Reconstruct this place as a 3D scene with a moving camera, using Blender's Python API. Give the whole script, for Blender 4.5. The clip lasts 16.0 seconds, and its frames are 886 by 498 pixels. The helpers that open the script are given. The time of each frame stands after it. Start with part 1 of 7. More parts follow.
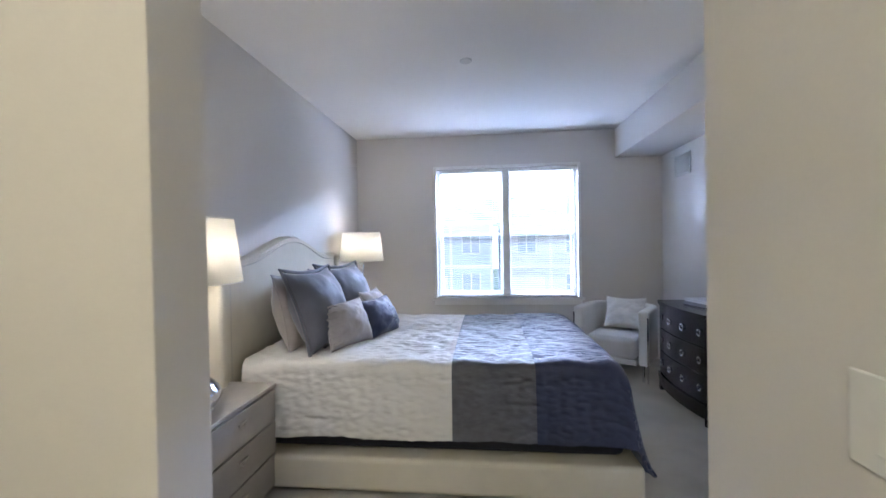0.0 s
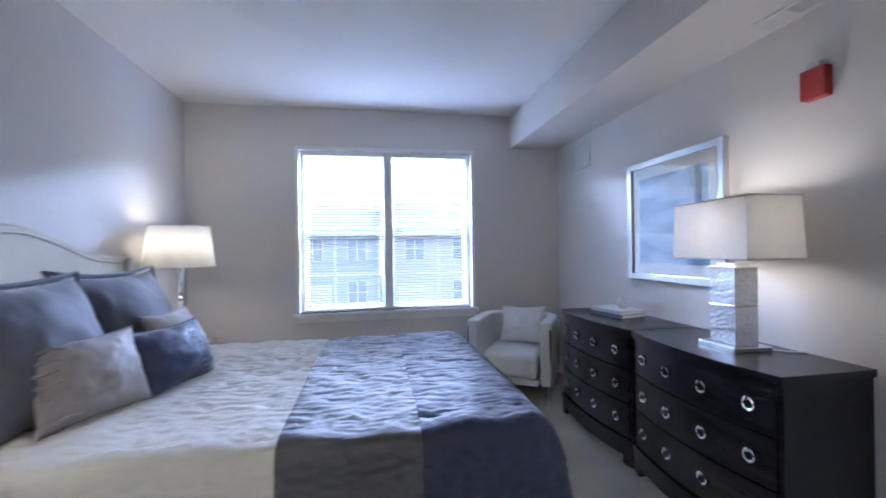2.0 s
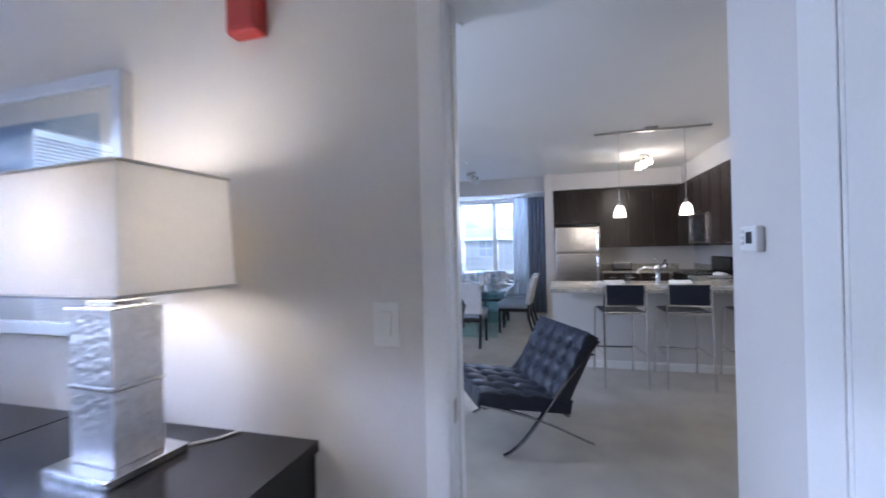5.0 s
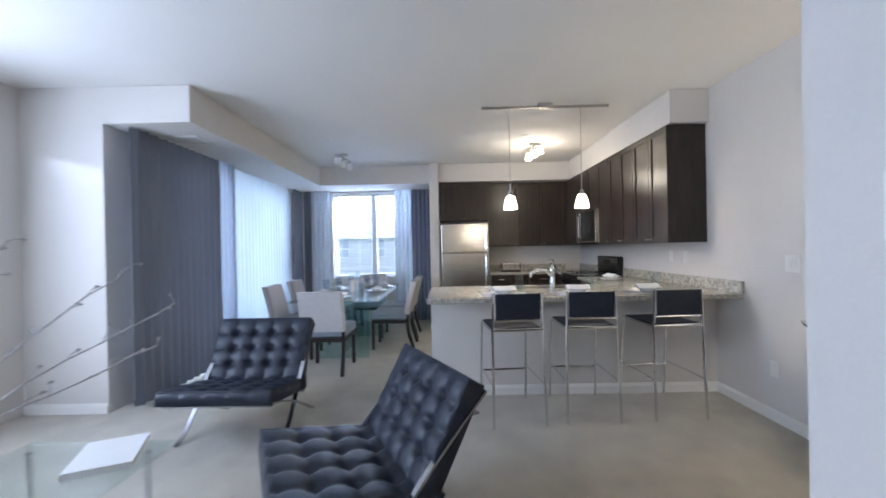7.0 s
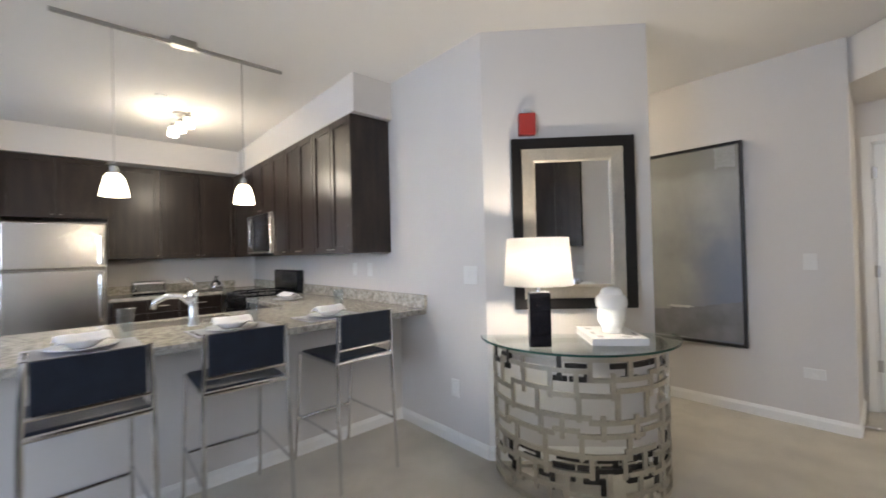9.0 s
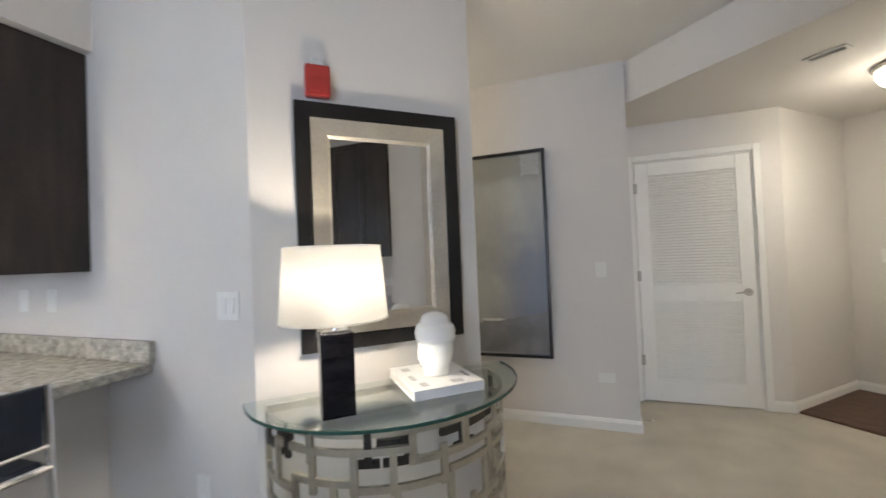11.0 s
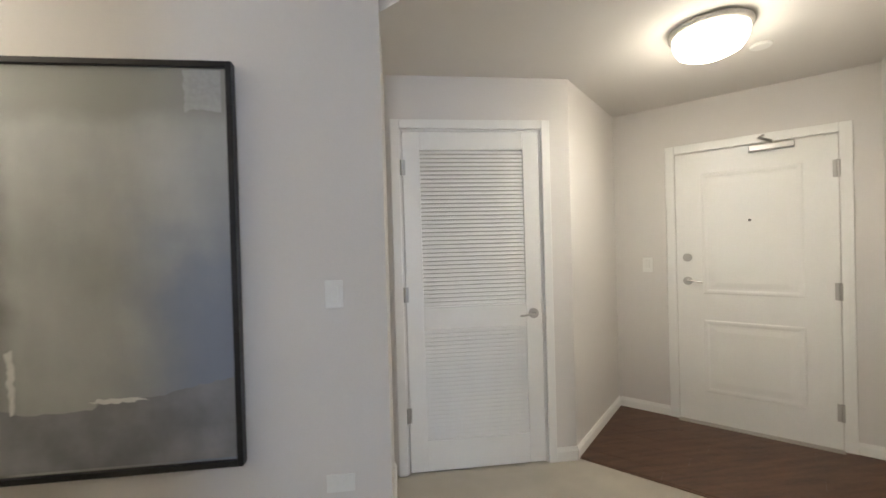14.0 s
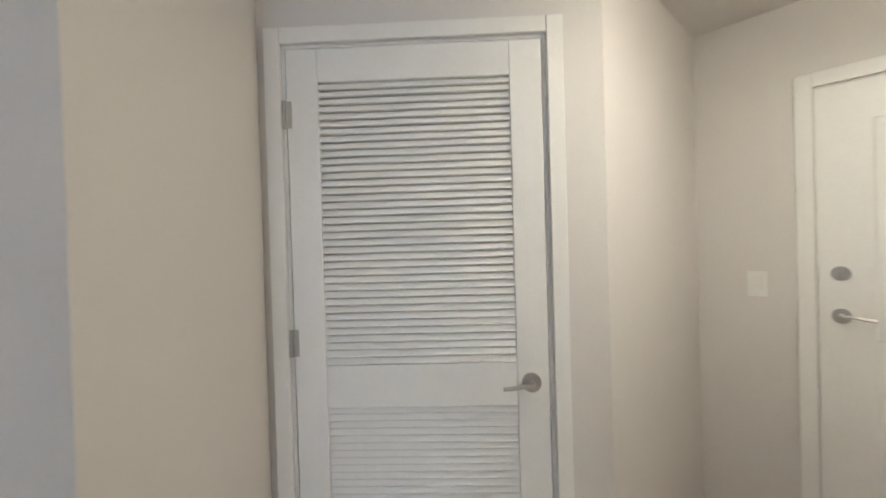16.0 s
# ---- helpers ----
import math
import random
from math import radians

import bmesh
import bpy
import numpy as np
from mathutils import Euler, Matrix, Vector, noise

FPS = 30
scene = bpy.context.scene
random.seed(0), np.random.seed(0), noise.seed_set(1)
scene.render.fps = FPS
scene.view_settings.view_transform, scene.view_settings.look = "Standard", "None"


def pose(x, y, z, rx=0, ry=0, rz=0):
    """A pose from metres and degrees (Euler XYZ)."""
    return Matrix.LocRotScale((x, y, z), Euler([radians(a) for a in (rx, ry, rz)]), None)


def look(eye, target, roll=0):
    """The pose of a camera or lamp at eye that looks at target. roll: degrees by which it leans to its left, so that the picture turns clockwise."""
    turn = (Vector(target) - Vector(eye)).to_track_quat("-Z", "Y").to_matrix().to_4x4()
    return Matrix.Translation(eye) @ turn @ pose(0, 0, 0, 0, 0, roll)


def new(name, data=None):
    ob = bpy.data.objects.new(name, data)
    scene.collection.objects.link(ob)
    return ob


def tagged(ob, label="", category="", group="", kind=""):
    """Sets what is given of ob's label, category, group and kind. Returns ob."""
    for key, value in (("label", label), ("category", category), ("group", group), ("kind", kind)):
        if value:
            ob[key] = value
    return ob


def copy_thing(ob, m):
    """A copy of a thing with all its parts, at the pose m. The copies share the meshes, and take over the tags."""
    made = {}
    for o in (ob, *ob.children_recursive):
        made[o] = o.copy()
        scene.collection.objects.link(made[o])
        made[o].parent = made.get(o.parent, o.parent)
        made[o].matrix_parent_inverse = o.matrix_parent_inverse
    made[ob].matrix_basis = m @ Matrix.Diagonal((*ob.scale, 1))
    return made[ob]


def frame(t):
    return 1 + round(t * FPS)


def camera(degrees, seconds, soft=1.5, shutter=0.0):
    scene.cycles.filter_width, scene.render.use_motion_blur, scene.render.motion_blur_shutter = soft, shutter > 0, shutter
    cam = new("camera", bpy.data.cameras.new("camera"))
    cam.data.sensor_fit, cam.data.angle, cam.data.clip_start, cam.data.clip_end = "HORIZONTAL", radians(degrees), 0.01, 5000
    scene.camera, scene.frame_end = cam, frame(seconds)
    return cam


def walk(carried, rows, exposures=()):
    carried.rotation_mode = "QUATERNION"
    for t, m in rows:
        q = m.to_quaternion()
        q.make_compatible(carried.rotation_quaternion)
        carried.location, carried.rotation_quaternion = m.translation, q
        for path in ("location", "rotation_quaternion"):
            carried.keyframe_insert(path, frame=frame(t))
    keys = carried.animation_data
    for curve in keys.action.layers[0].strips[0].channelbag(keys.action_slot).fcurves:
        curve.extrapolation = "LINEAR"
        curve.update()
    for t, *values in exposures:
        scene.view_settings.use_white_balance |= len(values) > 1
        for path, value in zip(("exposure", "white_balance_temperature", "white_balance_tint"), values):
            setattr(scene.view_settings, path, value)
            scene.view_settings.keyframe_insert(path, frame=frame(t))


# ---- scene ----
cam = camera(95.6, 16.0, 1.6, 0.45)
PATH = [
    (0, (0.054, 0.098, 1.389), (-0.152, 2.087, 1.366), -1.0),
    (0.5, (0.075, 0.364, 1.36), (-0.137, 2.352, 1.35), -0.7),
    (1, (0.023, 0.613, 1.314), (-0.078, 2.61, 1.331), -0.6),
    (1.5, (0.061, 0.804, 1.314), (0.14, 2.802, 1.323), -0.8),
    (2, (0.17, 1.005, 1.326), (0.511, 2.976, 1.33), -0.8),
    (2.5, (0.251, 1.166, 1.333), (0.917, 3.052, 1.333), -0.7),
    (3, (0.304, 1.31, 1.309), (1.503, 2.911, 1.328), -0.9),
    (3.5, (0.522, 1.417, 1.314), (2.044, 2.714, 1.332), -1.1),
    (4, (0.696, 1.518, 1.339), (2.381, 2.596, 1.35), -1.2),
    (4.5, (0.903, 1.623, 1.34), (2.714, 2.471, 1.363), -1.4),
    (5, (1.145, 1.639, 1.346), (3.073, 2.17, 1.352), -1.3),
    (7.5, (2.626, 1.431, 1.317), (4.61, 1.182, 1.331), -1.1),
    (8, (2.899, 1.334, 1.314), (4.78, 0.655, 1.344), -1.1),
    (8.5, (3.113, 1.21, 1.297), (4.794, 0.126, 1.314), -1.2),
    (9, (3.281, 1.024, 1.313), (4.766, -0.315, 1.334), -1.4),
    (11.4, (3.712, 0.227, 1.34), (4.202, -1.712, 1.353), -1.5),
    (11.5, (3.707, 0.191, 1.348), (4.135, -1.763, 1.353), -1.2),
    (12, (3.69, -0.004, 1.372), (3.765, -2.003, 1.361), -1.5),
    (12.5, (3.632, -0.27, 1.378), (3.577, -2.269, 1.374), -1.5),
    (13, (3.565, -0.55, 1.382), (3.439, -2.546, 1.37), -1.5),
    (13.5, (3.51, -0.843, 1.365), (3.298, -2.832, 1.356), -1.5),
    (14, (3.395, -1.115, 1.38), (3.162, -3.101, 1.364), -1.6),
    (14.5, (3.28, -1.375, 1.388), (3.055, -3.362, 1.363), -1.6),
    (15, (3.15, -1.648, 1.42), (2.936, -3.637, 1.406), -1.9),
    (15.5, (2.945, -1.92, 1.427), (2.802, -3.915, 1.408), -2.1),
    (16, (2.79, -2.208, 1.405), (2.855, -4.207, 1.386), -1.7),
]
walk(cam, [(t, look(eye, target, roll)) for t, eye, target, roll in PATH], [(0.0, 0.42, 6130, 11), (1.5, 0.28, 5800, 12), (3.0, 0.22, 5750, 14), (4.3, 0.55, 5850, 16), (5.2, 0.64, 5950, 15), (7.3, 0.90, 6550, 10), (8.5, 1.02, 6650, 10), (9.1, 0.98, 6700, 10), (11.3, 0.92, 6620, 8), (12.4, 0.92, 6600, 8), (13.4, 1.0, 6580, 8), (15.0, 0.98, 6540, 8), (16.0, 0.90, 6500, 8)])

# ---- world and daylight ----
world = bpy.data.worlds.new("world")
scene.world = world
world.use_nodes = True
wn = world.node_tree.nodes
sky = wn.new("ShaderNodeTexSky")
sky.sky_type = "NISHITA"
sky.sun_disc = False
sky.sun_elevation = radians(38)
sky.sun_rotation = radians(150)
sky.air_density, sky.dust_density = 1.6, 4.0
world.node_tree.links.new(sky.outputs[0], wn["Background"].inputs[0])
wn["Background"].inputs[1].default_value = 0.10
sun = new("sun", bpy.data.lights.new("sun", "SUN"))
sun.data.energy, sun.data.angle, sun.data.color = 0.8, radians(15), (1.0, 0.97, 0.92)
sun.matrix_world = look((0, 0, 20), (3, 9, 0))


def area_lamp(name, eye, target, w, h, watts, col):
    d = bpy.data.lights.new(name, "AREA")
    d.shape, d.size, d.size_y, d.energy, d.color = "RECTANGLE", w, h, watts, col
    ob = new(name, d)
    ob.matrix_world = look(eye, target)
    return ob


def bulb(name, at, watts, col=(1.0, 0.78, 0.52), r=0.04):
    d = bpy.data.lights.new(name, "POINT")
    d.energy, d.color, d.shadow_soft_size = watts, col, r
    ob = new(name, d)
    ob.location = at
    return ob


DAY = (0.52, 0.67, 1.0)
WARM = (1.0, 0.89, 0.74)
HALLW = (1.0, 0.94, 0.84)
# area lamps for skylight, outside above the window heads in bedroom and dining room
area_lamp("window_light_bedroom", (0.32, 6.05, 3.0), (0.32, 3.4, 0.9), 2.8, 1.0, 4700, (0.54, 0.67, 1.0))
area_lamp("window_light_dining", (10.55, 2.85, 2.90), (8.0, 2.85, 0.5), 1.8, 0.9, 1350, DAY)
# lamp inside the room at an unseen window, added to brighten the living side
area_lamp("window_light_living", (3.9, 5.02, 1.56), (3.9, 0.0, 1.35), 1.6, 1.4, 58, (0.60, 0.73, 1.0))
area_lamp("window_light_balcony", (7.70, 4.56, 1.25), (7.70, 0, 1.0), 2.9, 2.2, 72, DAY)

# ---- materials ----


def mat(name, col, rough=0.6, metal=0.0, var=0.08, scale=6.0, bump=0.0, bscale=60.0, col2=None, spec=0.5, trans=0.0, emit=None, estr=0.0, sheen=0.0, ior=1.45, stretch=(1, 1, 1), thin=0.0):
    m = bpy.data.materials.new(name)
    m.use_nodes = True
    t = m.node_tree
    n, l = t.nodes, t.links
    b = n["Principled BSDF"]
    b.inputs["Roughness"].default_value = rough
    b.inputs["Metallic"].default_value = metal
    b.inputs["Specular IOR Level"].default_value = spec
    b.inputs["IOR"].default_value = ior
    b.inputs["Transmission Weight"].default_value = trans
    b.inputs["Sheen Weight"].default_value = sheen
    if emit:
        b.inputs["Emission Color"].default_value = (*emit, 1)
        b.inputs["Emission Strength"].default_value = estr
    tc = n.new("ShaderNodeTexCoord")
    mp = n.new("ShaderNodeMapping")
    mp.inputs["Scale"].default_value = stretch
    l.new(tc.outputs["Object"], mp.inputs["Vector"])
    big = n.new("ShaderNodeTexNoise")
    big.inputs["Scale"].default_value = scale
    big.inputs["Detail"].default_value = 6
    l.new(mp.outputs[0], big.inputs["Vector"])
    fine = n.new("ShaderNodeTexNoise")
    fine.inputs["Scale"].default_value = bscale
    fine.inputs["Detail"].default_value = 5
    l.new(mp.outputs[0], fine.inputs["Vector"])
    mixf = n.new("ShaderNodeMix")
    mixf.inputs[0].default_value = 0.45
    l.new(big.outputs[0], mixf.inputs[2])
    l.new(fine.outputs[0], mixf.inputs[3])
    ramp = n.new("ShaderNodeValToRGB")
    a = [max(0, c * (1 - var)) for c in col]
    e = [min(1, c * (1 + var)) for c in (col2 or col)]
    ramp.color_ramp.elements[0].position, ramp.color_ramp.elements[1].position = 0.35, 0.65
    ramp.color_ramp.elements[0].color, ramp.color_ramp.elements[1].color = (*a, 1), (*e, 1)
    l.new(mixf.outputs[0], ramp.inputs[0])
    l.new(ramp.outputs[0], b.inputs["Base Color"])
    if bump > 0:
        bp = n.new("ShaderNodeBump")
        bp.inputs["Strength"].default_value = bump
        bp.inputs["Distance"].default_value = 0.004
        l.new(fine.outputs[0], bp.inputs["Height"])
        l.new(bp.outputs[0], b.inputs["Normal"])
    if 0 < thin:
        mo = n.new("ShaderNodeMixShader")
        tr = n.new("ShaderNodeBsdfTranslucent")
        l.new(ramp.outputs[0], tr.inputs[0])
        mo.inputs[0].default_value = thin
        l.new(b.outputs[0], mo.inputs[1])
        l.new(tr.outputs[0], mo.inputs[2])
        l.new(mo.outputs[0], n["Material Output"].inputs[0])
    return m


WALL = mat("wall_paint", (0.65, 0.62, 0.588), 0.75, var=0.02, scale=1.5, bump=0.12, bscale=140)
CEIL = mat("ceiling_paint", (0.76, 0.74, 0.71), 0.85, var=0.02, scale=1.5, bump=0.15, bscale=120)
TRIM = mat("trim_paint", (0.78, 0.77, 0.74), 0.35, var=0.02, scale=3, bump=0.03, bscale=80)
CARPET = mat("carpet", (0.47, 0.43, 0.355), 0.95, var=0.2, scale=3.4, bump=1.0, bscale=420, sheen=0.3)
DARKWOOD = mat("dark_wood", (0.010, 0.0092, 0.011), 0.24, var=0.3, scale=2.5, bump=0.03, bscale=60, col2=(0.017, 0.015, 0.018), stretch=(1, 1, 8))
CABWOOD = mat("espresso_cabinet", (0.020, 0.014, 0.012), 0.30, var=0.3, scale=2.5, bump=0.05, bscale=50, col2=(0.034, 0.022, 0.017), stretch=(6, 6, 1))
CHROME = mat("chrome", (0.75, 0.75, 0.76), 0.12, 1.0, var=0.03)
NICKEL = mat("brushed_nickel", (0.46, 0.44, 0.41), 0.38, 1.0, var=0.06, bscale=200)
STEEL = mat("stainless_steel", (0.58, 0.55, 0.51), 0.25, 1.0, var=0.05, scale=3, bump=0.03, bscale=120, stretch=(40, 40, 1))
LEATHER = mat("black_leather", (0.014, 0.020, 0.036), 0.44, var=0.25, scale=12, bump=0.25, bscale=260)
WHITELEATHER = mat("white_leather", (0.66, 0.65, 0.64), 0.5, var=0.04, scale=8, bump=0.15, bscale=200)
UPHOL = mat("cream_upholstery", (0.62, 0.57, 0.46), 0.7, var=0.04, scale=10, bump=0.2, bscale=260)
MATTRESS = mat("dark_box_spring", (0.02, 0.02, 0.026), 0.85, var=0.2, bump=0.3, bscale=300)


def thin_glass(name, tint, ior=1.45, rough=0.01):
    """Thin clear glass: straight-through light, with a mirror sheen that grows at a slant."""
    m = bpy.data.materials.new(name)
    m.use_nodes = True
    n, l = m.node_tree.nodes, m.node_tree.links
    n.remove(n["Principled BSDF"])
    tr, gl, mx, fr = n.new("ShaderNodeBsdfTransparent"), n.new("ShaderNodeBsdfGlossy"), n.new("ShaderNodeMixShader"), n.new("ShaderNodeLayerWeight")
    pw, ad = n.new("ShaderNodeMath"), n.new("ShaderNodeMath")
    tr.inputs[0].default_value = (*tint, 1)
    gl.inputs["Roughness"].default_value = rough
    fr.inputs[0].default_value = 0.5
    pw.operation, ad.operation = "POWER", "MULTIPLY_ADD"
    pw.inputs[1].default_value = 4.0
    ad.inputs[1].default_value, ad.inputs[2].default_value = 0.8, ((ior - 1) / (ior + 1)) ** 2
    l.new(fr.outputs["Facing"], pw.inputs[0])
    l.new(pw.outputs[0], ad.inputs[0])
    l.new(ad.outputs[0], mx.inputs[0])
    l.new(tr.outputs[0], mx.inputs[1])
    l.new(gl.outputs[0], mx.inputs[2])
    l.new(mx.outputs[0], n["Material Output"].inputs[0])
    return m


GLASS = thin_glass("clear_glass", (0.96, 0.98, 0.98))
MIRROR = mat("mirror_glass", (0.86, 0.87, 0.87), 0.015, 1.0, var=0.005)
GRANITE = mat("granite", (0.27, 0.245, 0.205), 0.15, var=0.22, scale=30, bump=0.02, bscale=170, col2=(0.56, 0.525, 0.45))
BLACKPL = mat("black_enamel", (0.012, 0.012, 0.013), 0.22, var=0.2)
WHITEPL = mat("white_plastic", (0.74, 0.73, 0.70), 0.4, var=0.02)
RED = mat("red_plastic", (0.36, 0.035, 0.03), 0.4, var=0.06)
GREYVENT = mat("vent_enamel", (0.58, 0.57, 0.55), 0.45, var=0.03)
DARK = mat("dark_void", (0.03, 0.028, 0.026), 0.8, var=0.1)
WOODFLOOR = mat("walnut_plank", (0.055, 0.026, 0.016), 0.38, var=0.3, scale=3, bump=0.08, bscale=40, col2=(0.10, 0.05, 0.03), stretch=(1, 9, 1))

# ---- building helpers ----


def part(name, bm, material, parent=None, label="", smooth=False):
    me = bpy.data.meshes.new(name)
    bmesh.ops.recalc_face_normals(bm, faces=bm.faces)
    bm.to_mesh(me)
    bm.free()
    if smooth:
        me.shade_smooth()
    me.materials.append(material)
    ob = new(name, me)
    if parent is not None:
        ob.parent = parent
    if label:
        ob["label"] = label
    return ob


def thing(name, label, category, group="", at=None):
    ob = new(name)
    ob.empty_display_size = 0.1
    if at is not None:
        ob.matrix_world = at
    return tagged(ob, label, category, group)


def add_box(bm, x0, x1, y0, y1, z0, z1, bevel=0.0, seg=2, m=None):
    r = bmesh.ops.create_cube(bm, size=1.0)
    vs = r["verts"]
    for v in vs:
        v.co = Vector(((x0 + x1) / 2 + v.co.x * (x1 - x0), (y0 + y1) / 2 + v.co.y * (y1 - y0), (z0 + z1) / 2 + v.co.z * (z1 - z0)))
    if bevel > 0:
        es = list({e for v in vs for e in v.link_edges})
        r = bmesh.ops.bevel(bm, geom=es, offset=bevel, segments=seg, affect="EDGES", profile=0.5)
        vs = list({v for f in r["faces"] for v in f.verts} | {v for v in vs if v.is_valid})
    if m is not None:
        bmesh.ops.transform(bm, matrix=m, verts=vs)
    return bm


def box(x0, x1, y0, y1, z0, z1, bevel=0.0, seg=2, m=None):
    return add_box(bmesh.new(), x0, x1, y0, y1, z0, z1, bevel, seg, m)


def add_prism(bm, pts, z0, z1):
    lo = [bm.verts.new((x, y, z0)) for x, y in pts]
    hi = [bm.verts.new((x, y, z1)) for x, y in pts]
    bm.faces.new(lo)
    bm.faces.new(hi)
    for i in range(len(pts)):
        j = (i + 1) % len(pts)
        bm.faces.new((lo[i], lo[j], hi[j], hi[i]))
    return bm


def prism(pts, z0, z1):
    return add_prism(bmesh.new(), pts, z0, z1)


def add_lathe(bm, prof, n=32, sx=1.0, sy=1.0, at=(0, 0, 0)):
    rings = []
    for r, z in prof:
        rings.append([bm.verts.new((at[0] + sx * r * math.cos(2 * math.pi * i / n), at[1] + sy * r * math.sin(2 * math.pi * i / n), at[2] + z)) for i in range(n)])
    for a, b in zip(rings, rings[1:]):
        for i in range(n):
            j = (i + 1) % n
            bm.faces.new((a[i], a[j], b[j], b[i]))
    if prof[0][0] > 1e-4:
        bm.faces.new(rings[0])
    if prof[-1][0] > 1e-4:
        bm.faces.new(rings[-1])
    return bm


def lathe(prof, n=32, sx=1.0, sy=1.0, at=(0, 0, 0)):
    return add_lathe(bmesh.new(), prof, n, sx, sy, at)


def add_tube(bm, pts, r, n=10, flat=None):
    """A swept tube, or with flat=(w, h) a swept bar, along a line of points."""
    pts = [Vector(p) for p in pts]
    rings = []
    for i, p in enumerate(pts):
        d = (pts[min(i + 1, len(pts) - 1)] - pts[max(i - 1, 0)]).normalized()
        up = Vector((0, 0, 1)) if abs(d.z) < 0.95 else Vector((0, 1, 0))
        s = d.cross(up).normalized()
        u = s.cross(d).normalized()
        if flat:
            w, h = flat
            rings.append([bm.verts.new(p + s * a * w / 2 + u * b * h / 2) for a, b in ((-1, -1), (1, -1), (1, 1), (-1, 1))])
        else:
            rings.append([bm.verts.new(p + s * r * math.cos(2 * math.pi * k / n) + u * r * math.sin(2 * math.pi * k / n)) for k in range(n)])
    for a, b in zip(rings, rings[1:]):
        for k in range(len(a)):
            j = (k + 1) % len(a)
            bm.faces.new((a[k], a[j], b[j], b[k]))
    bm.faces.new(rings[0])
    bm.faces.new(rings[-1])
    return bm


def tube(pts, r, n=10, flat=None):
    return add_tube(bmesh.new(), pts, r, n, flat)


def structure(ob, label, category):
    return tagged(ob, label, category, "", "structure")


def bar(p, q, th, z0, z1, side=1):
    """A straight wall from p to q, th thick to one side."""
    d = Vector((q[0] - p[0], q[1] - p[1]))
    n = Vector((-d.y, d.x)).normalized() * th * side
    return prism([p, q, (q[0] + n.x, q[1] + n.y), (p[0] + n.x, p[1] + n.y)], z0, z1)


def along(p, q):
    """The pose at p whose x runs to q."""
    return pose(p[0], p[1], 0, 0, 0, math.degrees(math.atan2(q[1] - p[1], q[0] - p[0])))


# ---- the large structure ----
H = 2.72
LOW = 2.41
CW = "warm light grey painted wall"
floor = structure(part("floor", prism([(-1.8, -5), (10.2, -5), (10.2, 5.3), (-1.8, 5.3)], -0.12, 0.0), CARPET), "beige cut pile carpet over the whole floor", "floor")
ceiling = structure(part("ceiling", prism([(-1.8, -5), (10.2, -5), (10.2, 5.3), (-1.8, 5.3)], H, H + 0.12), CEIL), "smooth off-white painted ceiling", "ceiling")


def wall(name, bm, label=CW):
    return structure(part(name, bm, WALL), label, "wall")


wall("wall_bedroom_west", box(-1.65, -1.53, -1.6, 5.20, 0, H))
# bedroom window wall with its opening
WX0, WX1, WZ0, WZ1 = -0.53, 1.17, 0.73, 2.31
bm = box(-1.53, WX0, 5.05, 5.20, 0, H)
add_box(bm, WX1, 2.13, 5.05, 5.20, 0, H)
add_box(bm, WX0, WX1, 5.05, 5.20, 0, WZ0)
add_box(bm, WX0, WX1, 5.05, 5.20, WZ1, H)
wall("wall_bedroom_north", bm)
# wall between bedroom and living room, with the door opening
DY0, DY1, DZ = 1.068, 1.912, 2.01
bm = box(2.13, 2.25, DY1, 5.20, 0, H)
add_box(bm, 2.13, 2.25, 0.87, DY0, 0, H)
add_box(bm, 2.13, 2.25, DY0, DY1, DZ, H)
wall("wall_bedroom_east", bm)
PX0, PX1 = -0.61, 0.52
bm = box(-1.53, PX0, 0.84, 1.0, 0, H)
add_box(bm, PX1, 2.13, 0.84, 1.0, 0, H)
add_box(bm, PX0, PX1, 0.84, 1.0, 2.45, H)
wall("wall_bedroom_south", bm)
wall("wall_passage_east", box(PX1, PX1 + 0.12, -1.6, 0.84, 0, H))
wall("wall_passage_south", box(-1.53, PX1, -1.6, -1.48, 0, H))
wall("wall_thermostat", box(2.25, 2.93, 0.86, 0.975, 0, H))
# desk niche in the block
wall("wall_niche", box(2.51, 2.63, -0.41, 0.86, 0, H))
wall("wall_block_east", box(2.51, 2.95, -0.73, -0.41, 0, H))
E1, E2 = (0.473, -3.205), (1.57, -4.28)
wall("wall_entry_north", bar((2.95, -0.73), E1, 0.12, 0, H, -1))
wall("wall_entry", bar(E1, E2, 0.12, 0, H, -1))
wall("wall_closet_side", bar(E2, (2.29, -3.55), 0.12, 0, H, -1))
CY = -3.545
CX0, CX1, CZ = 2.478, 3.358, 2.089
bm = box(2.29, CX0, CY - 0.12, CY, 0, H)
add_box(bm, CX1, 3.44, CY - 0.12, CY, 0, H)
add_box(bm, CX0, CX1, CY - 0.12, CY, CZ, H)
add_box(bm, CX0 - 0.1, CX1 + 0.1, CY - 0.16, CY - 0.13, 0, H)
wall("wall_closet", bm)
PY = -2.86
wall("wall_painting", prism([(3.44, CY - 0.12), (3.56, CY - 0.12), (3.56, PY - 0.12), (6.6, PY - 0.12), (6.6, PY), (3.44, PY)], 0, H))
KY = -0.885
wall("wall_mirror", prism([(5.0, KY), (4.263, -1.614), (4.348, -1.70), (5.05, KY - 0.12)], 0, H))
wall("wall_recess_north", box(4.45, 6.6, -1.75, -1.63, 0, H))
wall("wall_recess_east", box(6.6, 6.72, -2.98, -1.63, 0, H))
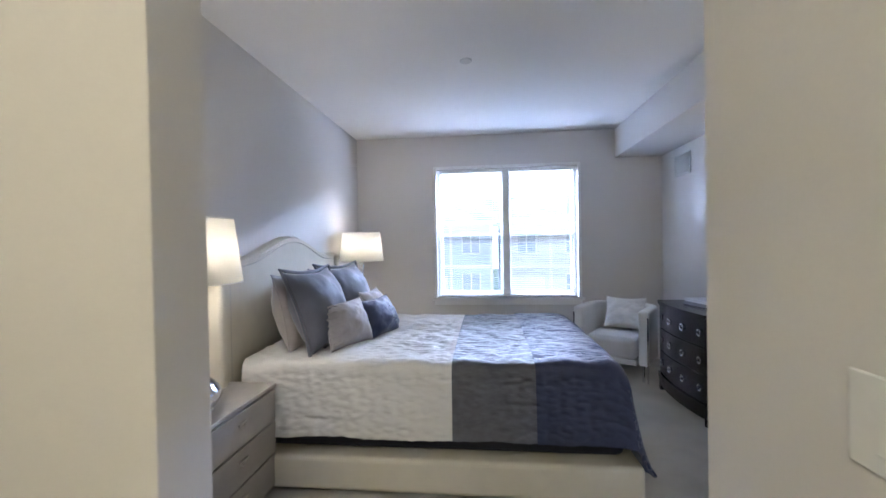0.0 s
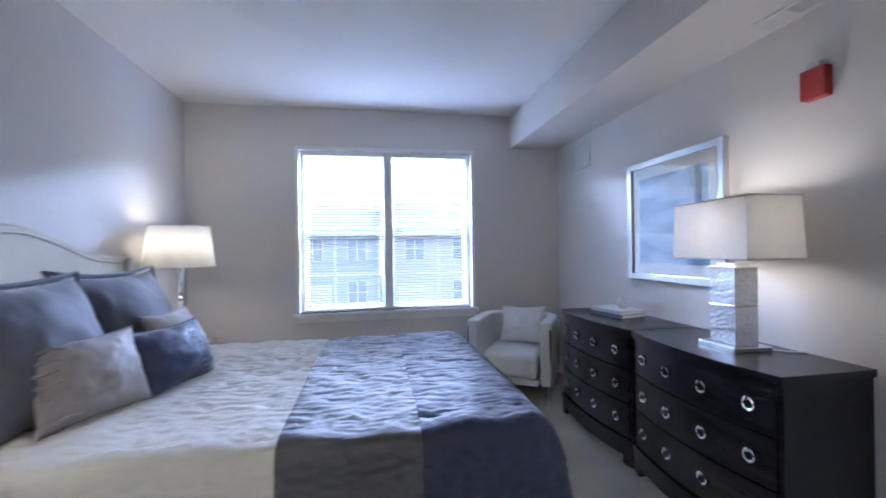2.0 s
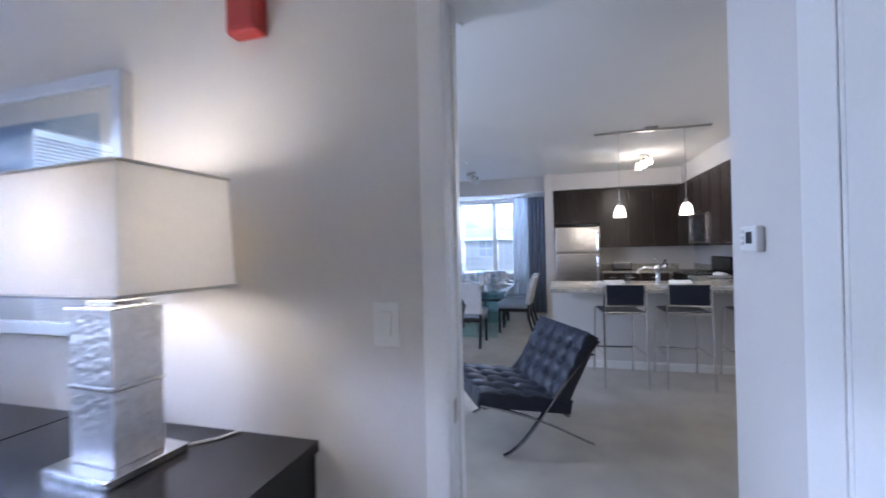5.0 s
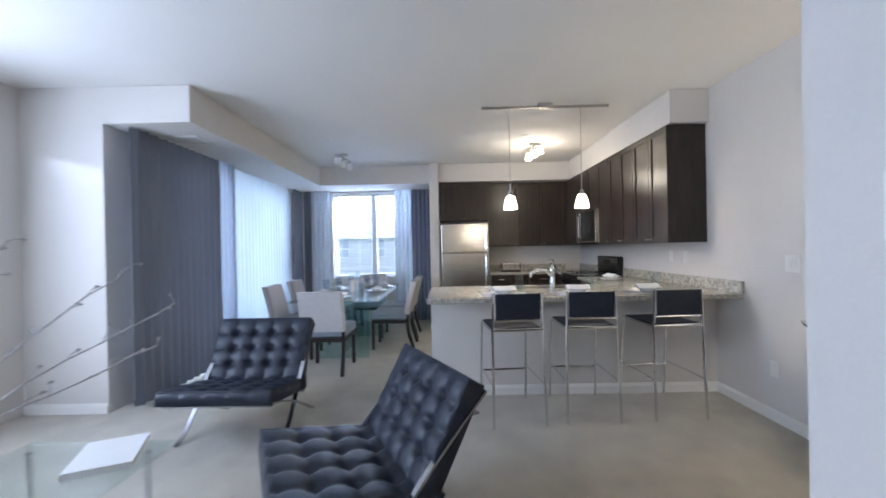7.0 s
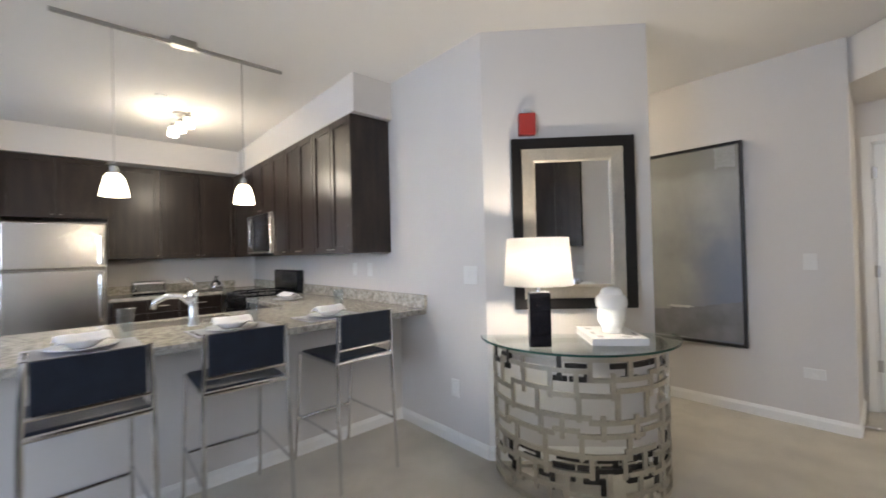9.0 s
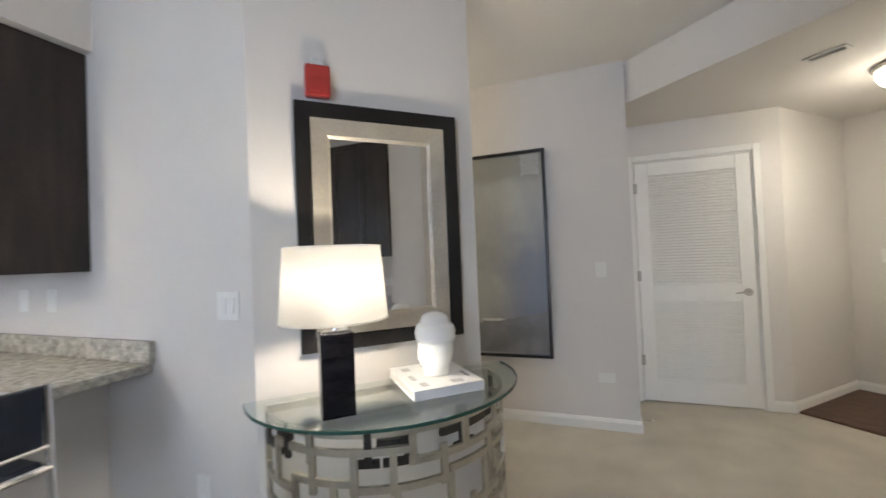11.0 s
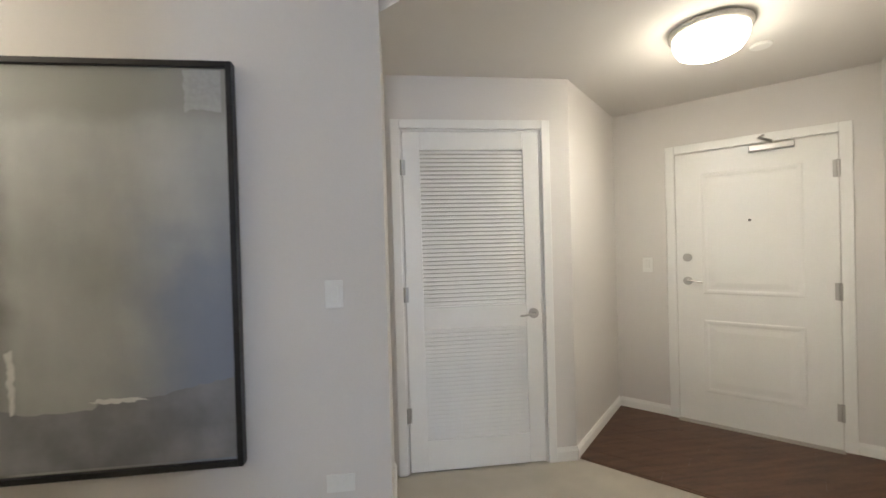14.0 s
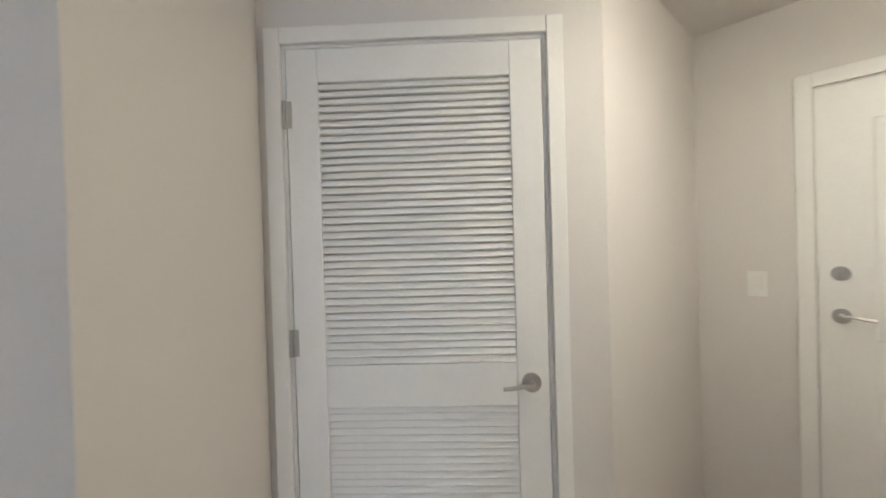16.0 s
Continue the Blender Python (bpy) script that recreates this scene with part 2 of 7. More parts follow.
wall("wall_kitchen_south", prism([(5.0, KY), (9.67, KY), (9.67, KY - 0.12), (5.05, KY - 0.12)], 0, H))
wall("wall_kitchen_east", box(9.55, 9.67, KY, 1.63, 0, H))
wall("wall_fridge_side", box(8.90, 9.80, 1.63, 1.78, 0, H))
FX = 9.80
DWY0, DWY1, DWZ0, DWZ1 = 2.10, 3.62, 0.80, 2.36
bm = box(FX, FX + 0.15, 1.63, DWY0, 0, H)
add_box(bm, FX, FX + 0.15, DWY1, 4.35, 0, H)
add_box(bm, FX, FX + 0.15, DWY0, DWY1, 0, DWZ0)
add_box(bm, FX, FX + 0.15, DWY0, DWY1, DWZ1, H)
wall("wall_dining_east", bm)
BX0, BX1, BZ = 6.20, 9.20, 2.36
bm = box(5.64, BX0, 4.35, 4.50, 0, H)
add_box(bm, BX1, FX + 0.15, 4.35, 4.50, 0, H)
add_box(bm, BX0, BX1, 4.35, 4.50, BZ, H)
wall("wall_balcony", bm)
wall("wall_living_return", box(5.64, 5.76, 4.50, 5.20, 0, H))
bm = box(2.25, 3.0, 5.05, 5.20, 0, H)
add_box(bm, 4.8, 5.64, 5.05, 5.20, 0, H)
add_box(bm, 3.0, 4.8, 5.05, 5.20, 0, 0.73)
add_box(bm, 3.0, 4.8, 5.05, 5.20, 2.31, H)
wall("wall_living_north", bm)

# soffits and the low hall ceiling


def soffit(name, bm):
    return structure(part(name, bm, CEIL), "boxed-in dropped ceiling soffit, painted off-white", "soffit")


structure(part("soffit_bedroom", box(1.605, 2.13, 1.0, 5.05, 2.38, H - 0.004), WALL), "boxed-in ceiling soffit above the dressers, painted grey", "soffit")
structure(part("soffit_living", prism([(5.64, 3.62), (9.05, 3.62), (9.05, 1.78), (9.80, 1.78), (9.80, 4.35), (5.64, 4.35)], LOW, H - 0.004), WALL), "dropped ceiling soffit above the curtains, painted off-white", "soffit")
structure(part("soffit_kitchen", prism([(5.99, KY), (9.55, KY), (9.55, 1.63), (9.0, 1.63), (9.0, -0.535), (5.99, -0.535)], 2.42, H - 0.004), WALL), "painted soffit above the kitchen wall cabinets", "soffit")
structure(part("soffit_hall", prism([(3.44, -2.90), (2.11, -1.57), E1, E2, (2.29, -3.55), (3.44, -3.55)], LOW, H - 0.004), WALL), "dropped hall ceiling, painted off-white", "ceiling")
structure(part("wood_floor", prism([(2.27, -3.55), (1.20, -2.477), E1, E2], 0.0, 0.006), WOODFLOOR), "dark walnut plank floor inside the front door", "floor")

# ---- trim ----


def baseboard(p, q, side=1, h=0.085):
    d = Vector((q[0] - p[0], q[1] - p[1]))
    n = Vector((-d.y, d.x)).normalized() * side
    bm = bmesh.new()
    prof = ((0, 0), (0.014, 0), (0.014, h * 0.72), (0.009, h * 0.86), (0.005, h), (0, h))
    ends = []
    for e in (p, q):
        ends.append([bm.verts.new((e[0] + n.x * a, e[1] + n.y * a, z)) for a, z in prof])
    k = len(prof)
    for i in range(k):
        j = (i + 1) % k
        bm.faces.new((ends[0][i], ends[0][j], ends[1][j], ends[1][i]))
    bm.faces.new(ends[0])
    bm.faces.new(ends[1])
    return structure(part("baseboard", bm, TRIM), "white painted wooden baseboard", "baseboard")


for p, q, sd in (((-1.53, 1.0), (-1.53, 5.05), -1), ((-1.53, 5.05), (2.13, 5.05), -1), ((2.13, 5.05), (2.13, 1.96), -1),
                 ((PX0, 1.0), (-1.53, 1.0), -1), ((2.13, 1.0), (PX1, 1.0), -1), ((2.25, 0.975), (2.93, 0.975), 1), ((2.95, -0.41), (2.95, -0.73), 1),
                 ((2.95, -0.73), E1, 1), ((3.44, CY), (3.44, PY), 1), ((3.44, PY), (6.6, PY), 1), ((2.29, CY), E2, -1),
                 ((2.29, CY), (2.425, CY), 1), ((5.0, KY), (4.263, -1.614), -1), ((5.93, KY), (5.0, KY), -1), ((5.93, 1.66), (5.93, KY), -1),
                 ((5.64, 4.35), (5.64, 5.05), 1), ((8.90, 1.78), (9.80, 1.78), 1)):
    baseboard(p, q, sd)


def casing(name, m, w, h, cw=0.065, th=0.018, label="white painted door casing"):
    """Side and head boards round an opening w wide and h high; x along the wall, +y out of it."""
    root = structure(thing(name, label, "door casing", at=m), label, "door casing")
    part("side_board", box(-cw, 0, 0, th, 0, h + cw, 0.004), TRIM, root)
    part("side_board", box(w, w + cw, 0, th, 0, h + cw, 0.004), TRIM, root)
    part("head_board", box(0, w, 0, th, h, h + cw, 0.004), TRIM, root)
    return root


# bedroom door opening: casings on both faces and the jamb between them
casing("door_casing_bedroom", pose(2.13, DY0 + 0.015, 0, 0, 0, 90), DY1 - DY0 - 0.030, DZ - 0.015)
casing("door_casing_living", pose(2.25, DY1 - 0.015, 0, 0, 0, -90), DY1 - DY0 - 0.030, DZ - 0.015)
bm = box(2.1295, 2.2505, DY1 - 0.018, DY1 - 0.0005, 0, DZ, 0.002)
add_box(bm, 2.1295, 2.2505, DY0 + 0.0005, DY0 + 0.018, 0, DZ, 0.002)
add_box(bm, 2.1295, 2.2505, DY0 + 0.018, DY1 - 0.018, DZ - 0.018, DZ - 0.0005, 0.002)
add_box(bm, 2.18, 2.215, DY1 - 0.028, DY1 - 0.018, 0, DZ - 0.018)
jamb = structure(part("door_jamb_bedroom", bm, TRIM), "white painted door jamb", "door jamb")
part("strike_plate", box(2.14, 2.17, DY1 - 0.0195, DY1 - 0.0175, 0.90, 0.96, 0.001), NICKEL, jamb, "small metal strike plate")


def louvre_window(name, m, w, h, label, slant=21):
    """A double window of two hung sashes with casing, sill and horizontal blinds; x along the wall, +y into the room."""
    root = structure(thing(name, label, "window", at=m), label, "window")
    fr = TRIM
    bm = box(-0.035, 0, 0, 0.015, 0, h + 0.035, 0.003)
    add_box(bm, w, w + 0.035, 0, 0.015, 0, h + 0.035, 0.003)
    add_box(bm, 0, w, 0, 0.015, h, h + 0.035, 0.003)
    part("casing", bm, fr, root)
    part("window_sill", box(-0.06, w + 0.06, -0.08, 0.045, -0.035, 0.0, 0.006), fr, root)
    part("apron", box(-0.04, w + 0.04, 0.0, 0.014, -0.09, -0.036, 0.004), fr, root)
    bm = box(0, 0.04, -0.12, -0.06, 0, h, 0.003)
    add_box(bm, w - 0.04, w, -0.12, -0.06, 0, h, 0.003)
    add_box(bm, 0.04, w - 0.04, -0.12, -0.06, h - 0.04, h, 0.003)
    add_box(bm, 0.04, w - 0.04, -0.12, -0.06, 0, 0.04, 0.003)
    part("window_frame", bm, fr, root)
    part("mullion", box(w / 2 - 0.04, w / 2 + 0.04, -0.12, -0.02, 0.04, h - 0.04, 0.003), fr, root)
    mid = h * 0.49
    for x0, x1 in ((0.04, w / 2 - 0.04), (w / 2 + 0.04, w - 0.04)):
        part("meeting_rail", box(x0, x1, -0.115, -0.075, mid - 0.02, mid + 0.02, 0.003), fr, root)
        bm = box(x0, x0 + 0.03, -0.112, -0.08, 0.04, mid - 0.02)
        add_box(bm, x1 - 0.03, x1, -0.112, -0.08, 0.04, mid - 0.02)
        add_box(bm, x0 + 0.03, x1 - 0.03, -0.112, -0.08, 0.04, 0.08)
        add_box(bm, x0, x0 + 0.03, -0.118, -0.09, mid + 0.02, h - 0.04)
        add_box(bm, x1 - 0.03, x1, -0.118, -0.09, mid + 0.02, h - 0.04)
        part("sash", bm, fr, root)
        pane = part("pane", box(x0 + 0.02, x1 - 0.02, -0.104, -0.10, 0.05, h - 0.05), GLASS, root)
        pane.visible_shadow = False
        bl = part("blind_headrail", box(x0 + 0.005, x1 - 0.005, -0.055, -0.015, h - 0.045, h - 0.005, 0.003), WHITEPL, root)
        bl["label"] = "white blind headrail"
        n = int((h - 0.10) / 0.026)
        first = None
        for i in range(n):
            z = 0.035 + i * 0.026
            if first is None:
                first = part("slat", box(x0 + 0.008, x1 - 0.008, -0.047, -0.023, -0.0012, 0.0012, m=None), BLIND, root)
            ob = first if i == 0 else bpy.data.objects.new("slat", first.data)
            if i:
                scene.collection.objects.link(ob)
                ob.parent = root
            tilt = radians(slant + 2.5 * math.sin(i * 1.7))
            ob.matrix_local = Matrix.Translation((0, -0.035, z)) @ Matrix.Rotation(tilt, 4, "X") @ Matrix.Translation((0, 0.035, 0))
        bm = tube([(x0 + 0.12, -0.035, 0.02), (x0 + 0.12, -0.035, h - 0.04)], 0.0012, 5)
        add_tube(bm, [(x1 - 0.12, -0.035, 0.02), (x1 - 0.12, -0.035, h - 0.04)], 0.0012, 5)
        part("ladder_cord", bm, WHITEPL, root)
        part("bottom_rail", box(x0 + 0.006, x1 - 0.006, -0.048, -0.022, 0.012, 0.026, 0.003), WHITEPL, root)
    part("tilt_wand", tube([(0.11, -0.012, h - 0.05), (0.115, -0.010, h * 0.52)], 0.004, 6), WHITEPL, root)
    return root


BLIND = mat("blind_slat", (0.42, 0.43, 0.45), 0.85, var=0.02, spec=0.15)
louvre_window("window_1", pose(WX1, 5.05, WZ0, 0, 0, 180), WX1 - WX0, WZ1 - WZ0, "white double window with open slatted blinds")
louvre_window("window_2", pose(FX, DWY0, DWZ0, 0, 0, 90), DWY1 - DWY0, DWZ1 - DWZ0, "white double window with lowered slatted blinds", 24)
louvre_window("window_3", pose(4.8, 5.05, 0.73, 0, 0, 180), 1.8, 1.58, "white double window with open slatted blinds")


def plate(name, m, w, h, label, cat, rockers=1, round_slots=False):
    """A cover plate on a wall; x along, +y out of the wall, z up, centred."""
    root = thing(name, label, cat, at=m)
    part("cover", box(-w / 2, w / 2, 0.0005, 0.007, -h / 2, h / 2, 0.0025), WHITEPL, root)
    for i in range(rockers):
        cx = (i - (rockers - 1) / 2) * 0.046
        if round_slots:
            for z in (-0.02, 0.02):
                part("socket", box(cx - 0.016, cx + 0.016, 0.007, 0.0085, z - 0.014, z + 0.014, 0.002), WHITEPL, root)
        else:
            part("rocker", box(cx - 0.016, cx + 0.016, 0.006, 0.012, -0.033, 0.033, 0.002, m=Matrix.Rotation(radians(4), 4, "X")), WHITEPL, root)
    return root


SW = "white plastic rocker light switch on the wall"
plate("light_switch", pose(2.13, 2.068, 1.155, 0, 0, 90), 0.075, 0.118, SW, "light switch")
plate("light_switch", pose(3.66, PY, 1.188, 0, 0, 0), 0.075, 0.118, SW, "light switch")
plate("light_switch", pose(5.13, KY, 1.165, 0, 0, 0), 0.12, 0.118, "white double rocker light switch plate", "light switch", 2)
plate("light_switch", pose(PX1, 0.60, 1.165, 0, 0, 90), 0.12, 0.118, "white rocker light switch plate in the passage", "light switch", 1)
plate("wall_outlet", pose(3.655, PY, 0.385, 0, 0, 0), 0.118, 0.075, "white wall outlet above the baseboard", "outlet", 1, True)
plate("wall_outlet", pose(5.30, KY, 0.385, 0, 0, 0), 0.075, 0.118, "white wall outlet below the counter", "outlet", 1, True)
for kx in (6.63, 6.37):
    plate("wall_outlet", pose(kx, KY, 1.185, 0, 0, 0), 0.075, 0.118, "white wall outlet above the counter", "outlet", 1, True)
EN = along(E2, E1)
plate("light_switch", EN @ pose(0.24, 0, 1.185, 0, 0, 180), 0.075, 0.118, SW, "light switch")


def grille(name, m, w, h, label, n, material=None, gap=True):
    """A slatted vent cover; x along, +y out, z up."""
    root = thing(name, label, "vent", at=m)
    bm = box(-w / 2, w / 2, 0.0005, 0.01, h / 2 - 0.02, h / 2, 0.002)
    add_box(bm, -w / 2, w / 2, 0.0005, 0.01, -h / 2, -h / 2 + 0.02, 0.002)
    add_box(bm, -w / 2, -w / 2 + 0.02, 0.0005, 0.01, -h / 2 + 0.02, h / 2 - 0.02, 0.002)
    add_box(bm, w / 2 - 0.02, w / 2, 0.0005, 0.01, -h / 2 + 0.02, h / 2 - 0.02, 0.002)
    part("frame", bm, GREYVENT, root)
    part("backing", box(-w / 2 + 0.018, w / 2 - 0.018, 0.0005, 0.002, -h / 2 + 0.018, h / 2 - 0.018), material or DARK, root)
    for i in range(n):
        z = -h / 2 + 0.02 + (i + 0.5) * (h - 0.04) / n
        part("slat", box(-w / 2 + 0.02, w / 2 - 0.02, -0.004, 0.004, -0.0008, 0.0008, m=Matrix.Translation((0, 0.006, z)) @ Matrix.Rotation(radians(40), 4, "X")), GREYVENT, root)
    return root


grille("wall_vent", pose(2.13, 4.55, 2.185, 0, 0, 90), 0.34, 0.23, "white slatted return air vent below the soffit", 14, GREYVENT)
soffit_vent = grille("ceiling_vent", Matrix.Translation((2.03, 2.50, 2.3795)) @ Matrix.Rotation(radians(-90), 4, "X") @ Matrix.Rotation(radians(90), 4, "Y"), 0.30, 0.12, "slatted metal air vent in the soffit", 5)
part("damper_plate", box(-0.13, 0.0, 0.0105, 0.012, -0.04, 0.04), GREYVENT, soffit_vent, "closed half of the vent")
grille("ceiling_vent", Matrix.Translation((2.40, -2.57, LOW)) @ Matrix.Rotation(radians(-45), 4, "Z") @ Matrix.Rotation(radians(-90), 4, "X"), 0.20, 0.09, "slatted metal air vent in the hall ceiling", 4)
grille("ceiling_vent", Matrix.Translation((6.15, 3.95, LOW)) @ Matrix.Rotation(radians(90), 4, "Z") @ Matrix.Rotation(radians(-90), 4, "X"), 0.30, 0.26, "white slatted air vent in the living room soffit", 10, GREYVENT)


def disc(name, at, r, h, label, cat, material=None):
    return tagged(part(name, lathe([(r * 0.3, -h), (r * 0.85, -h), (r, -h * 0.6), (r, 0)], 24, at=at), material or WHITEPL, smooth=False), label, cat)


disc("sprinkler_cover", (-0.06, 3.03, H), 0.045, 0.012, "small white round sprinkler cover plate on the ceiling", "sprinkler", GREYVENT)
disc("sprinkler_cover", (7.39, 2.97, H), 0.045, 0.012, "small white round sprinkler cover plate on the ceiling", "sprinkler")
disc("smoke_detector", (1.42, -3.06, LOW), 0.05, 0.014, "white round smoke detector on the hall ceiling", "smoke detector")
disc("smoke_detector", (3.5, 2.2, H), 0.07, 0.035, "white round smoke detector on the living ceiling", "smoke detector")


def alarm(m):
    root = thing("fire_alarm", "red plastic fire alarm horn strobe on the wall", "fire alarm", "fire alarms", at=m)
    part("horn", box(-0.052, 0.052, 0.0, 0.05, -0.075, 0.06, 0.008), RED, root)
    part("strobe", box(-0.03, 0.03, 0.0, 0.04, 0.061, 0.092, 0.010), GREYVENT, root, "clear white strobe lens")
    part("grille", box(-0.04, 0.04, 0.05, 0.053, -0.06, 0.0, 0.001), RED, root)
    return root


alarm(pose(2.13, 2.47, 2.045, 0, 0, 90))
WN = math.degrees(math.atan2(-1.614 - KY, 4.263 - 5.0))
MW = pose(5.0, KY, 0, 0, 0, WN + 180)
alarm(MW @ pose(-0.28, 0, 2.115, 0, 0, 0))
thermo = thing("thermostat", "white plastic thermostat with a small display", "thermostat", at=pose(2.74, 0.975, 1.36))
part("case", box(-0.06, 0.06, 0, 0.028, -0.045, 0.045, 0.008), WHITEPL, thermo)
part("display", box(-0.035, 0.01, 0.028, 0.0295, -0.015, 0.025, 0.001), BLACKPL, thermo, "dark grey display")
for i in range(3):
    part("button", box(0.025, 0.045, 0.028, 0.031, -0.02 + i * 0.02, -0.008 + i * 0.02, 0.001), GREYVENT, thermo)

# ---- bedroom things ----
BX_H, BX_F, BY0, BY1 = -1.53, 0.80, 2.34, 3.86
bed = thing("bed", "cream upholstered bed with arched nailhead headboard, made up", "bed", at=pose(0, 0, 0))
bm = bmesh.new()
N = 28
ys = [2.19 + (3.985 - 2.19) * i / N for i in range(N + 1)]


def arch(y):
    u = abs((y - 3.10) / 0.90)
    if u < 0.70:
        return 1.315 + 0.145 * (0.5 + 0.5 * math.cos(math.pi * u / 0.70)) ** 0.85
    return 1.315 - 0.012 * math.sin((u - 0.70) / 0.30 * math.pi)


rows = []
for y in ys:
    rows.append([bm.verts.new((x, y, z)) for x, z in ((-1.525, 0.05), (-1.525, arch(y)), (-1.50, arch(y) + 0.012), (-1.455, arch(y) + 0.012), (-1.43, arch(y)), (-1.43, 0.05))])
for a, b in zip(rows, rows[1:]):
    for k in range(6):
        bm.faces.new((a[k], a[(k + 1) % 6], b[(k + 1) % 6], b[k]))
bm.faces.new(rows[0])
bm.faces.new(rows[-1])
part("headboard", bm, UPHOL, bed)
bm = bmesh.new()
for i in range(N * 2 - 3):
    y = 2.29 + (3.91 - 2.29) * i / (N * 2 - 4)
    add_tube(bm, [(-1.428, y, arch(y) - 0.036), (-1.425, y, arch(y) - 0.036)], 0.004, 6)
for yy in (2.30, 3.90):
    for i in range(46):
        z = 0.28 + i * 0.0205
        add_tube(bm, [(-1.428, yy, z), (-1.425, yy, z)], 0.004, 6)
tagged(part("nailhead_trim", bm, NICKEL, bed, "row of nickel nailheads"), kind="stuff")
bm = tube([(-1.427, 2.29 + (3.91 - 2.29) * i / 40, arch(2.29 + (3.91 - 2.29) * i / 40) - 0.028) for i in range(41)], 0.006, 6)
part("piping", bm, UPHOL, bed)
for yy in (2.165, 3.93):
    part("wing", box(-1.528, -1.395, yy, yy + 0.06, 0.05, 1.30, 0.02, 3), UPHOL, bed, "upholstered side wing")
bm = box(-1.43, 0.865, 2.25, 3.86, 0.02, 0.212, 0.025, 3)
part("side_rail", bm, UPHOL, bed, "cream upholstered platform base")
part("mattress", box(-1.42, 0.80, 2.345, 3.825, 0.2125, 0.65, 0.05, 3), MATTRESS, bed, "dark box spring and mattress")
for x, y in ((-1.38, 2.42), (-1.38, 3.78), (0.72, 2.42), (0.72, 3.78)):
    part("leg", box(x - 0.03, x + 0.03, y - 0.03, y + 0.03, 0.0, 0.02, 0.004), DARKWOOD, bed)

WHITEQ = mat("ivory_quilt", (0.66, 0.64, 0.60), 0.62, var=0.04, scale=14, bump=0.8, bscale=50, sheen=0.3, stretch=(0.4, 1, 1))
GREYQ = mat("slate_quilt", (0.088, 0.088, 0.102), 0.46, var=0.2, scale=12, bump=1.0, bscale=48, sheen=0.25, stretch=(0.4, 1, 1))
NAVYQ = mat("navy_quilt", (0.021, 0.026, 0.062), 0.46, var=0.15, scale=12, bump=0.7, bscale=55, sheen=0.25, stretch=(0.5, 1, 1))


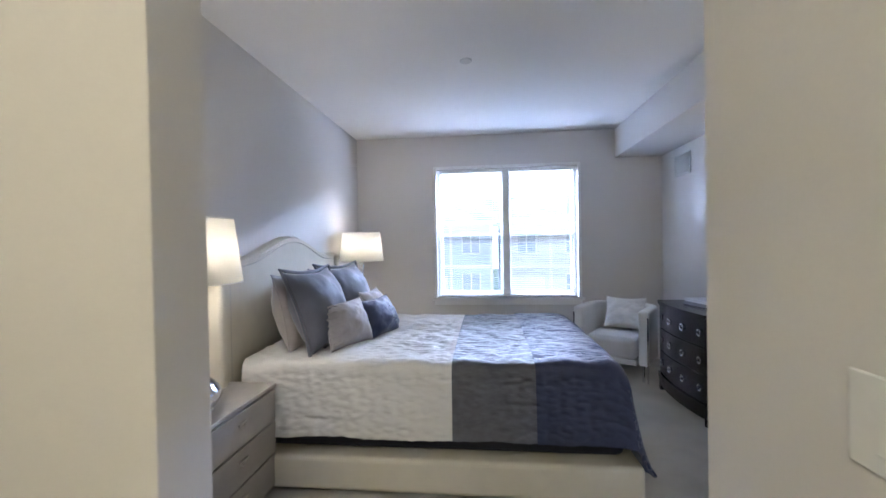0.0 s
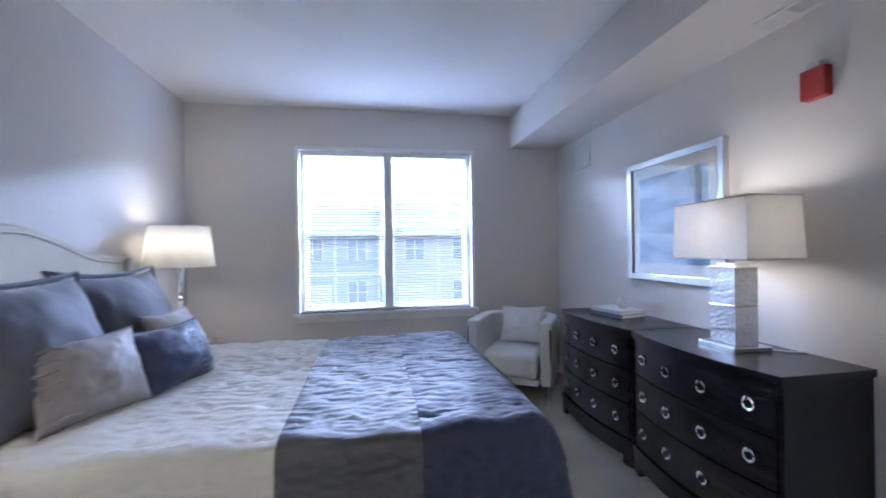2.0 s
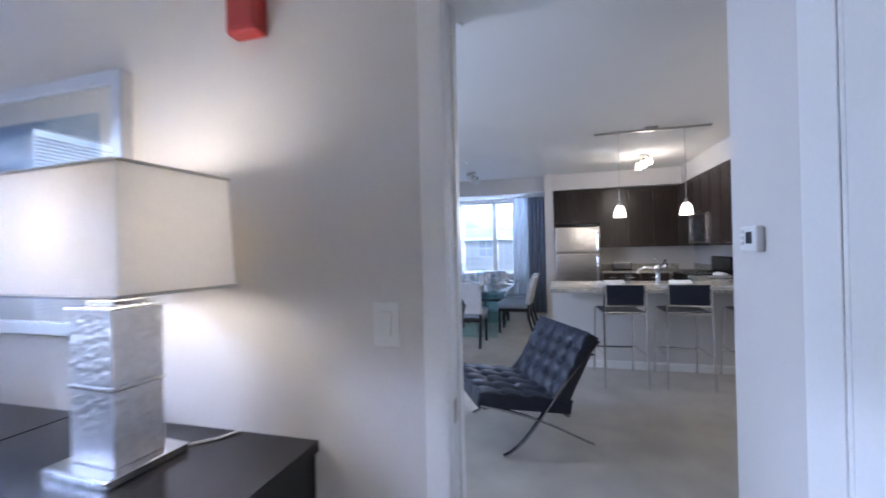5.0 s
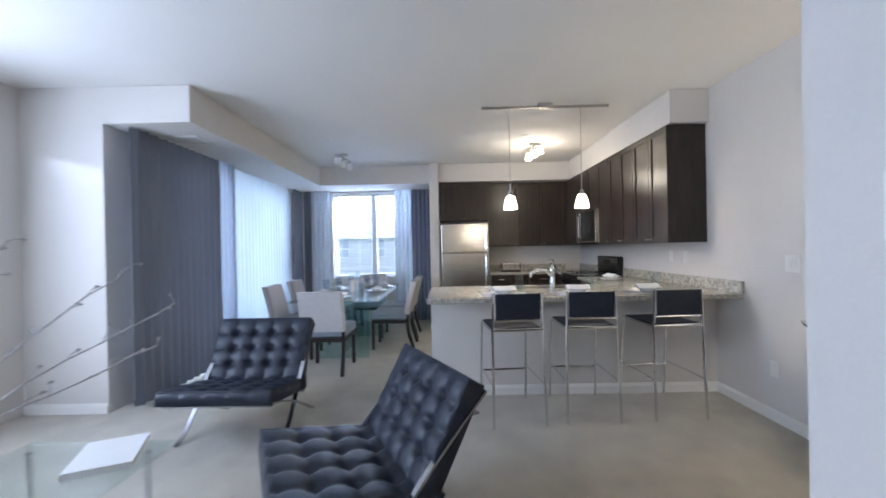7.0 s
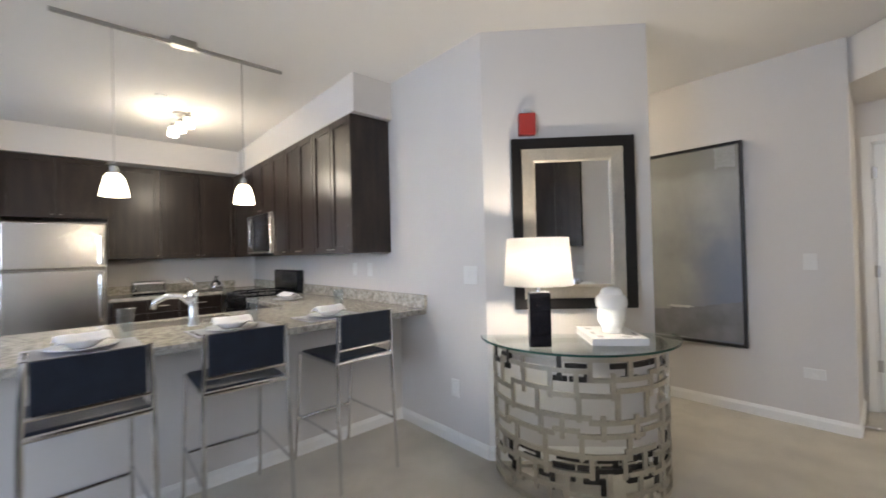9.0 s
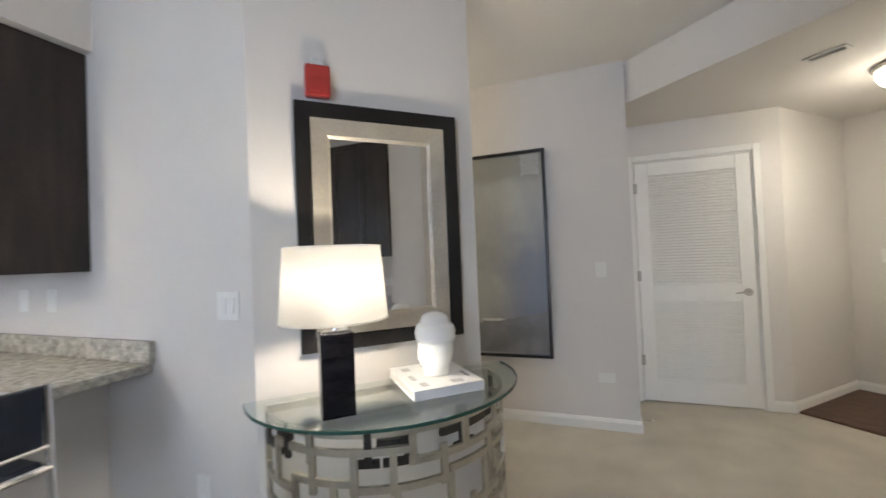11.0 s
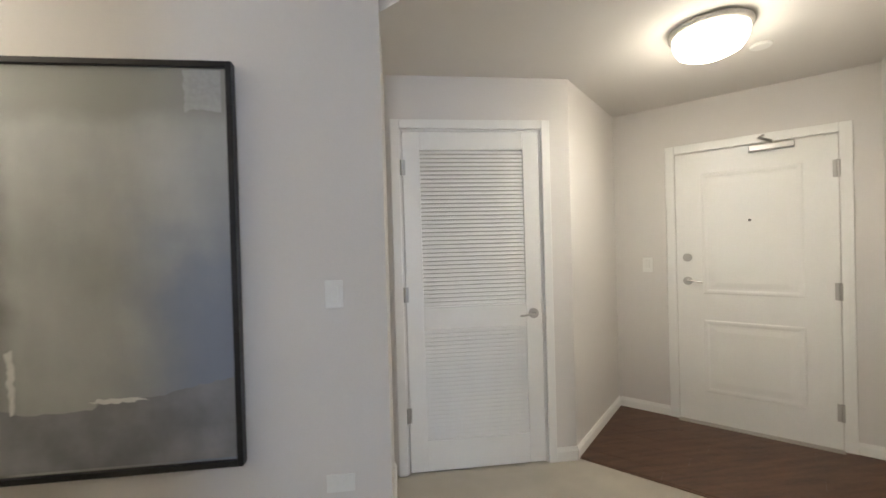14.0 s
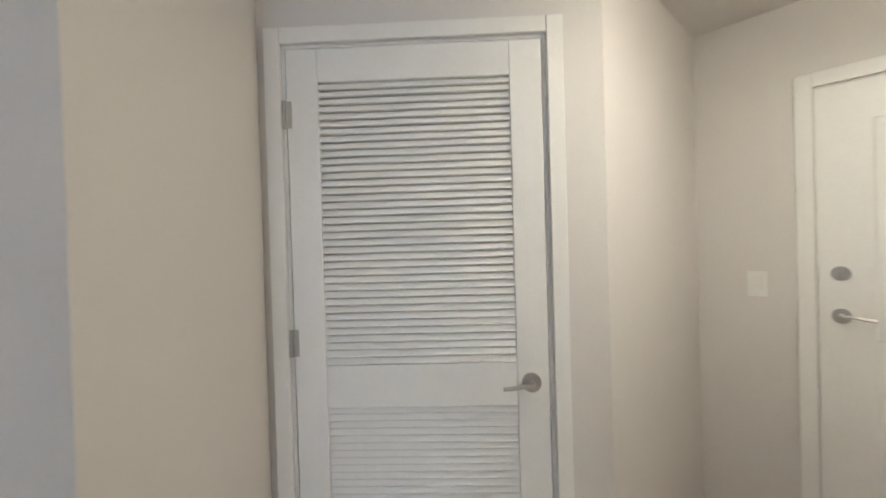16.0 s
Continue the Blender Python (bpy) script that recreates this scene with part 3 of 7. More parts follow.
def comforter_panel(name, xa, xb, material, parent, label, foot=False):
    """One colour band of the quilt: over the top, down both sides and, at the end, down the foot."""
    bm = bmesh.new()
    top, drop = 0.725, 0.31
    # cross-section across the bed: arc-length parameter
    sect = []
    for i in range(40):
        sect.append((BY0 - 0.065 + 0.030 * (i / 39), drop + (top - 0.06 - drop) * i / 39))
    for i in range(1, 6):
        a = math.pi / 2 * i / 5
        sect.append((BY0 - 0.035 + 0.06 * (1 - math.cos(a)), top - 0.06 + 0.06 * math.sin(a)))
    for i in range(1, 201):
        sect.append((BY0 + 0.025 + (BY1 - BY0 - 0.05) * i / 200, top + 0.012 * math.sin(math.pi * i / 200)))
    for i in range(1, 6):
        a = math.pi / 2 * i / 5
        sect.append((BY1 - 0.025 + 0.06 * math.sin(a), top - 0.06 * (1 - math.cos(a))))
    for i in range(1, 10):
        sect.append((BY1 + 0.04, top - 0.06 - (top - 0.06 - drop) * i / 9))
    nx = max(12, int((xb - xa) / 0.011))
    grid = []
    for k in range(nx + 1):
        x = xa + (xb - xa) * k / nx
        line = []
        for y, z in sect:
            on_top = z > top - 0.03
            w = noise.noise(Vector((x * 5, y * 5, z * 3)))
            w2 = noise.noise(Vector((x * 16 + 7, y * 9, z * 9)))
            w3 = abs(noise.noise(Vector((x * 9 + 0.6 * w2, y * 24 + 3 + w, 5))))
            w5 = noise.noise(Vector((x * 6 + w, y * 36 + 1.5 * w2, 9)))
            w4 = noise.noise(Vector((x * 22, y * 6, z * 48)))
            px, py, pz = x, y, z
            if on_top:
                tuft = math.hypot((x / 0.23 + 0.5 * (int(math.floor(y / 0.23)) % 2)) % 1 - 0.5, (y / 0.23) % 1 - 0.5)
                pz += 0.005 * w + 0.003 * w2 - 0.007 * w3 - 0.014 * abs(w5) + 0.010 - 0.007 * math.exp(-(tuft / 0.10) ** 2) + 0.004 * math.sin(x * 2 * math.pi / 0.27) * math.sin(y * 2 * math.pi / 0.27)
            else:
                s = -1 if y < 3 else 1
                hang = (top - z) / (top - drop)
                py += s * (0.006 * w + 0.004 * w2 * (1 - hang) + 0.010 * hang * math.sin(x * 9 + w * 2) + 0.0025 * abs(math.sin(x * math.pi / 0.075)) + 0.008 * w4)
                pz += 0.004 * math.sin(x * 7) * hang
            line.append((px, py, pz))
        grid.append(line)
    if foot:
        # bend the end of the band down over the foot of the bed
        out = []
        for line in grid:
            row = []
            for px, py, pz in line:
                d = px - (BX_F - 0.10)
                if d > 0:
                    r = 0.10
                    arc = r * math.pi / 2
                    if d < arc:
                        a = d / r
                        nx_, dz = BX_F - 0.10 + r * math.sin(a), r * (1 - math.cos(a))
                    else:
                        nx_, dz = BX_F + 0.15 * (d - arc), r + (d - arc) * 0.98
                    share = max(0.0, min(1.0, (pz - drop) / (top - drop)))
                    flare = (1 - share)
                    z2 = pz - dz * (0.25 + 0.75 * share)
                    px, pz = nx_ + 0.04 * flare, max(z2, 0.06 + 0.02 * math.sin(py * 9))
                    py += (0.05 * flare if py > 3 else -0.05 * flare) * min(1, d)
                row.append((px, py, pz))
            out.append(row)
        grid = out
    vs = [[bm.verts.new(p) for p in line] for line in grid]
    for a, b in zip(vs, vs[1:]):
        for i in range(len(a) - 1):
            bm.faces.new((a[i], a[i + 1], b[i + 1], b[i]))
    ob = part(name, bm, material, parent, label, smooth=True)
    so = ob.modifiers.new("thick", "SOLIDIFY")
    so.thickness, so.offset, so.use_rim = 0.012, -1, False
    return ob


quilt = thing("comforter", "quilted comforter with ivory, slate and navy bands", "comforter")
comforter_panel("ivory_band", -1.37, -0.139, WHITEQ, quilt, "ivory quilted cotton band")
comforter_panel("slate_band", -0.139, 0.319, GREYQ, quilt, "slate grey quilted band")
comforter_panel("navy_band", 0.319, 1.32, NAVYQ, quilt, "navy blue quilted band", True)


def pillow(name, m, w, h, t, material, label, flange=0.0, stripes=False):
    """A stuffed cushion; x across, z up, y through."""
    root = thing(name, label, "pillow", "pillows on the bed", at=m)
    bm = bmesh.new()
    n = 30
    seed = m.translation.x * 7 + m.translation.y * 3
    for s in (-1, 1):
        g = []
        for i in range(n + 1):
            u = -1 + 2 * i / n
            row = []
            for j in range(n + 1):
                v = -1 + 2 * j / n
                puff = max(0.0, (1 - abs(u) ** 2.0)) ** 0.62 * max(0.0, (1 - abs(v) ** 2.0)) ** 0.62
                pin = 1 - 0.13 * (1 - abs(u) ** 2) * abs(v) ** 3
                pin2 = 1 - 0.12 * (1 - abs(v) ** 2) * abs(u) ** 3
                wr = (0.014 * noise.noise(Vector((u * 2.5 + w * 9, v * 2.5, s * 2 + h * 5))) + 0.013 * abs(noise.noise(Vector((u * 7 + v * 3, v * 4 - u * 2, seed))))) * min(1, puff * 2)
                row.append(bm.verts.new((u * w / 2 * pin2, s * (t / 2 * puff + wr), v * h / 2 * pin)))
            g.append(row)
        for a, b in zip(g, g[1:]):
            for j in range(n):
                bm.faces.new((a[j], a[j + 1], b[j + 1], b[j]))
    bmesh.ops.remove_doubles(bm, verts=bm.verts, dist=0.0008)
    part("cushion", bm, material, root, smooth=True)
    pts = []
    for u, v in [(-1 + 2 * i / 10, -1) for i in range(10)] + [(1, -1 + 2 * i / 10) for i in range(10)] + [(1 - 2 * i / 10, 1) for i in range(10)] + [(-1, 1 - 2 * i / 10) for i in range(11)]:
        pin = 1 - 0.13 * (1 - abs(u) ** 2) * abs(v) ** 3
        pin2 = 1 - 0.12 * (1 - abs(v) ** 2) * abs(u) ** 3
        pts.append((u * (w / 2 + flange) * pin2, 0, v * (h / 2 + flange) * pin))
    part("piping", tube(pts, 0.006 + flange * 0.3, 6), material, root)
    if stripes:
        for k in range(9):
            z = -0.10 + k * 0.024
            part("stitch", tube([(0.045, -t / 2 * 0.98, z), (0.075, -t / 2 * 0.97, z + 0.004)], 0.0035, 5), GREYSATIN, root)
    return root


GREYSATIN = mat("grey_satin", (0.20, 0.205, 0.225), 0.55, var=0.08, scale=9, bump=0.15, bscale=160, sheen=0.3)
DARKSATIN = mat("charcoal_satin", (0.115, 0.12, 0.145), 0.58, var=0.1, scale=9, bump=0.15, bscale=160, sheen=0.3)
TAUPE = mat("taupe_satin", (0.33, 0.30, 0.29), 0.55, var=0.06, scale=9, bump=0.15, bscale=160, sheen=0.3)
NAVYSATIN = mat("navy_satin", (0.035, 0.045, 0.10), 0.45, var=0.1, scale=9, bump=0.2, bscale=160, sheen=0.2)


def lay(x, y, z, yaw, lean):
    return Matrix.Translation((x, y, z)) @ Matrix.Rotation(radians(yaw), 4, "Z") @ Matrix.Rotation(radians(-lean), 4, "X")


pillow("pillow", lay(-1.22, 2.76, 0.96, 90, 12), 0.56, 0.52, 0.27, TAUPE, "large taupe pillow against the headboard")
pillow("pillow", lay(-1.26, 3.38, 0.96, 90, 12), 0.56, 0.52, 0.27, TAUPE, "large taupe pillow against the headboard")
pillow("pillow", lay(-1.06, 2.72, 0.975, 84, 20), 0.57, 0.55, 0.30, DARKSATIN, "large charcoal satin pillow with flanged edge", 0.018)
pillow("pillow", lay(-1.06, 3.28, 0.98, 78, 22), 0.57, 0.55, 0.30, DARKSATIN, "large charcoal satin pillow with flanged edge", 0.018)
pleated = pillow("pillow", lay(-0.87, 2.70, 0.875, 62, 24), 0.38, 0.32, 0.19, TAUPE, "small taupe satin cushion with pleats")
for k in range(7):
    z = -0.125 + k * 0.040
    part("pleat", tube([(-0.172, -0.016, z + 0.006), (-0.150, -0.036, z), (-0.118, -0.058 * (1 - abs(z) * 2.2) - 0.006, z + 0.005), (-0.085, -0.070 * (1 - abs(z) * 2.2) - 0.002, z - 0.004)], 0.007, 6), TAUPE, pleated)
pillow("pillow", lay(-0.84, 3.30, 0.88, 84, 24), 0.38, 0.32, 0.19, TAUPE, "small taupe satin cushion")
pillow("pillow", lay(-0.74, 3.02, 0.86, 72, 24), 0.42, 0.30, 0.19, NAVYSATIN, "small navy cushion with stitched stripe", 0, True)

NIGHT = mat("champagne_leather", (0.36, 0.33, 0.30), 0.38, var=0.07, scale=12, bump=0.15, bscale=240)


def nightstand(m, label):
    root = thing("nightstand", label, "nightstand", "nightstands", at=m)
    # x: front towards +x
    part("body", box(0.0, 0.34, 0.0, 0.64, 0.03, 0.59, 0.003), NIGHT, root)
    part("top", box(0.0, 0.365, -0.01, 0.65, 0.59, 0.612, 0.004), NIGHT, root)
    part("plinth", box(0.02, 0.32, 0.02, 0.62, 0.0, 0.03), DARKWOOD, root)
    for i in range(3):
        z0 = 0.042 + i * 0.182
        dr = part("drawer", box(0.342, 0.364, 0.008, 0.632, z0, z0 + 0.174, 0.003), NIGHT, root)
        bm = tube([(0.364, 0.32 + 0.028 * math.cos(a), z0 + 0.115 + 0.024 * math.sin(a)) for a in [math.pi * (1 + k / 8) for k in range(9)]], 0.006, 6)
        add_box(bm, 0.364, 0.374, 0.285, 0.355, z0 + 0.113, z0 + 0.121, 0.002)
        part("pull", bm, NICKEL, dr, "half-ring nickel pull")
    return root


nightstand(pose(-1.515, 1.64, 0), "champagne leather nightstand with three drawers beside the bed")
nightstand(pose(-1.515, 4.04, 0), "champagne leather nightstand on the window side")

SHADE = mat("ivory_shade", (0.84, 0.82, 0.77), 0.8, var=0.02, scale=30, bump=0.2, bscale=300, thin=0.74)


def drum_shade(root, z0, z1, r0, r1, material=None, name="shade"):
    bm = bmesh.new()
    n = 48
    a = [bm.verts.new((r0 * math.cos(2 * math.pi * i / n), r0 * math.sin(2 * math.pi * i / n), z0)) for i in range(n)]
    b = [bm.verts.new((r1 * math.cos(2 * math.pi * i / n), r1 * math.sin(2 * math.pi * i / n), z1)) for i in range(n)]
    for i in range(n):
        j = (i + 1) % n
        bm.faces.new((a[i], a[j], b[j], b[i]))
    sh = part(name, bm, material or SHADE, root, "ivory fabric drum shade, lit", smooth=True)
    so = sh.modifiers.new("thick", "SOLIDIFY")
    so.thickness = 0.002
    bm = tube([(r0 * math.cos(2 * math.pi * i / n), r0 * math.sin(2 * math.pi * i / n), z0) for i in range(n + 1)], 0.003, 5)
    part("rim", bm, material or SHADE, sh)
    part("rim", tube([(r1 * math.cos(2 * math.pi * i / n), r1 * math.sin(2 * math.pi * i / n), z1) for i in range(n + 1)], 0.003, 5), material or SHADE, sh)
    return sh


def gourd_lamp(m, watts, label):
    root = thing("table_lamp", label, "table lamp", "bedside lamps", at=m)
    part("base", lathe([(0.092, 0), (0.098, 0.006), (0.092, 0.014), (0.06, 0.016)], 40), CHROME, root, smooth=True)
    part("body", lathe([(0.062, 0.014), (0.112, 0.038), (0.134, 0.076), (0.128, 0.11), (0.092, 0.15), (0.05, 0.19), (0.028, 0.23), (0.022, 0.29), (0.02, 0.37)], 40), CHROME, root, "mirror chrome gourd body", smooth=True)
    part("collar", lathe([(0.024, 0.37), (0.027, 0.375), (0.024, 0.38)], 24), CHROME, root)
    part("stem", lathe([(0.018, 0.38), (0.02, 0.49), (0.024, 0.63), (0.012, 0.65), (0.012, 0.69)], 24), CHROME, root, smooth=True)
    part("harp", tube([(0.0, 0.0, 0.69), (0.0, 0.05, 0.75), (0.0, 0.055, 0.83), (0.0, 0.0, 0.915)], 0.003, 5), CHROME, root)
    part("finial", lathe([(0.002, 0.912), (0.010, 0.922), (0.006, 0.935), (0.0, 0.942)], 12), CHROME, root)
    drum_shade(root, 0.615, 0.915, 0.235, 0.200)
    c = m @ Vector((0, 0, 0.77))
    bulb("bulb_bedside", c, watts, (1.0, 0.92, 0.81), 0.08)
    return root


gourd_lamp(pose(-1.33, 1.84, 0.612), 9.5, "chrome gourd table lamp with ivory shade on the nightstand")
gourd_lamp(pose(-1.27, 4.33, 0.612), 8.0, "chrome table lamp with ivory shade by the window")
clock = thing("tissue_box", "small white rounded box on the nightstand", "box", at=pose(-1.335, 1.672, 0.612, 0, 0, 0))
part("case", box(-0.035, 0.035, -0.028, 0.028, 0, 0.085, 0.014, 4), WHITEPL, clock)
part("face", box(0.034, 0.037, -0.018, 0.018, 0.02, 0.065, 0.001), GREYVENT, clock)


# dressers
def dresser(m):
    """x: depth, front towards -x; y along."""
    root = thing("dresser", "black lacquered bow-front dresser with three rows of drawers", "dresser", "dressers", at=m)
    L, D, Z = 0.895, 0.42, 0.83

    def front(y, extra=0.0):
        u = (y - L / 2) / (L / 2)
        return -0.015 - 0.055 * (1 - u * u) - extra

    def slab(y0, y1, z0, z1, off, back, bev=0.0, n=16):
        pts = [(back, y0)] + [(front(y0 + (y1 - y0) * i / n, off), y0 + (y1 - y0) * i / n) for i in range(n + 1)] + [(back, y1)]
        return prism(pts, z0, z1)

    part("body", slab(0.012, L - 0.012, 0.10, 0.80, -0.012, D), DARKWOOD, root)
    part("top", slab(0, L, 0.80, Z, 0.012, D), DARKWOOD, root, "polished black top")
    part("top_moulding", slab(0.006, L - 0.006, 0.785, 0.80, 0.004, D - 0.01), DARKWOOD, root)
    part("base_moulding", slab(0.0, L, 0.105, 0.16, 0.012, D), DARKWOOD, root)
    part("apron", slab(0.06, L - 0.06, 0.05, 0.105, 0.004, 0.03), DARKWOOD, root)
    for y0 in (0.0, L - 0.07):
        part("foot", slab(y0, y0 + 0.07, 0.0, 0.105, 0.006, 0.06, n=3), DARKWOOD, root)
        part("foot", box(D - 0.06, D, y0, y0 + 0.07, 0, 0.105, 0.004), DARKWOOD, root)
    for r in range(3):
        z0, z1 = 0.172 + r * 0.208, 0.172 + r * 0.208 + 0.199
        dr = part("drawer", slab(0.03, 0.865, z0, z1, 0.0, 0.02, n=20), DARKWOOD, root)
        for py in (0.1225, 0.335, 0.56, 0.7725):
            x = front(py, 0.001)
            bm = tube([(x - 0.006, py + 0.024 * math.cos(t), (z0 + z1) / 2 + 0.024 * math.sin(t)) for t in [2 * math.pi * k / 16 for k in range(17)]], 0.0055, 6)
            add_tube(bm, [(x + 0.002, py, (z0 + z1) / 2 + 0.022), (x - 0.014, py, (z0 + z1) / 2 + 0.022)], 0.008, 8)
            part("ring_pull", bm, CHROME, dr, "chrome ring pull")
    return root


d1 = dresser(pose(1.70, 3.185, 0))
d2 = copy_thing(d1, pose(1.70, 2.275, 0))

# dresser lamp
SILVERLEAF = mat("hammered_silver", (0.70, 0.69, 0.70), 0.36, 1.0, var=0.08, scale=30, bump=0.8, bscale=75)
RSHADE = mat("cream_shade", (0.85, 0.82, 0.77), 0.85, var=0.02, scale=40, bump=0.25, bscale=260, thin=0.27)
dl = thing("table_lamp", "hammered silver block table lamp with rectangular cream shade", "table lamp", at=pose(1.90, 2.70, 0.831, 0, 0, -3))


def rough_block(x, y, z0, z1):
    bm = bmesh.new()
    n = 14
    nz = 18
    ring = []
    for k in range(nz + 1):
        z = z0 + (z1 - z0) * k / nz
        loop = []
        for s in range(4):
            for i in range(n):
                u = -1 + 2 * i / n
                px, py = ((u, -1), (1, u), (-u, 1), (-1, -u))[s]
                w = 1 + 0.030 * noise.noise(Vector((px * 3, py * 3, z * 80))) * (0 if k in (0, nz) else 1)
                loop.append(bm.verts.new((px * x * w, py * y * w, z)))
        ring.append(loop)
    for a, b in zip(ring, ring[1:]):
        for i in range(len(a)):
            j = (i + 1) % len(a)
            bm.faces.new((a[i], a[j], b[j], b[i]))
    bm.faces.new(ring[0])
    bm.faces.new(ring[-1])
    return bm


part("base", box(-0.10, 0.10, -0.11, 0.11, 0, 0.022, 0.003), CHROME, dl, "polished silver base plate")
part("lower_block", rough_block(0.06, 0.075, 0.024, 0.20), SILVERLEAF, dl)
part("spacer", box(-0.063, 0.063, -0.078, 0.078, 0.202, 0.212, 0.002), CHROME, dl)
part("upper_block", rough_block(0.06, 0.075, 0.214, 0.39), SILVERLEAF, dl)
part("cap", box(-0.066, 0.066, -0.082, 0.082, 0.391, 0.398, 0.0015), CHROME, dl)
part("cap", box(-0.042, 0.042, -0.052, 0.052, 0.398, 0.412, 0.002), CHROME, dl)
part("neck", lathe([(0.012, 0.40), (0.012, 0.48)], 12), NICKEL, dl)
part("socket", lathe([(0.018, 0.47), (0.018, 0.53), (0.010, 0.54)], 12), NICKEL, dl)
bm = bmesh.new()
Z0, Z1 = 0.435, 0.715
lo = [bm.verts.new((a * 0.145, b * 0.232, Z0)) for a, b in ((-1, -1), (1, -1), (1, 1), (-1, 1))]
hi = [bm.verts.new((a * 0.136, b * 0.222, Z1)) for a, b in ((-1, -1), (1, -1), (1, 1), (-1, 1))]
for i in range(4):
    bm.faces.new((lo[i], lo[(i + 1) % 4], hi[(i + 1) % 4], hi[i]))
sh = part("shade", bm, RSHADE, dl, "rectangular cream fabric shade, lit")
so = sh.modifiers.new("thick", "SOLIDIFY")
so.thickness = 0.003
SHTRIM = mat("shade_trim", (0.55, 0.52, 0.47), 0.8, var=0.05)
for z, a, b in ((Z0, 0.147, 0.234), (Z1, 0.138, 0.224)):
    part("rim", tube([(-a, -b, z), (a, -b, z), (a, b, z), (-a, b, z), (-a, -b, z)], 0.004, 5), SHTRIM, sh)
bulb("bulb_dresser", (1.90, 2.70, 0.831 + 0.58), 5.6, (1.0, 0.91, 0.79), 0.10)
tagged(part("lamp_cord", tube([(1.97, 2.66, 0.834), (2.02, 2.60, 0.834), (2.06, 2.56, 0.834), (2.112, 2.53, 0.836), (2.122, 2.52, 0.80)], 0.003, 6), WHITEPL), "white lamp cord lying on the dresser", "cord")


def book(m, w, d, h, material, label, pages=None):
    root = thing("book", label, "book", "", at=m)
    part("cover", box(-w / 2, w / 2, -d / 2, d / 2, 0, 0.003, 0.001), material, root)
    part("pages", box(-w / 2 + 0.003, w / 2 - 0.004, -d / 2 + 0.004, d / 2 - 0.004, 0.003, h - 0.003), PAGES, root, "cream page block")
    part("spine", box(-w / 2, -w / 2 + 0.003, -d / 2, d / 2, 0.003, h - 0.003), material, root)
    part("cover", box(-w / 2, w / 2, -d / 2, d / 2, h - 0.003, h, 0.001), material, root)
    return root


PAGES = mat("paper_pages", (0.72, 0.70, 0.66), 0.8, var=0.06, scale=3, bscale=200, stretch=(1, 1, 30))
BOOKW = mat("white_cover", (0.70, 0.70, 0.70), 0.35, var=0.03)
BOOKB = mat("grey_cover", (0.22, 0.22, 0.25), 0.4, var=0.1)
book(pose(1.93, 3.70, 0.8305, 0, 0, 12), 0.22, 0.31, 0.026, BOOKB, "grey hardcover book at the bottom of the stack")
book(pose(1.93, 3.71, 0.857, 0, 0, 8), 0.21, 0.30, 0.024, BOOKW, "white hardcover book on top of the stack")
cn = thing("candle", "small white ball candle on the books", "candle", at=pose(1.95, 3.66, 0.881))
part("body", lathe([(0.018, 0), (0.03, 0.008), (0.04, 0.03), (0.04, 0.045), (0.03, 0.065), (0.012, 0.074)], 24), WHITEPL, cn, smooth=True)
part("wick", tube([(0, 0, 0.073), (0.001, 0, 0.085)], 0.0015, 5), DARK, cn)


# framed blue print over the dressers
def art_material(name, stops, scale, seed, warp=2.0, stretch=(1, 1, 1)):
    m = bpy.data.materials.new(name)
    m.use_nodes = True
    n, l = m.node_tree.nodes, m.node_tree.links
    tc, mp = n.new("ShaderNodeTexCoord"), n.new("ShaderNodeMapping")
    mp.inputs["Location"].default_value = (seed, seed, seed)
    mp.inputs["Scale"].default_value = stretch
    tx = n.new("ShaderNodeTexNoise")
    tx.inputs["Scale"].default_value, tx.inputs["Detail"].default_value, tx.inputs["Distortion"].default_value = scale, 5, warp
    rp = n.new("ShaderNodeValToRGB")
    while len(rp.color_ramp.elements) < len(stops):
        rp.color_ramp.elements.new(0.5)
    for e, (p, c) in zip(rp.color_ramp.elements, stops):
        e.position, e.color = p, (*c, 1)
    l.new(tc.outputs["Object"], mp.inputs[0])
    l.new(mp.outputs[0], tx.inputs[0])
    l.new(tx.outputs[0], rp.inputs[0])
    l.new(rp.outputs[0], n["Principled BSDF"].inputs["Base Color"])
    n["Principled BSDF"].inputs["Roughness"].default_value = 0.6
    return m


BLUEART = art_material("blue_print", ((0.3, (0.03, 0.06, 0.14)), (0.45, (0.10, 0.18, 0.32)), (0.52, (0.30, 0.42, 0.55)), (0.66, (0.52, 0.60, 0.66))), 2.0, 3.0, 0.8, (0.6, 0.6, 2.6))
MATBOARD = mat("mat_board", (0.72, 0.72, 0.70), 0.8, var=0.02)
SILVERFR = mat("silver_frame", (0.62, 0.62, 0.63), 0.3, 1.0, var=0.05, bump=0.05)
GLAZE = thin_glass("picture_glass", (0.97, 0.97, 0.97), 1.6)


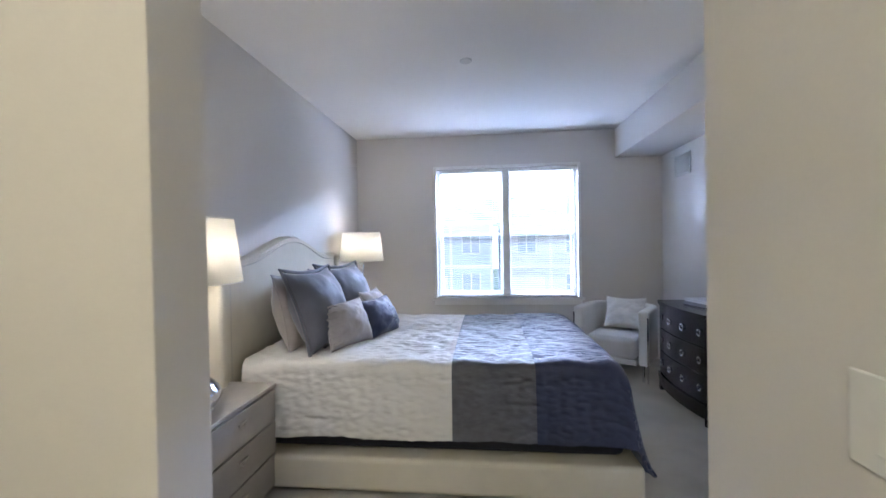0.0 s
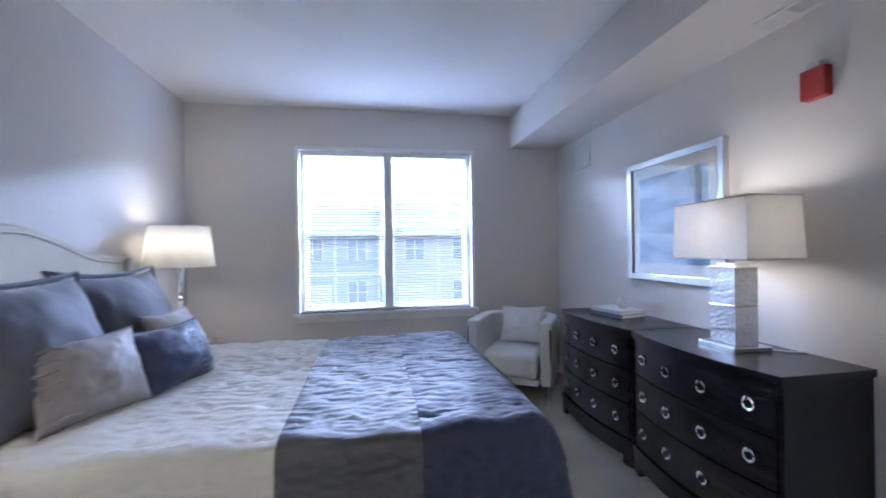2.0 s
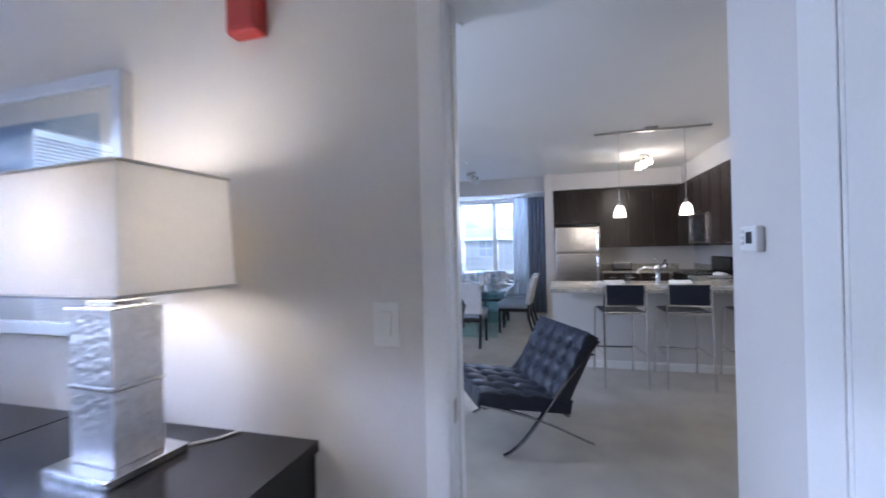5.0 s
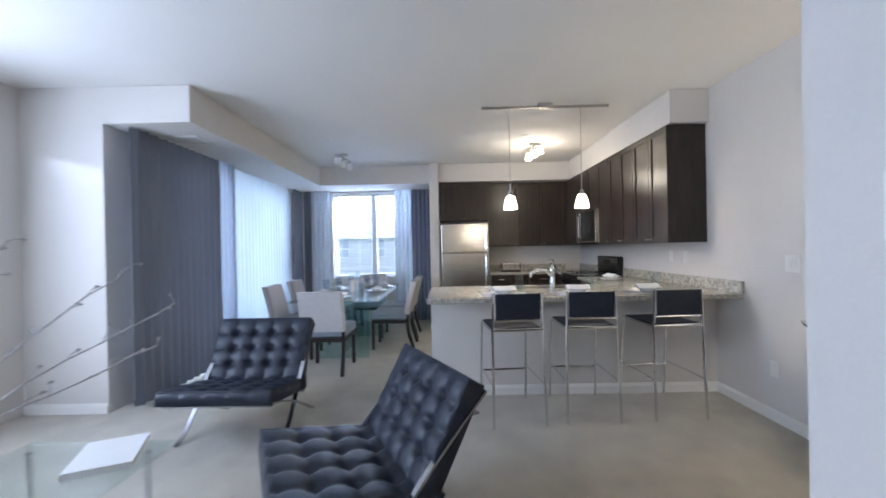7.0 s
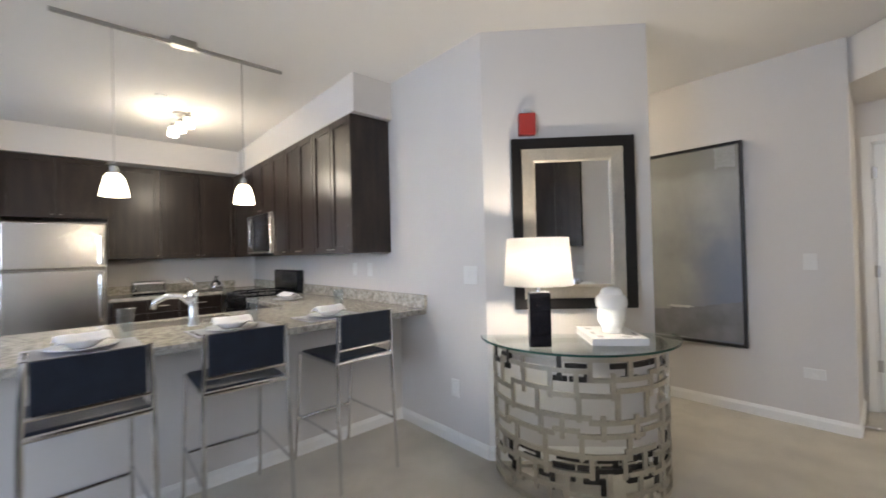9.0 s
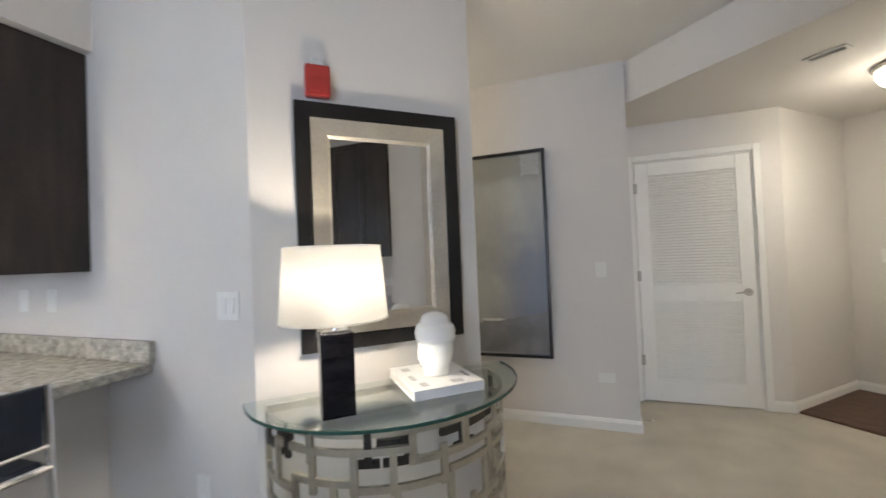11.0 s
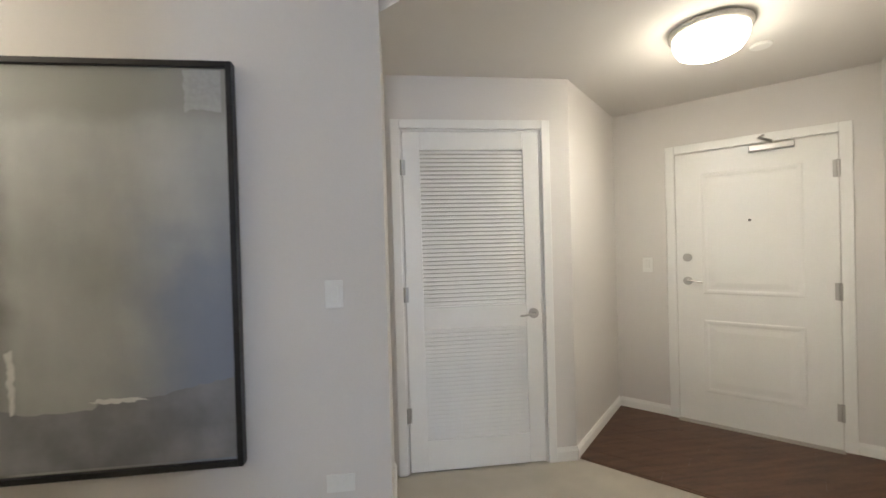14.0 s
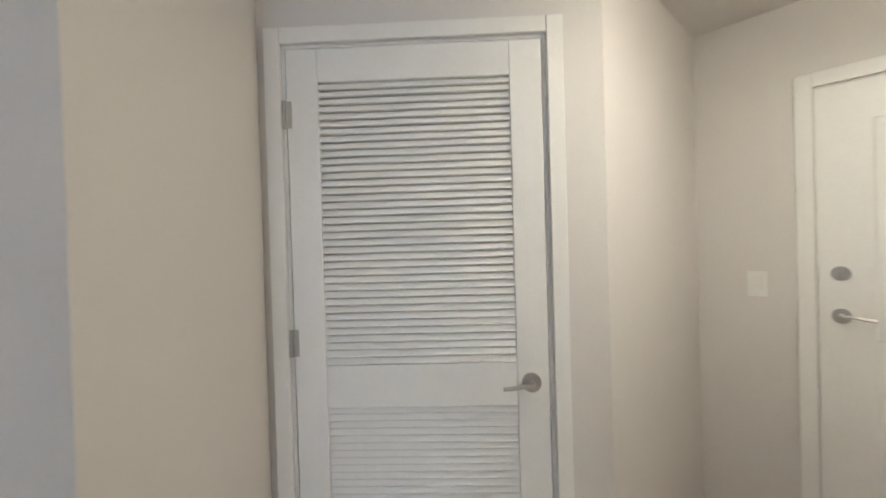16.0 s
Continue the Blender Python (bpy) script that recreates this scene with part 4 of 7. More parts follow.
def framed(name, m, w, h, fw, depth, fmat, label, art, matw=0.0, glass=True):
    """x along the wall, +y out of it, z up from the lower edge; centred in x."""
    root = thing(name, label, "picture", at=m)
    for nm, b in (("frame_side", (-w / 2, -w / 2 + fw, 0.002, depth, 0, h)), ("frame_side", (w / 2 - fw, w / 2, 0.002, depth, 0, h)),
                  ("frame_top", (-w / 2 + fw, w / 2 - fw, 0.002, depth, h - fw, h)), ("frame_bottom", (-w / 2 + fw, w / 2 - fw, 0.002, depth, 0, fw))):
        part(nm, box(*b, 0.003), fmat, root)
    if matw:
        part("mat_board", box(-w / 2 + fw, w / 2 - fw, 0.004, depth * 0.5, fw, h - fw), MATBOARD, root, "white mat board")
    part("print", box(-w / 2 + fw + matw, w / 2 - fw - matw, 0.006, depth * 0.5 + 0.003, fw + matw, h - fw - matw), art, root)
    if glass:
        g = part("glazing", box(-w / 2 + fw, w / 2 - fw, depth * 0.72, depth * 0.72 + 0.002, fw, h - fw), GLAZE, root, "clear picture glass")
        g.visible_shadow = False
    return root


framed("framed_print", pose(2.13, 3.365, 1.09, 0, 0, 90), 0.86, 0.85, 0.045, 0.04, SILVERFR, "blue abstract print in a wide silver frame", BLUEART, 0.075)

# white tub armchair
ac = thing("armchair", "white leather tub armchair with chrome legs beside the window", "armchair", at=pose(1.48, 4.62, 0, 0, 0, -32))


def tub(t0, t1, z0, z1, w, d, r, n=10):
    """A U-shaped shell open to -y; t0/t1 outer and inner offsets."""
    def path(o):
        hw, hd = w / 2 - o, d / 2 - o
        rr = max(r - o, 0.02)
        pts = [(-hw, -d / 2), (-hw, hd - rr)]
        pts += [(-hw + rr - rr * math.cos(a), hd - rr + rr * math.sin(a)) for a in [math.pi / 2 * k / n for k in range(1, n + 1)]]
        pts += [(hw - rr + rr * math.sin(a), hd - rr + rr * math.cos(a)) for a in [math.pi / 2 * k / n for k in range(n + 1)]]
        pts += [(hw, -d / 2)]
        return pts
    a, b = path(t0), path(t1)
    return prism(a + b[::-1], z0, z1)


sh = part("shell", tub(0.0, 0.10, 0.16, 0.70, 0.74, 0.66, 0.24), WHITELEATHER, ac, "curved arm and back shell")
bv = sh.modifiers.new("bevel", "BEVEL")
bv.width, bv.segments, bv.limit_method = 0.025, 3, "ANGLE"
part("seat", box(-0.245, 0.245, -0.33, 0.20, 0.20, 0.42, 0.05, 4), WHITELEATHER, ac, "thick seat cushion")
part("seat_base", box(-0.25, 0.25, -0.31, 0.20, 0.15, 0.21, 0.01), WHITELEATHER, ac)
for x, y in ((-0.31, -0.29), (0.31, -0.29), (-0.25, 0.22), (0.25, 0.22)):
    part("leg", tube([(x, y, 0.0), (x, y, 0.17)], 0.014, 12), CHROME, ac, "chrome leg")
pillow("cushion", Matrix.Translation((1.58, 4.70, 0.60)) @ Matrix.Rotation(radians(-30), 4, "Z") @ Matrix.Rotation(radians(-22), 4, "X"), 0.42, 0.36, 0.13, WHITELEATHER, "white square cushion leaning in the armchair")

for x in (-0.360, 0.360):
    part("front_strip", box(x - 0.008, x + 0.008, -0.340, -0.3305, 0.0, 0.645, 0.002), CHROME, ac, "flat chrome strip down the arm front")

# ---- living room things ----


CHAIRSTEEL = mat("dark_polished_steel", (0.40, 0.40, 0.42), 0.2, 1.0, var=0.05)


def lounge_chair(m, label):
    """Tufted leather chair on crossed chrome bars; front towards -y."""
    root = thing("lounge_chair", label, "lounge chair", "tufted lounge chairs", at=m)

    def cushion(name, w, l, t, mm, cols, rws):
        bm = bmesh.new()
        nu, nv = cols * 12, rws * 12
        vs = {}
        for i in range(nu + 1):
            for j in range(nv + 1):
                u, v = i / nu, j / nv
                fx, fy = u * cols, v * rws
                # pillowed squares, pulled down at the buttons
                dx, dy = abs(fx - round(fx)), abs(fy - round(fy))
                edge = min(u * w, (1 - u) * w, v * l, (1 - v) * l)
                inner = min(1.0, edge / 0.035)
                pillow_ = (math.sin(math.pi * fx) ** 2 * math.sin(math.pi * fy) ** 2) ** 0.28
                at_edge = 1.0 - 0.75 * (1 - inner)
                z = t - 0.013 * (1 - pillow_) * at_edge - 0.036 * math.exp(-(math.hypot(dx, dy) / 0.20) ** 2) * inner
                if edge < 0.012:
                    z = min(z, t - 0.016)
                vs[i, j] = bm.verts.new(((u - 0.5) * w, v * l, z))
        for i in range(nu):
            for j in range(nv):
                bm.faces.new((vs[i, j], vs[i + 1, j], vs[i + 1, j + 1], vs[i, j + 1]))
        rim = [vs[i, 0] for i in range(nu + 1)] + [vs[nu, j] for j in range(1, nv + 1)] + [vs[i, nv] for i in range(nu - 1, -1, -1)] + [vs[0, j] for j in range(nv - 1, 0, -1)]
        low = [bm.verts.new((v.co.x, v.co.y, 0.0)) for v in rim]
        for k in range(len(rim)):
            j = (k + 1) % len(rim)
            bm.faces.new((rim[k], rim[j], low[j], low[k]))
        bm.faces.new(low)
        bmesh.ops.transform(bm, matrix=mm, verts=bm.verts)
        ob = part(name, bm, LEATHER, root, "button-tufted black leather", smooth=True)
        bm = bmesh.new()
        for i in range(1, cols):
            for j in range(1, rws):
                add_lathe(bm, [(0.010, -0.003), (0.009, 0.003), (0.004, 0.006)], 8, at=((i / cols - 0.5) * w, j / rws * l, t - 0.05))
        bmesh.ops.transform(bm, matrix=mm, verts=bm.verts)
        part("button", bm, LEATHER, ob, "leather-covered buttons")
        pip = tube([(-w / 2, 0, t - 0.018), (w / 2, 0, t - 0.018), (w / 2, l, t - 0.018), (-w / 2, l, t - 0.018), (-w / 2, 0, t - 0.018)], 0.005, 5)
        bmesh.ops.transform(pip, matrix=mm, verts=pip.verts)
        part("piping", pip, LEATHER, ob)

    W = 0.74
    seat_m = Matrix.Translation((0, -0.50, 0.345)) @ Matrix.Rotation(radians(-10), 4, "X")
    cushion("seat_cushion", W, 0.66, 0.105, seat_m, 5, 4)
    back_m = Matrix.Translation((0, 0.13, 0.295)) @ Matrix.Rotation(radians(61), 4, "X")
    cushion("back_cushion", W, 0.492, 0.10, back_m, 5, 4)
    for x in (-0.36, 0.36):
        pts = []
        for k in range(19):
            u = k / 18
            # from the top of the back down to the front foot
            y = 0.375 - 0.72 * u - 0.10 * math.sin(math.pi * u) * (1 - u) + 0.02 * u
            z = 0.695 * (1 - u) ** 1.5 + 0.008 + 0.02 * math.sin(math.pi * u)
            pts.append((x, y, z))
        part("back_bar", tube(pts, 0, flat=(0.030, 0.012)), CHAIRSTEEL, root, "curved polished steel bar")
        pts = []
        for k in range(15):
            u = k / 14
            y = -0.48 + 0.80 * u
            z = 0.345 * (1 - u) ** 1.15 + 0.05 * math.sin(math.pi * u) + 0.008
            pts.append((x, y, z))
        part("seat_bar", tube(pts, 0, flat=(0.030, 0.012)), CHAIRSTEEL, root, "curved polished steel bar")
    for y, z in ((-0.44, 0.322), (0.14, 0.212), (0.33, 0.61)):
        part("cross_bar", tube([(-0.36, y, z), (0.36, y, z)], 0, flat=(0.03, 0.01)), CHAIRSTEEL, root)
    return root


lounge_chair(pose(4.215, 1.855, 0, 0, 0, math.degrees(math.atan2(0.89, -0.46)) + 90), "black tufted leather lounge chair on crossed chrome legs")
lounge_chair(pose(5.36, 3.02, 0, 0, 0, -90), "black tufted leather lounge chair in front of the curtains")

ct = thing("coffee_table", "low glass coffee table with chrome legs", "coffee table", at=pose(3.72, 3.20, 0))
TGLASS = thin_glass("green_glass", (0.93, 0.972, 0.965), 1.65)
part("glass_top", box(-0.55, 0.55, -0.36, 0.36, 0.40, 0.415, 0.004), TGLASS, ct, "clear glass top with green edge")
for x in (-0.46, 0.46):
    for y in (-0.28, 0.28):
        part("leg", tube([(x, y, 0), (x, y, 0.40)], 0.015, 10), CHROME, ct)
part("stretcher", tube([(-0.46, -0.28, 0.12), (-0.46, 0.28, 0.12)], 0.010, 8), CHROME, ct)
part("stretcher", tube([(0.46, -0.28, 0.12), (0.46, 0.28, 0.12)], 0.010, 8), CHROME, ct)
book(pose(4.10, 3.03, 0.4155, 0, 0, 25), 0.30, 0.24, 0.03, BOOKW, "white hardcover book on the glass coffee table")
vase = thing("branch_vase", "white vase holding silvery dry branches on the coffee table", "vase", at=pose(3.62, 3.27, 0.4155))
part("vase", lathe([(0.05, 0), (0.075, 0.03), (0.085, 0.12), (0.06, 0.22), (0.035, 0.27), (0.04, 0.30)], 28), WHITEPL, vase, "white ceramic vase", smooth=True)
TWIG = mat("silver_twig", (0.42, 0.41, 0.42), 0.5, var=0.25, scale=30, bump=0.3)
rnd = random.Random(4)
for k, (dx, dy, dz) in enumerate(((1.02, -0.20, 0.62), (0.86, -0.06, 0.84), (0.55, 0.28, 0.98), (0.20, 0.42, 1.10), (-0.45, 0.22, 0.92), (0.80, -0.22, 0.42))):
    pts = [Vector((0, 0, 0.22))]
    for i in range(1, 9):
        u = i / 8
        pts.append(Vector((dx * u ** 1.25 + rnd.uniform(-0.02, 0.02), dy * u + rnd.uniform(-0.02, 0.02), 0.22 + (dz - 0.22) * u ** 0.8)))
    br = part("branch", tube(pts, 0.004, 6), TWIG, vase, "thin silvery branch")
    bm = bmesh.new()
    for i in range(3, 9):
        p = pts[i]
        q = p + Vector((rnd.uniform(0.02, 0.10), rnd.uniform(-0.05, 0.05), rnd.uniform(0.0, 0.05)))
        add_tube(bm, [p, (p + q) / 2 + Vector((0, 0, 0.008)), q], 0.0025, 5)
        add_lathe(bm, [(0.0, -0.006), (0.008, 0.0), (0.004, 0.008), (0.0, 0.012)], 6, sx=2.2, at=q)
    part("twig", bm, TWIG, br)

# curtains
DRAPE = mat("slate_drape", (0.185, 0.20, 0.245), 0.8, var=0.08, scale=5, bump=0.3, bscale=200, sheen=0.2, thin=0.05, stretch=(1, 1, 0.2))
SHEER = mat("white_sheer", (0.70, 0.77, 0.84), 0.8, var=0.03, scale=8, bump=0.1, bscale=220, thin=0.17, stretch=(1, 1, 0.1))


def curtain(name, p, q, z0, z1, material, label, wave=0.11, amp=0.035, seed=0):
    """A hanging cloth with vertical folds from p to q."""
    p, q = Vector((*p, 0)), Vector((*q, 0))
    d = q - p
    L = d.length
    d.normalize()
    nrm = Vector((-d.y, d.x, 0))
    n = int(L / 0.012)
    bm = bmesh.new()
    rows_ = []
    zs = [z0 + (z1 - z0) * k / 8 for k in range(9)]
    for i in range(n + 1):
        s = L * i / n
        ph = 2 * math.pi * s / wave + 1.6 * noise.noise(Vector((s * 3, seed, 0)))
        col = []
        for z in zs:
            a = amp * (0.75 + 0.35 * noise.noise(Vector((s * 2, seed + 5, z)))) * (0.8 + 0.2 * (z1 - z) / (z1 - z0))
            pt = p + d * s + nrm * (a * math.sin(ph + 0.25 * noise.noise(Vector((s * 4, z * 1.2, seed)))))
            col.append(bm.verts.new((pt.x, pt.y, z)))
        rows_.append(col)
    for a, b in zip(rows_, rows_[1:]):
        for k in range(8):
            bm.faces.new((a[k], a[k + 1], b[k + 1], b[k]))
    root = thing(name, label, "curtain", "curtains")
    part("cloth", bm, material, root, smooth=True)
    part("track", tube([(p.x, p.y, z1 + 0.001), (q.x, q.y, z1 + 0.001)], 0.006, 6), GREYVENT, root, "curtain track under the soffit")
    return root


SHEER2 = mat("grey_sheer", (0.42, 0.46, 0.54), 0.8, var=0.04, scale=8, bump=0.1, bscale=220, thin=0.22, stretch=(1, 1, 0.1))
curtain("curtain", (5.70, 4.17), (7.02, 4.17), 0.02, 2.402, DRAPE, "slate grey floor-length drape drawn across the balcony door", seed=1)
curtain("sheer_curtain", (6.98, 4.16), (7.36, 4.16), 0.02, 2.402, SHEER2, "pale blue-grey sheer gathered beside the drape", 0.09, seed=2)
curtain("sheer_curtain", (7.30, 4.235), (9.36, 4.235), 0.02, 2.402, SHEER, "white sheer curtain glowing with daylight", 0.10, 0.022, seed=3)
curtain("curtain", (9.30, 4.16), (9.68, 4.16), 0.02, 2.402, DRAPE, "slate grey drape gathered in the corner", 0.08, seed=4)
curtain("curtain", (9.66, 4.12), (9.66, 3.98), 0.02, 2.402, DRAPE, "slate grey drape gathered beside the dining window", 0.08, 0.03, seed=5)
curtain("sheer_curtain", (9.68, 3.98), (9.68, 3.64), 0.02, 2.402, SHEER, "white sheer curtain at the dining window", 0.08, 0.02, seed=6)
curtain("sheer_curtain", (9.68, 2.46), (9.68, 2.12), 0.02, 2.402, SHEER, "white sheer curtain at the dining window", 0.08, 0.02, seed=7)
curtain("curtain", (9.66, 2.14), (9.66, 1.80), 0.02, 2.402, DRAPE, "slate grey drape gathered beside the dining window", 0.08, 0.035, seed=8)
# balcony door
bd = structure(thing("balcony_door", "white sliding glass balcony door behind the curtains", "balcony door"), "white sliding glass balcony door behind the curtains", "door")
for x0, x1, y in ((BX0, 7.72, 4.40), (7.68, BX1, 4.44)):
    bm = box(x0, x0 + 0.06, y, y + 0.04, 0, BZ, 0.004)
    add_box(bm, x1 - 0.06, x1, y, y + 0.04, 0, BZ, 0.004)
    add_box(bm, x0 + 0.06, x1 - 0.06, y, y + 0.04, 0, 0.08, 0.004)
    add_box(bm, x0 + 0.06, x1 - 0.06, y, y + 0.04, BZ - 0.07, BZ, 0.004)
    sash = part("sliding_panel", bm, TRIM, bd)
    g = part("pane", box(x0 + 0.06, x1 - 0.06, y + 0.018, y + 0.022, 0.08, BZ - 0.07), GLASS, sash)
    g.visible_shadow = False

# ---- dining area ----
TEALGLASS = thin_glass("teal_glass", (0.80, 0.93, 0.935), 1.6)
dt = thing("dining_table", "rectangular glass dining table on glass panel legs", "dining table", at=pose(7.85, 2.80, 0))
part("glass_top", box(-1.05, 1.05, -0.52, 0.52, 0.735, 0.75, 0.004), TGLASS, dt, "clear glass tabletop with green edge")
for x in (-0.62, 0.62):
    part("panel_leg", box(x - 0.008, x + 0.008, -0.32, 0.32, 0.0, 0.734, 0.002), TEALGLASS, dt, "frosted glass panel leg")
part("panel_brace", box(-0.612, 0.612, -0.008, 0.008, 0.05, 0.60, 0.002), TGLASS, dt)
CHAIRF = mat("pale_linen", (0.55, 0.53, 0.52), 0.8, var=0.05, scale=20, bump=0.3, bscale=280)
CHAIRS = mat("slate_seat", (0.29, 0.32, 0.37), 0.75, var=0.08, scale=20, bump=0.3, bscale=280)
LEGW = mat("black_brown_leg", (0.02, 0.016, 0.015), 0.35, var=0.3)


def dining_chair():
    """Front towards -y."""
    root = thing("dining_chair", "upholstered dining chair with pale back and slate seat", "dining chair", "dining chairs")
    part("seat", box(-0.245, 0.245, -0.265, 0.22, 0.392, 0.495, 0.032, 4), CHAIRS, root, "slate fabric seat pad")
    part("seat_rail", box(-0.235, 0.235, -0.25, 0.23, 0.345, 0.391, 0.004), LEGW, root)
    bm = bmesh.new()
    n = 10
    rws = []
    for k in range(n + 1):
        z = 0.46 + 0.43 * k / n
        y = 0.215 + 0.10 * (k / n) ** 1.3
        w = 0.235 - 0.008 * (k / n) ** 3
        rws.append([bm.verts.new((a * w, y + b, z)) for a, b in ((-1, -0.03), (-0.94, -0.04), (0.94, -0.04), (1, -0.03), (1, 0.03), (0.94, 0.04), (-0.94, 0.04), (-1, 0.03))])
    for a, b in zip(rws, rws[1:]):
        for i in range(8):
            bm.faces.new((a[i], a[(i + 1) % 8], b[(i + 1) % 8], b[i]))
    bm.faces.new(rws[0])
    bm.faces.new(rws[-1])
    part("backrest", bm, CHAIRF, root, "pale linen upholstered back", smooth=False)
    for s in (-1, 1):
        bm = bmesh.new()
        add_tube(bm, [(s * 0.215, -0.235, 0.0), (s * 0.215, -0.235, 0.36)], 0, flat=(0.036, 0.036))
        part("leg", bm, LEGW, root)
        part("leg", tube([(s * 0.215, 0.30, 0.0), (s * 0.215, 0.235, 0.22), (s * 0.215, 0.215, 0.40), (s * 0.215, 0.235, 0.56)], 0, flat=(0.034, 0.04)), LEGW, root)
    return root


dc = dining_chair()
dc.matrix_world = pose(6.80, 2.84, 0, 0, 0, 90)
for x, y, r in ((7.82, 2.26, 180), (8.50, 2.26, 180), (7.40, 3.42, 0), (8.15, 3.42, 0), (9.02, 2.80, -90)):
    copy_thing(dc, pose(x, y, 0, 0, 0, r + {0: 2, 180: -2}.get(r, 0)))
PORC = mat("white_porcelain", (0.78, 0.78, 0.77), 0.15, var=0.01)
NAPK = mat("white_napkin", (0.76, 0.76, 0.76), 0.8, var=0.03, bump=0.4, bscale=90)
THINGLASS = thin_glass("drinking_glass", (0.93, 0.96, 0.98), 1.5)


def plate_set(big=True):
    root = thing("place_setting", "stacked white plates with folded napkin", "plate", "place settings")
    part("plate", lathe([(0.07, 0.0), (0.08, 0.004), (0.135, 0.016), (0.137, 0.019), (0.08, 0.008), (0.0, 0.007)], 32), PORC, root, smooth=True)
    part("bowl", lathe([(0.04, 0.009), (0.05, 0.012), (0.085, 0.040), (0.087, 0.043), (0.05, 0.018), (0.0, 0.016)], 28), PORC, root, smooth=True)
    bm = bmesh.new()
    n = 9
    g = []
    for i in range(n + 1):
        g.append([bm.verts.new((-0.10 + 0.20 * i / n, -0.06 + 0.12 * j / n, 0.044 + 0.030 * math.exp(-((j / n - 0.5) / 0.25) ** 2) + 0.012 * noise.noise(Vector((i * 0.7, j * 0.9, 3))))) for j in range(n + 1)])
    for a, b in zip(g, g[1:]):
        for j in range(n):
            bm.faces.new((a[j], a[j + 1], b[j + 1], b[j]))
    nk = part("napkin", bm, NAPK, root, "folded white napkin", smooth=True)
    so2 = nk.modifiers.new("thick", "SOLIDIFY")
    so2.thickness = 0.006
    return root


def tumbler(name="drinking_glass", tall=0.155, r=0.038, stem=False):
    root = thing(name, "clear glass standing on the table" if not stem else "clear stemmed wine glass on the table", "glass", "glasses")
    if stem:
        part("bowl", lathe([(0.004, 0.09), (0.03, 0.11), (0.042, 0.15), (0.036, 0.21), (0.034, 0.21), (0.040, 0.15), (0.028, 0.113), (0.0, 0.10)], 24), THINGLASS, root, smooth=True)
        part("stem", lathe([(0.035, 0.0), (0.033, 0.003), (0.005, 0.008), (0.004, 0.09)], 20), THINGLASS, root, smooth=True)
    else:
        part("body", lathe([(r * 0.82, 0), (r, tall), (r - 0.0025, tall), (r * 0.82 - 0.002, 0.01), (0, 0.009)], 24), THINGLASS, root, smooth=True)
    return root


ps = plate_set()
ps.matrix_world = pose(7.12, 2.80, 0.7505, 0, 0, 90)
wg = tumbler(stem=True, name="wine_glass")
wg.matrix_world = pose(7.30, 3.02, 0.7505)
SET = ((7.82, 2.48, 0), (8.45, 2.48, 0), (7.45, 3.12, 180), (8.15, 3.12, 180), (8.68, 2.80, 90))
for x, y, r in SET:
    copy_thing(ps, pose(x, y, 0.7505, 0, 0, r))
    s = 1 if y < 2.9 else -1
    copy_thing(wg, pose(x + 0.17, y + 0.17 * s, 0.7505))
tg = tumbler()
tg.matrix_world = pose(7.30, 2.58, 0.7505)
for x, y in ((8.05, 2.64), (8.62, 2.62), (7.66, 2.94), (8.36, 2.96)):
    copy_thing(tg, pose(x, y, 0.7505))
cd = thing("pillar_candle", "white pillar candle in the middle of the table", "candle", "table candles", at=pose(7.75, 2.80, 0.7505))
part("wax", lathe([(0.036, 0), (0.037, 0.15), (0.033, 0.153), (0.0, 0.150)], 24), NAPK, cd, smooth=False)
part("wick", tube([(0, 0, 0.15), (0.001, 0, 0.165)], 0.0015, 5), DARK, cd)
copy_thing(cd, pose(8.0, 2.84, 0.7505))
copy_thing(cd, pose(8.22, 2.77, 0.7505))

# ---- kitchen ----
# peninsula
pen = tagged(thing("peninsula", "painted drywall peninsula under the granite bar top", "peninsula"), kind="structure")
part("front_wall", box(5.93, 6.05, KY + 0.001, 1.66, 0, 0.862), WALL, pen)
part("end_wall", box(6.052, 6.62, 1.54, 1.66, 0, 0.862), WALL, pen)


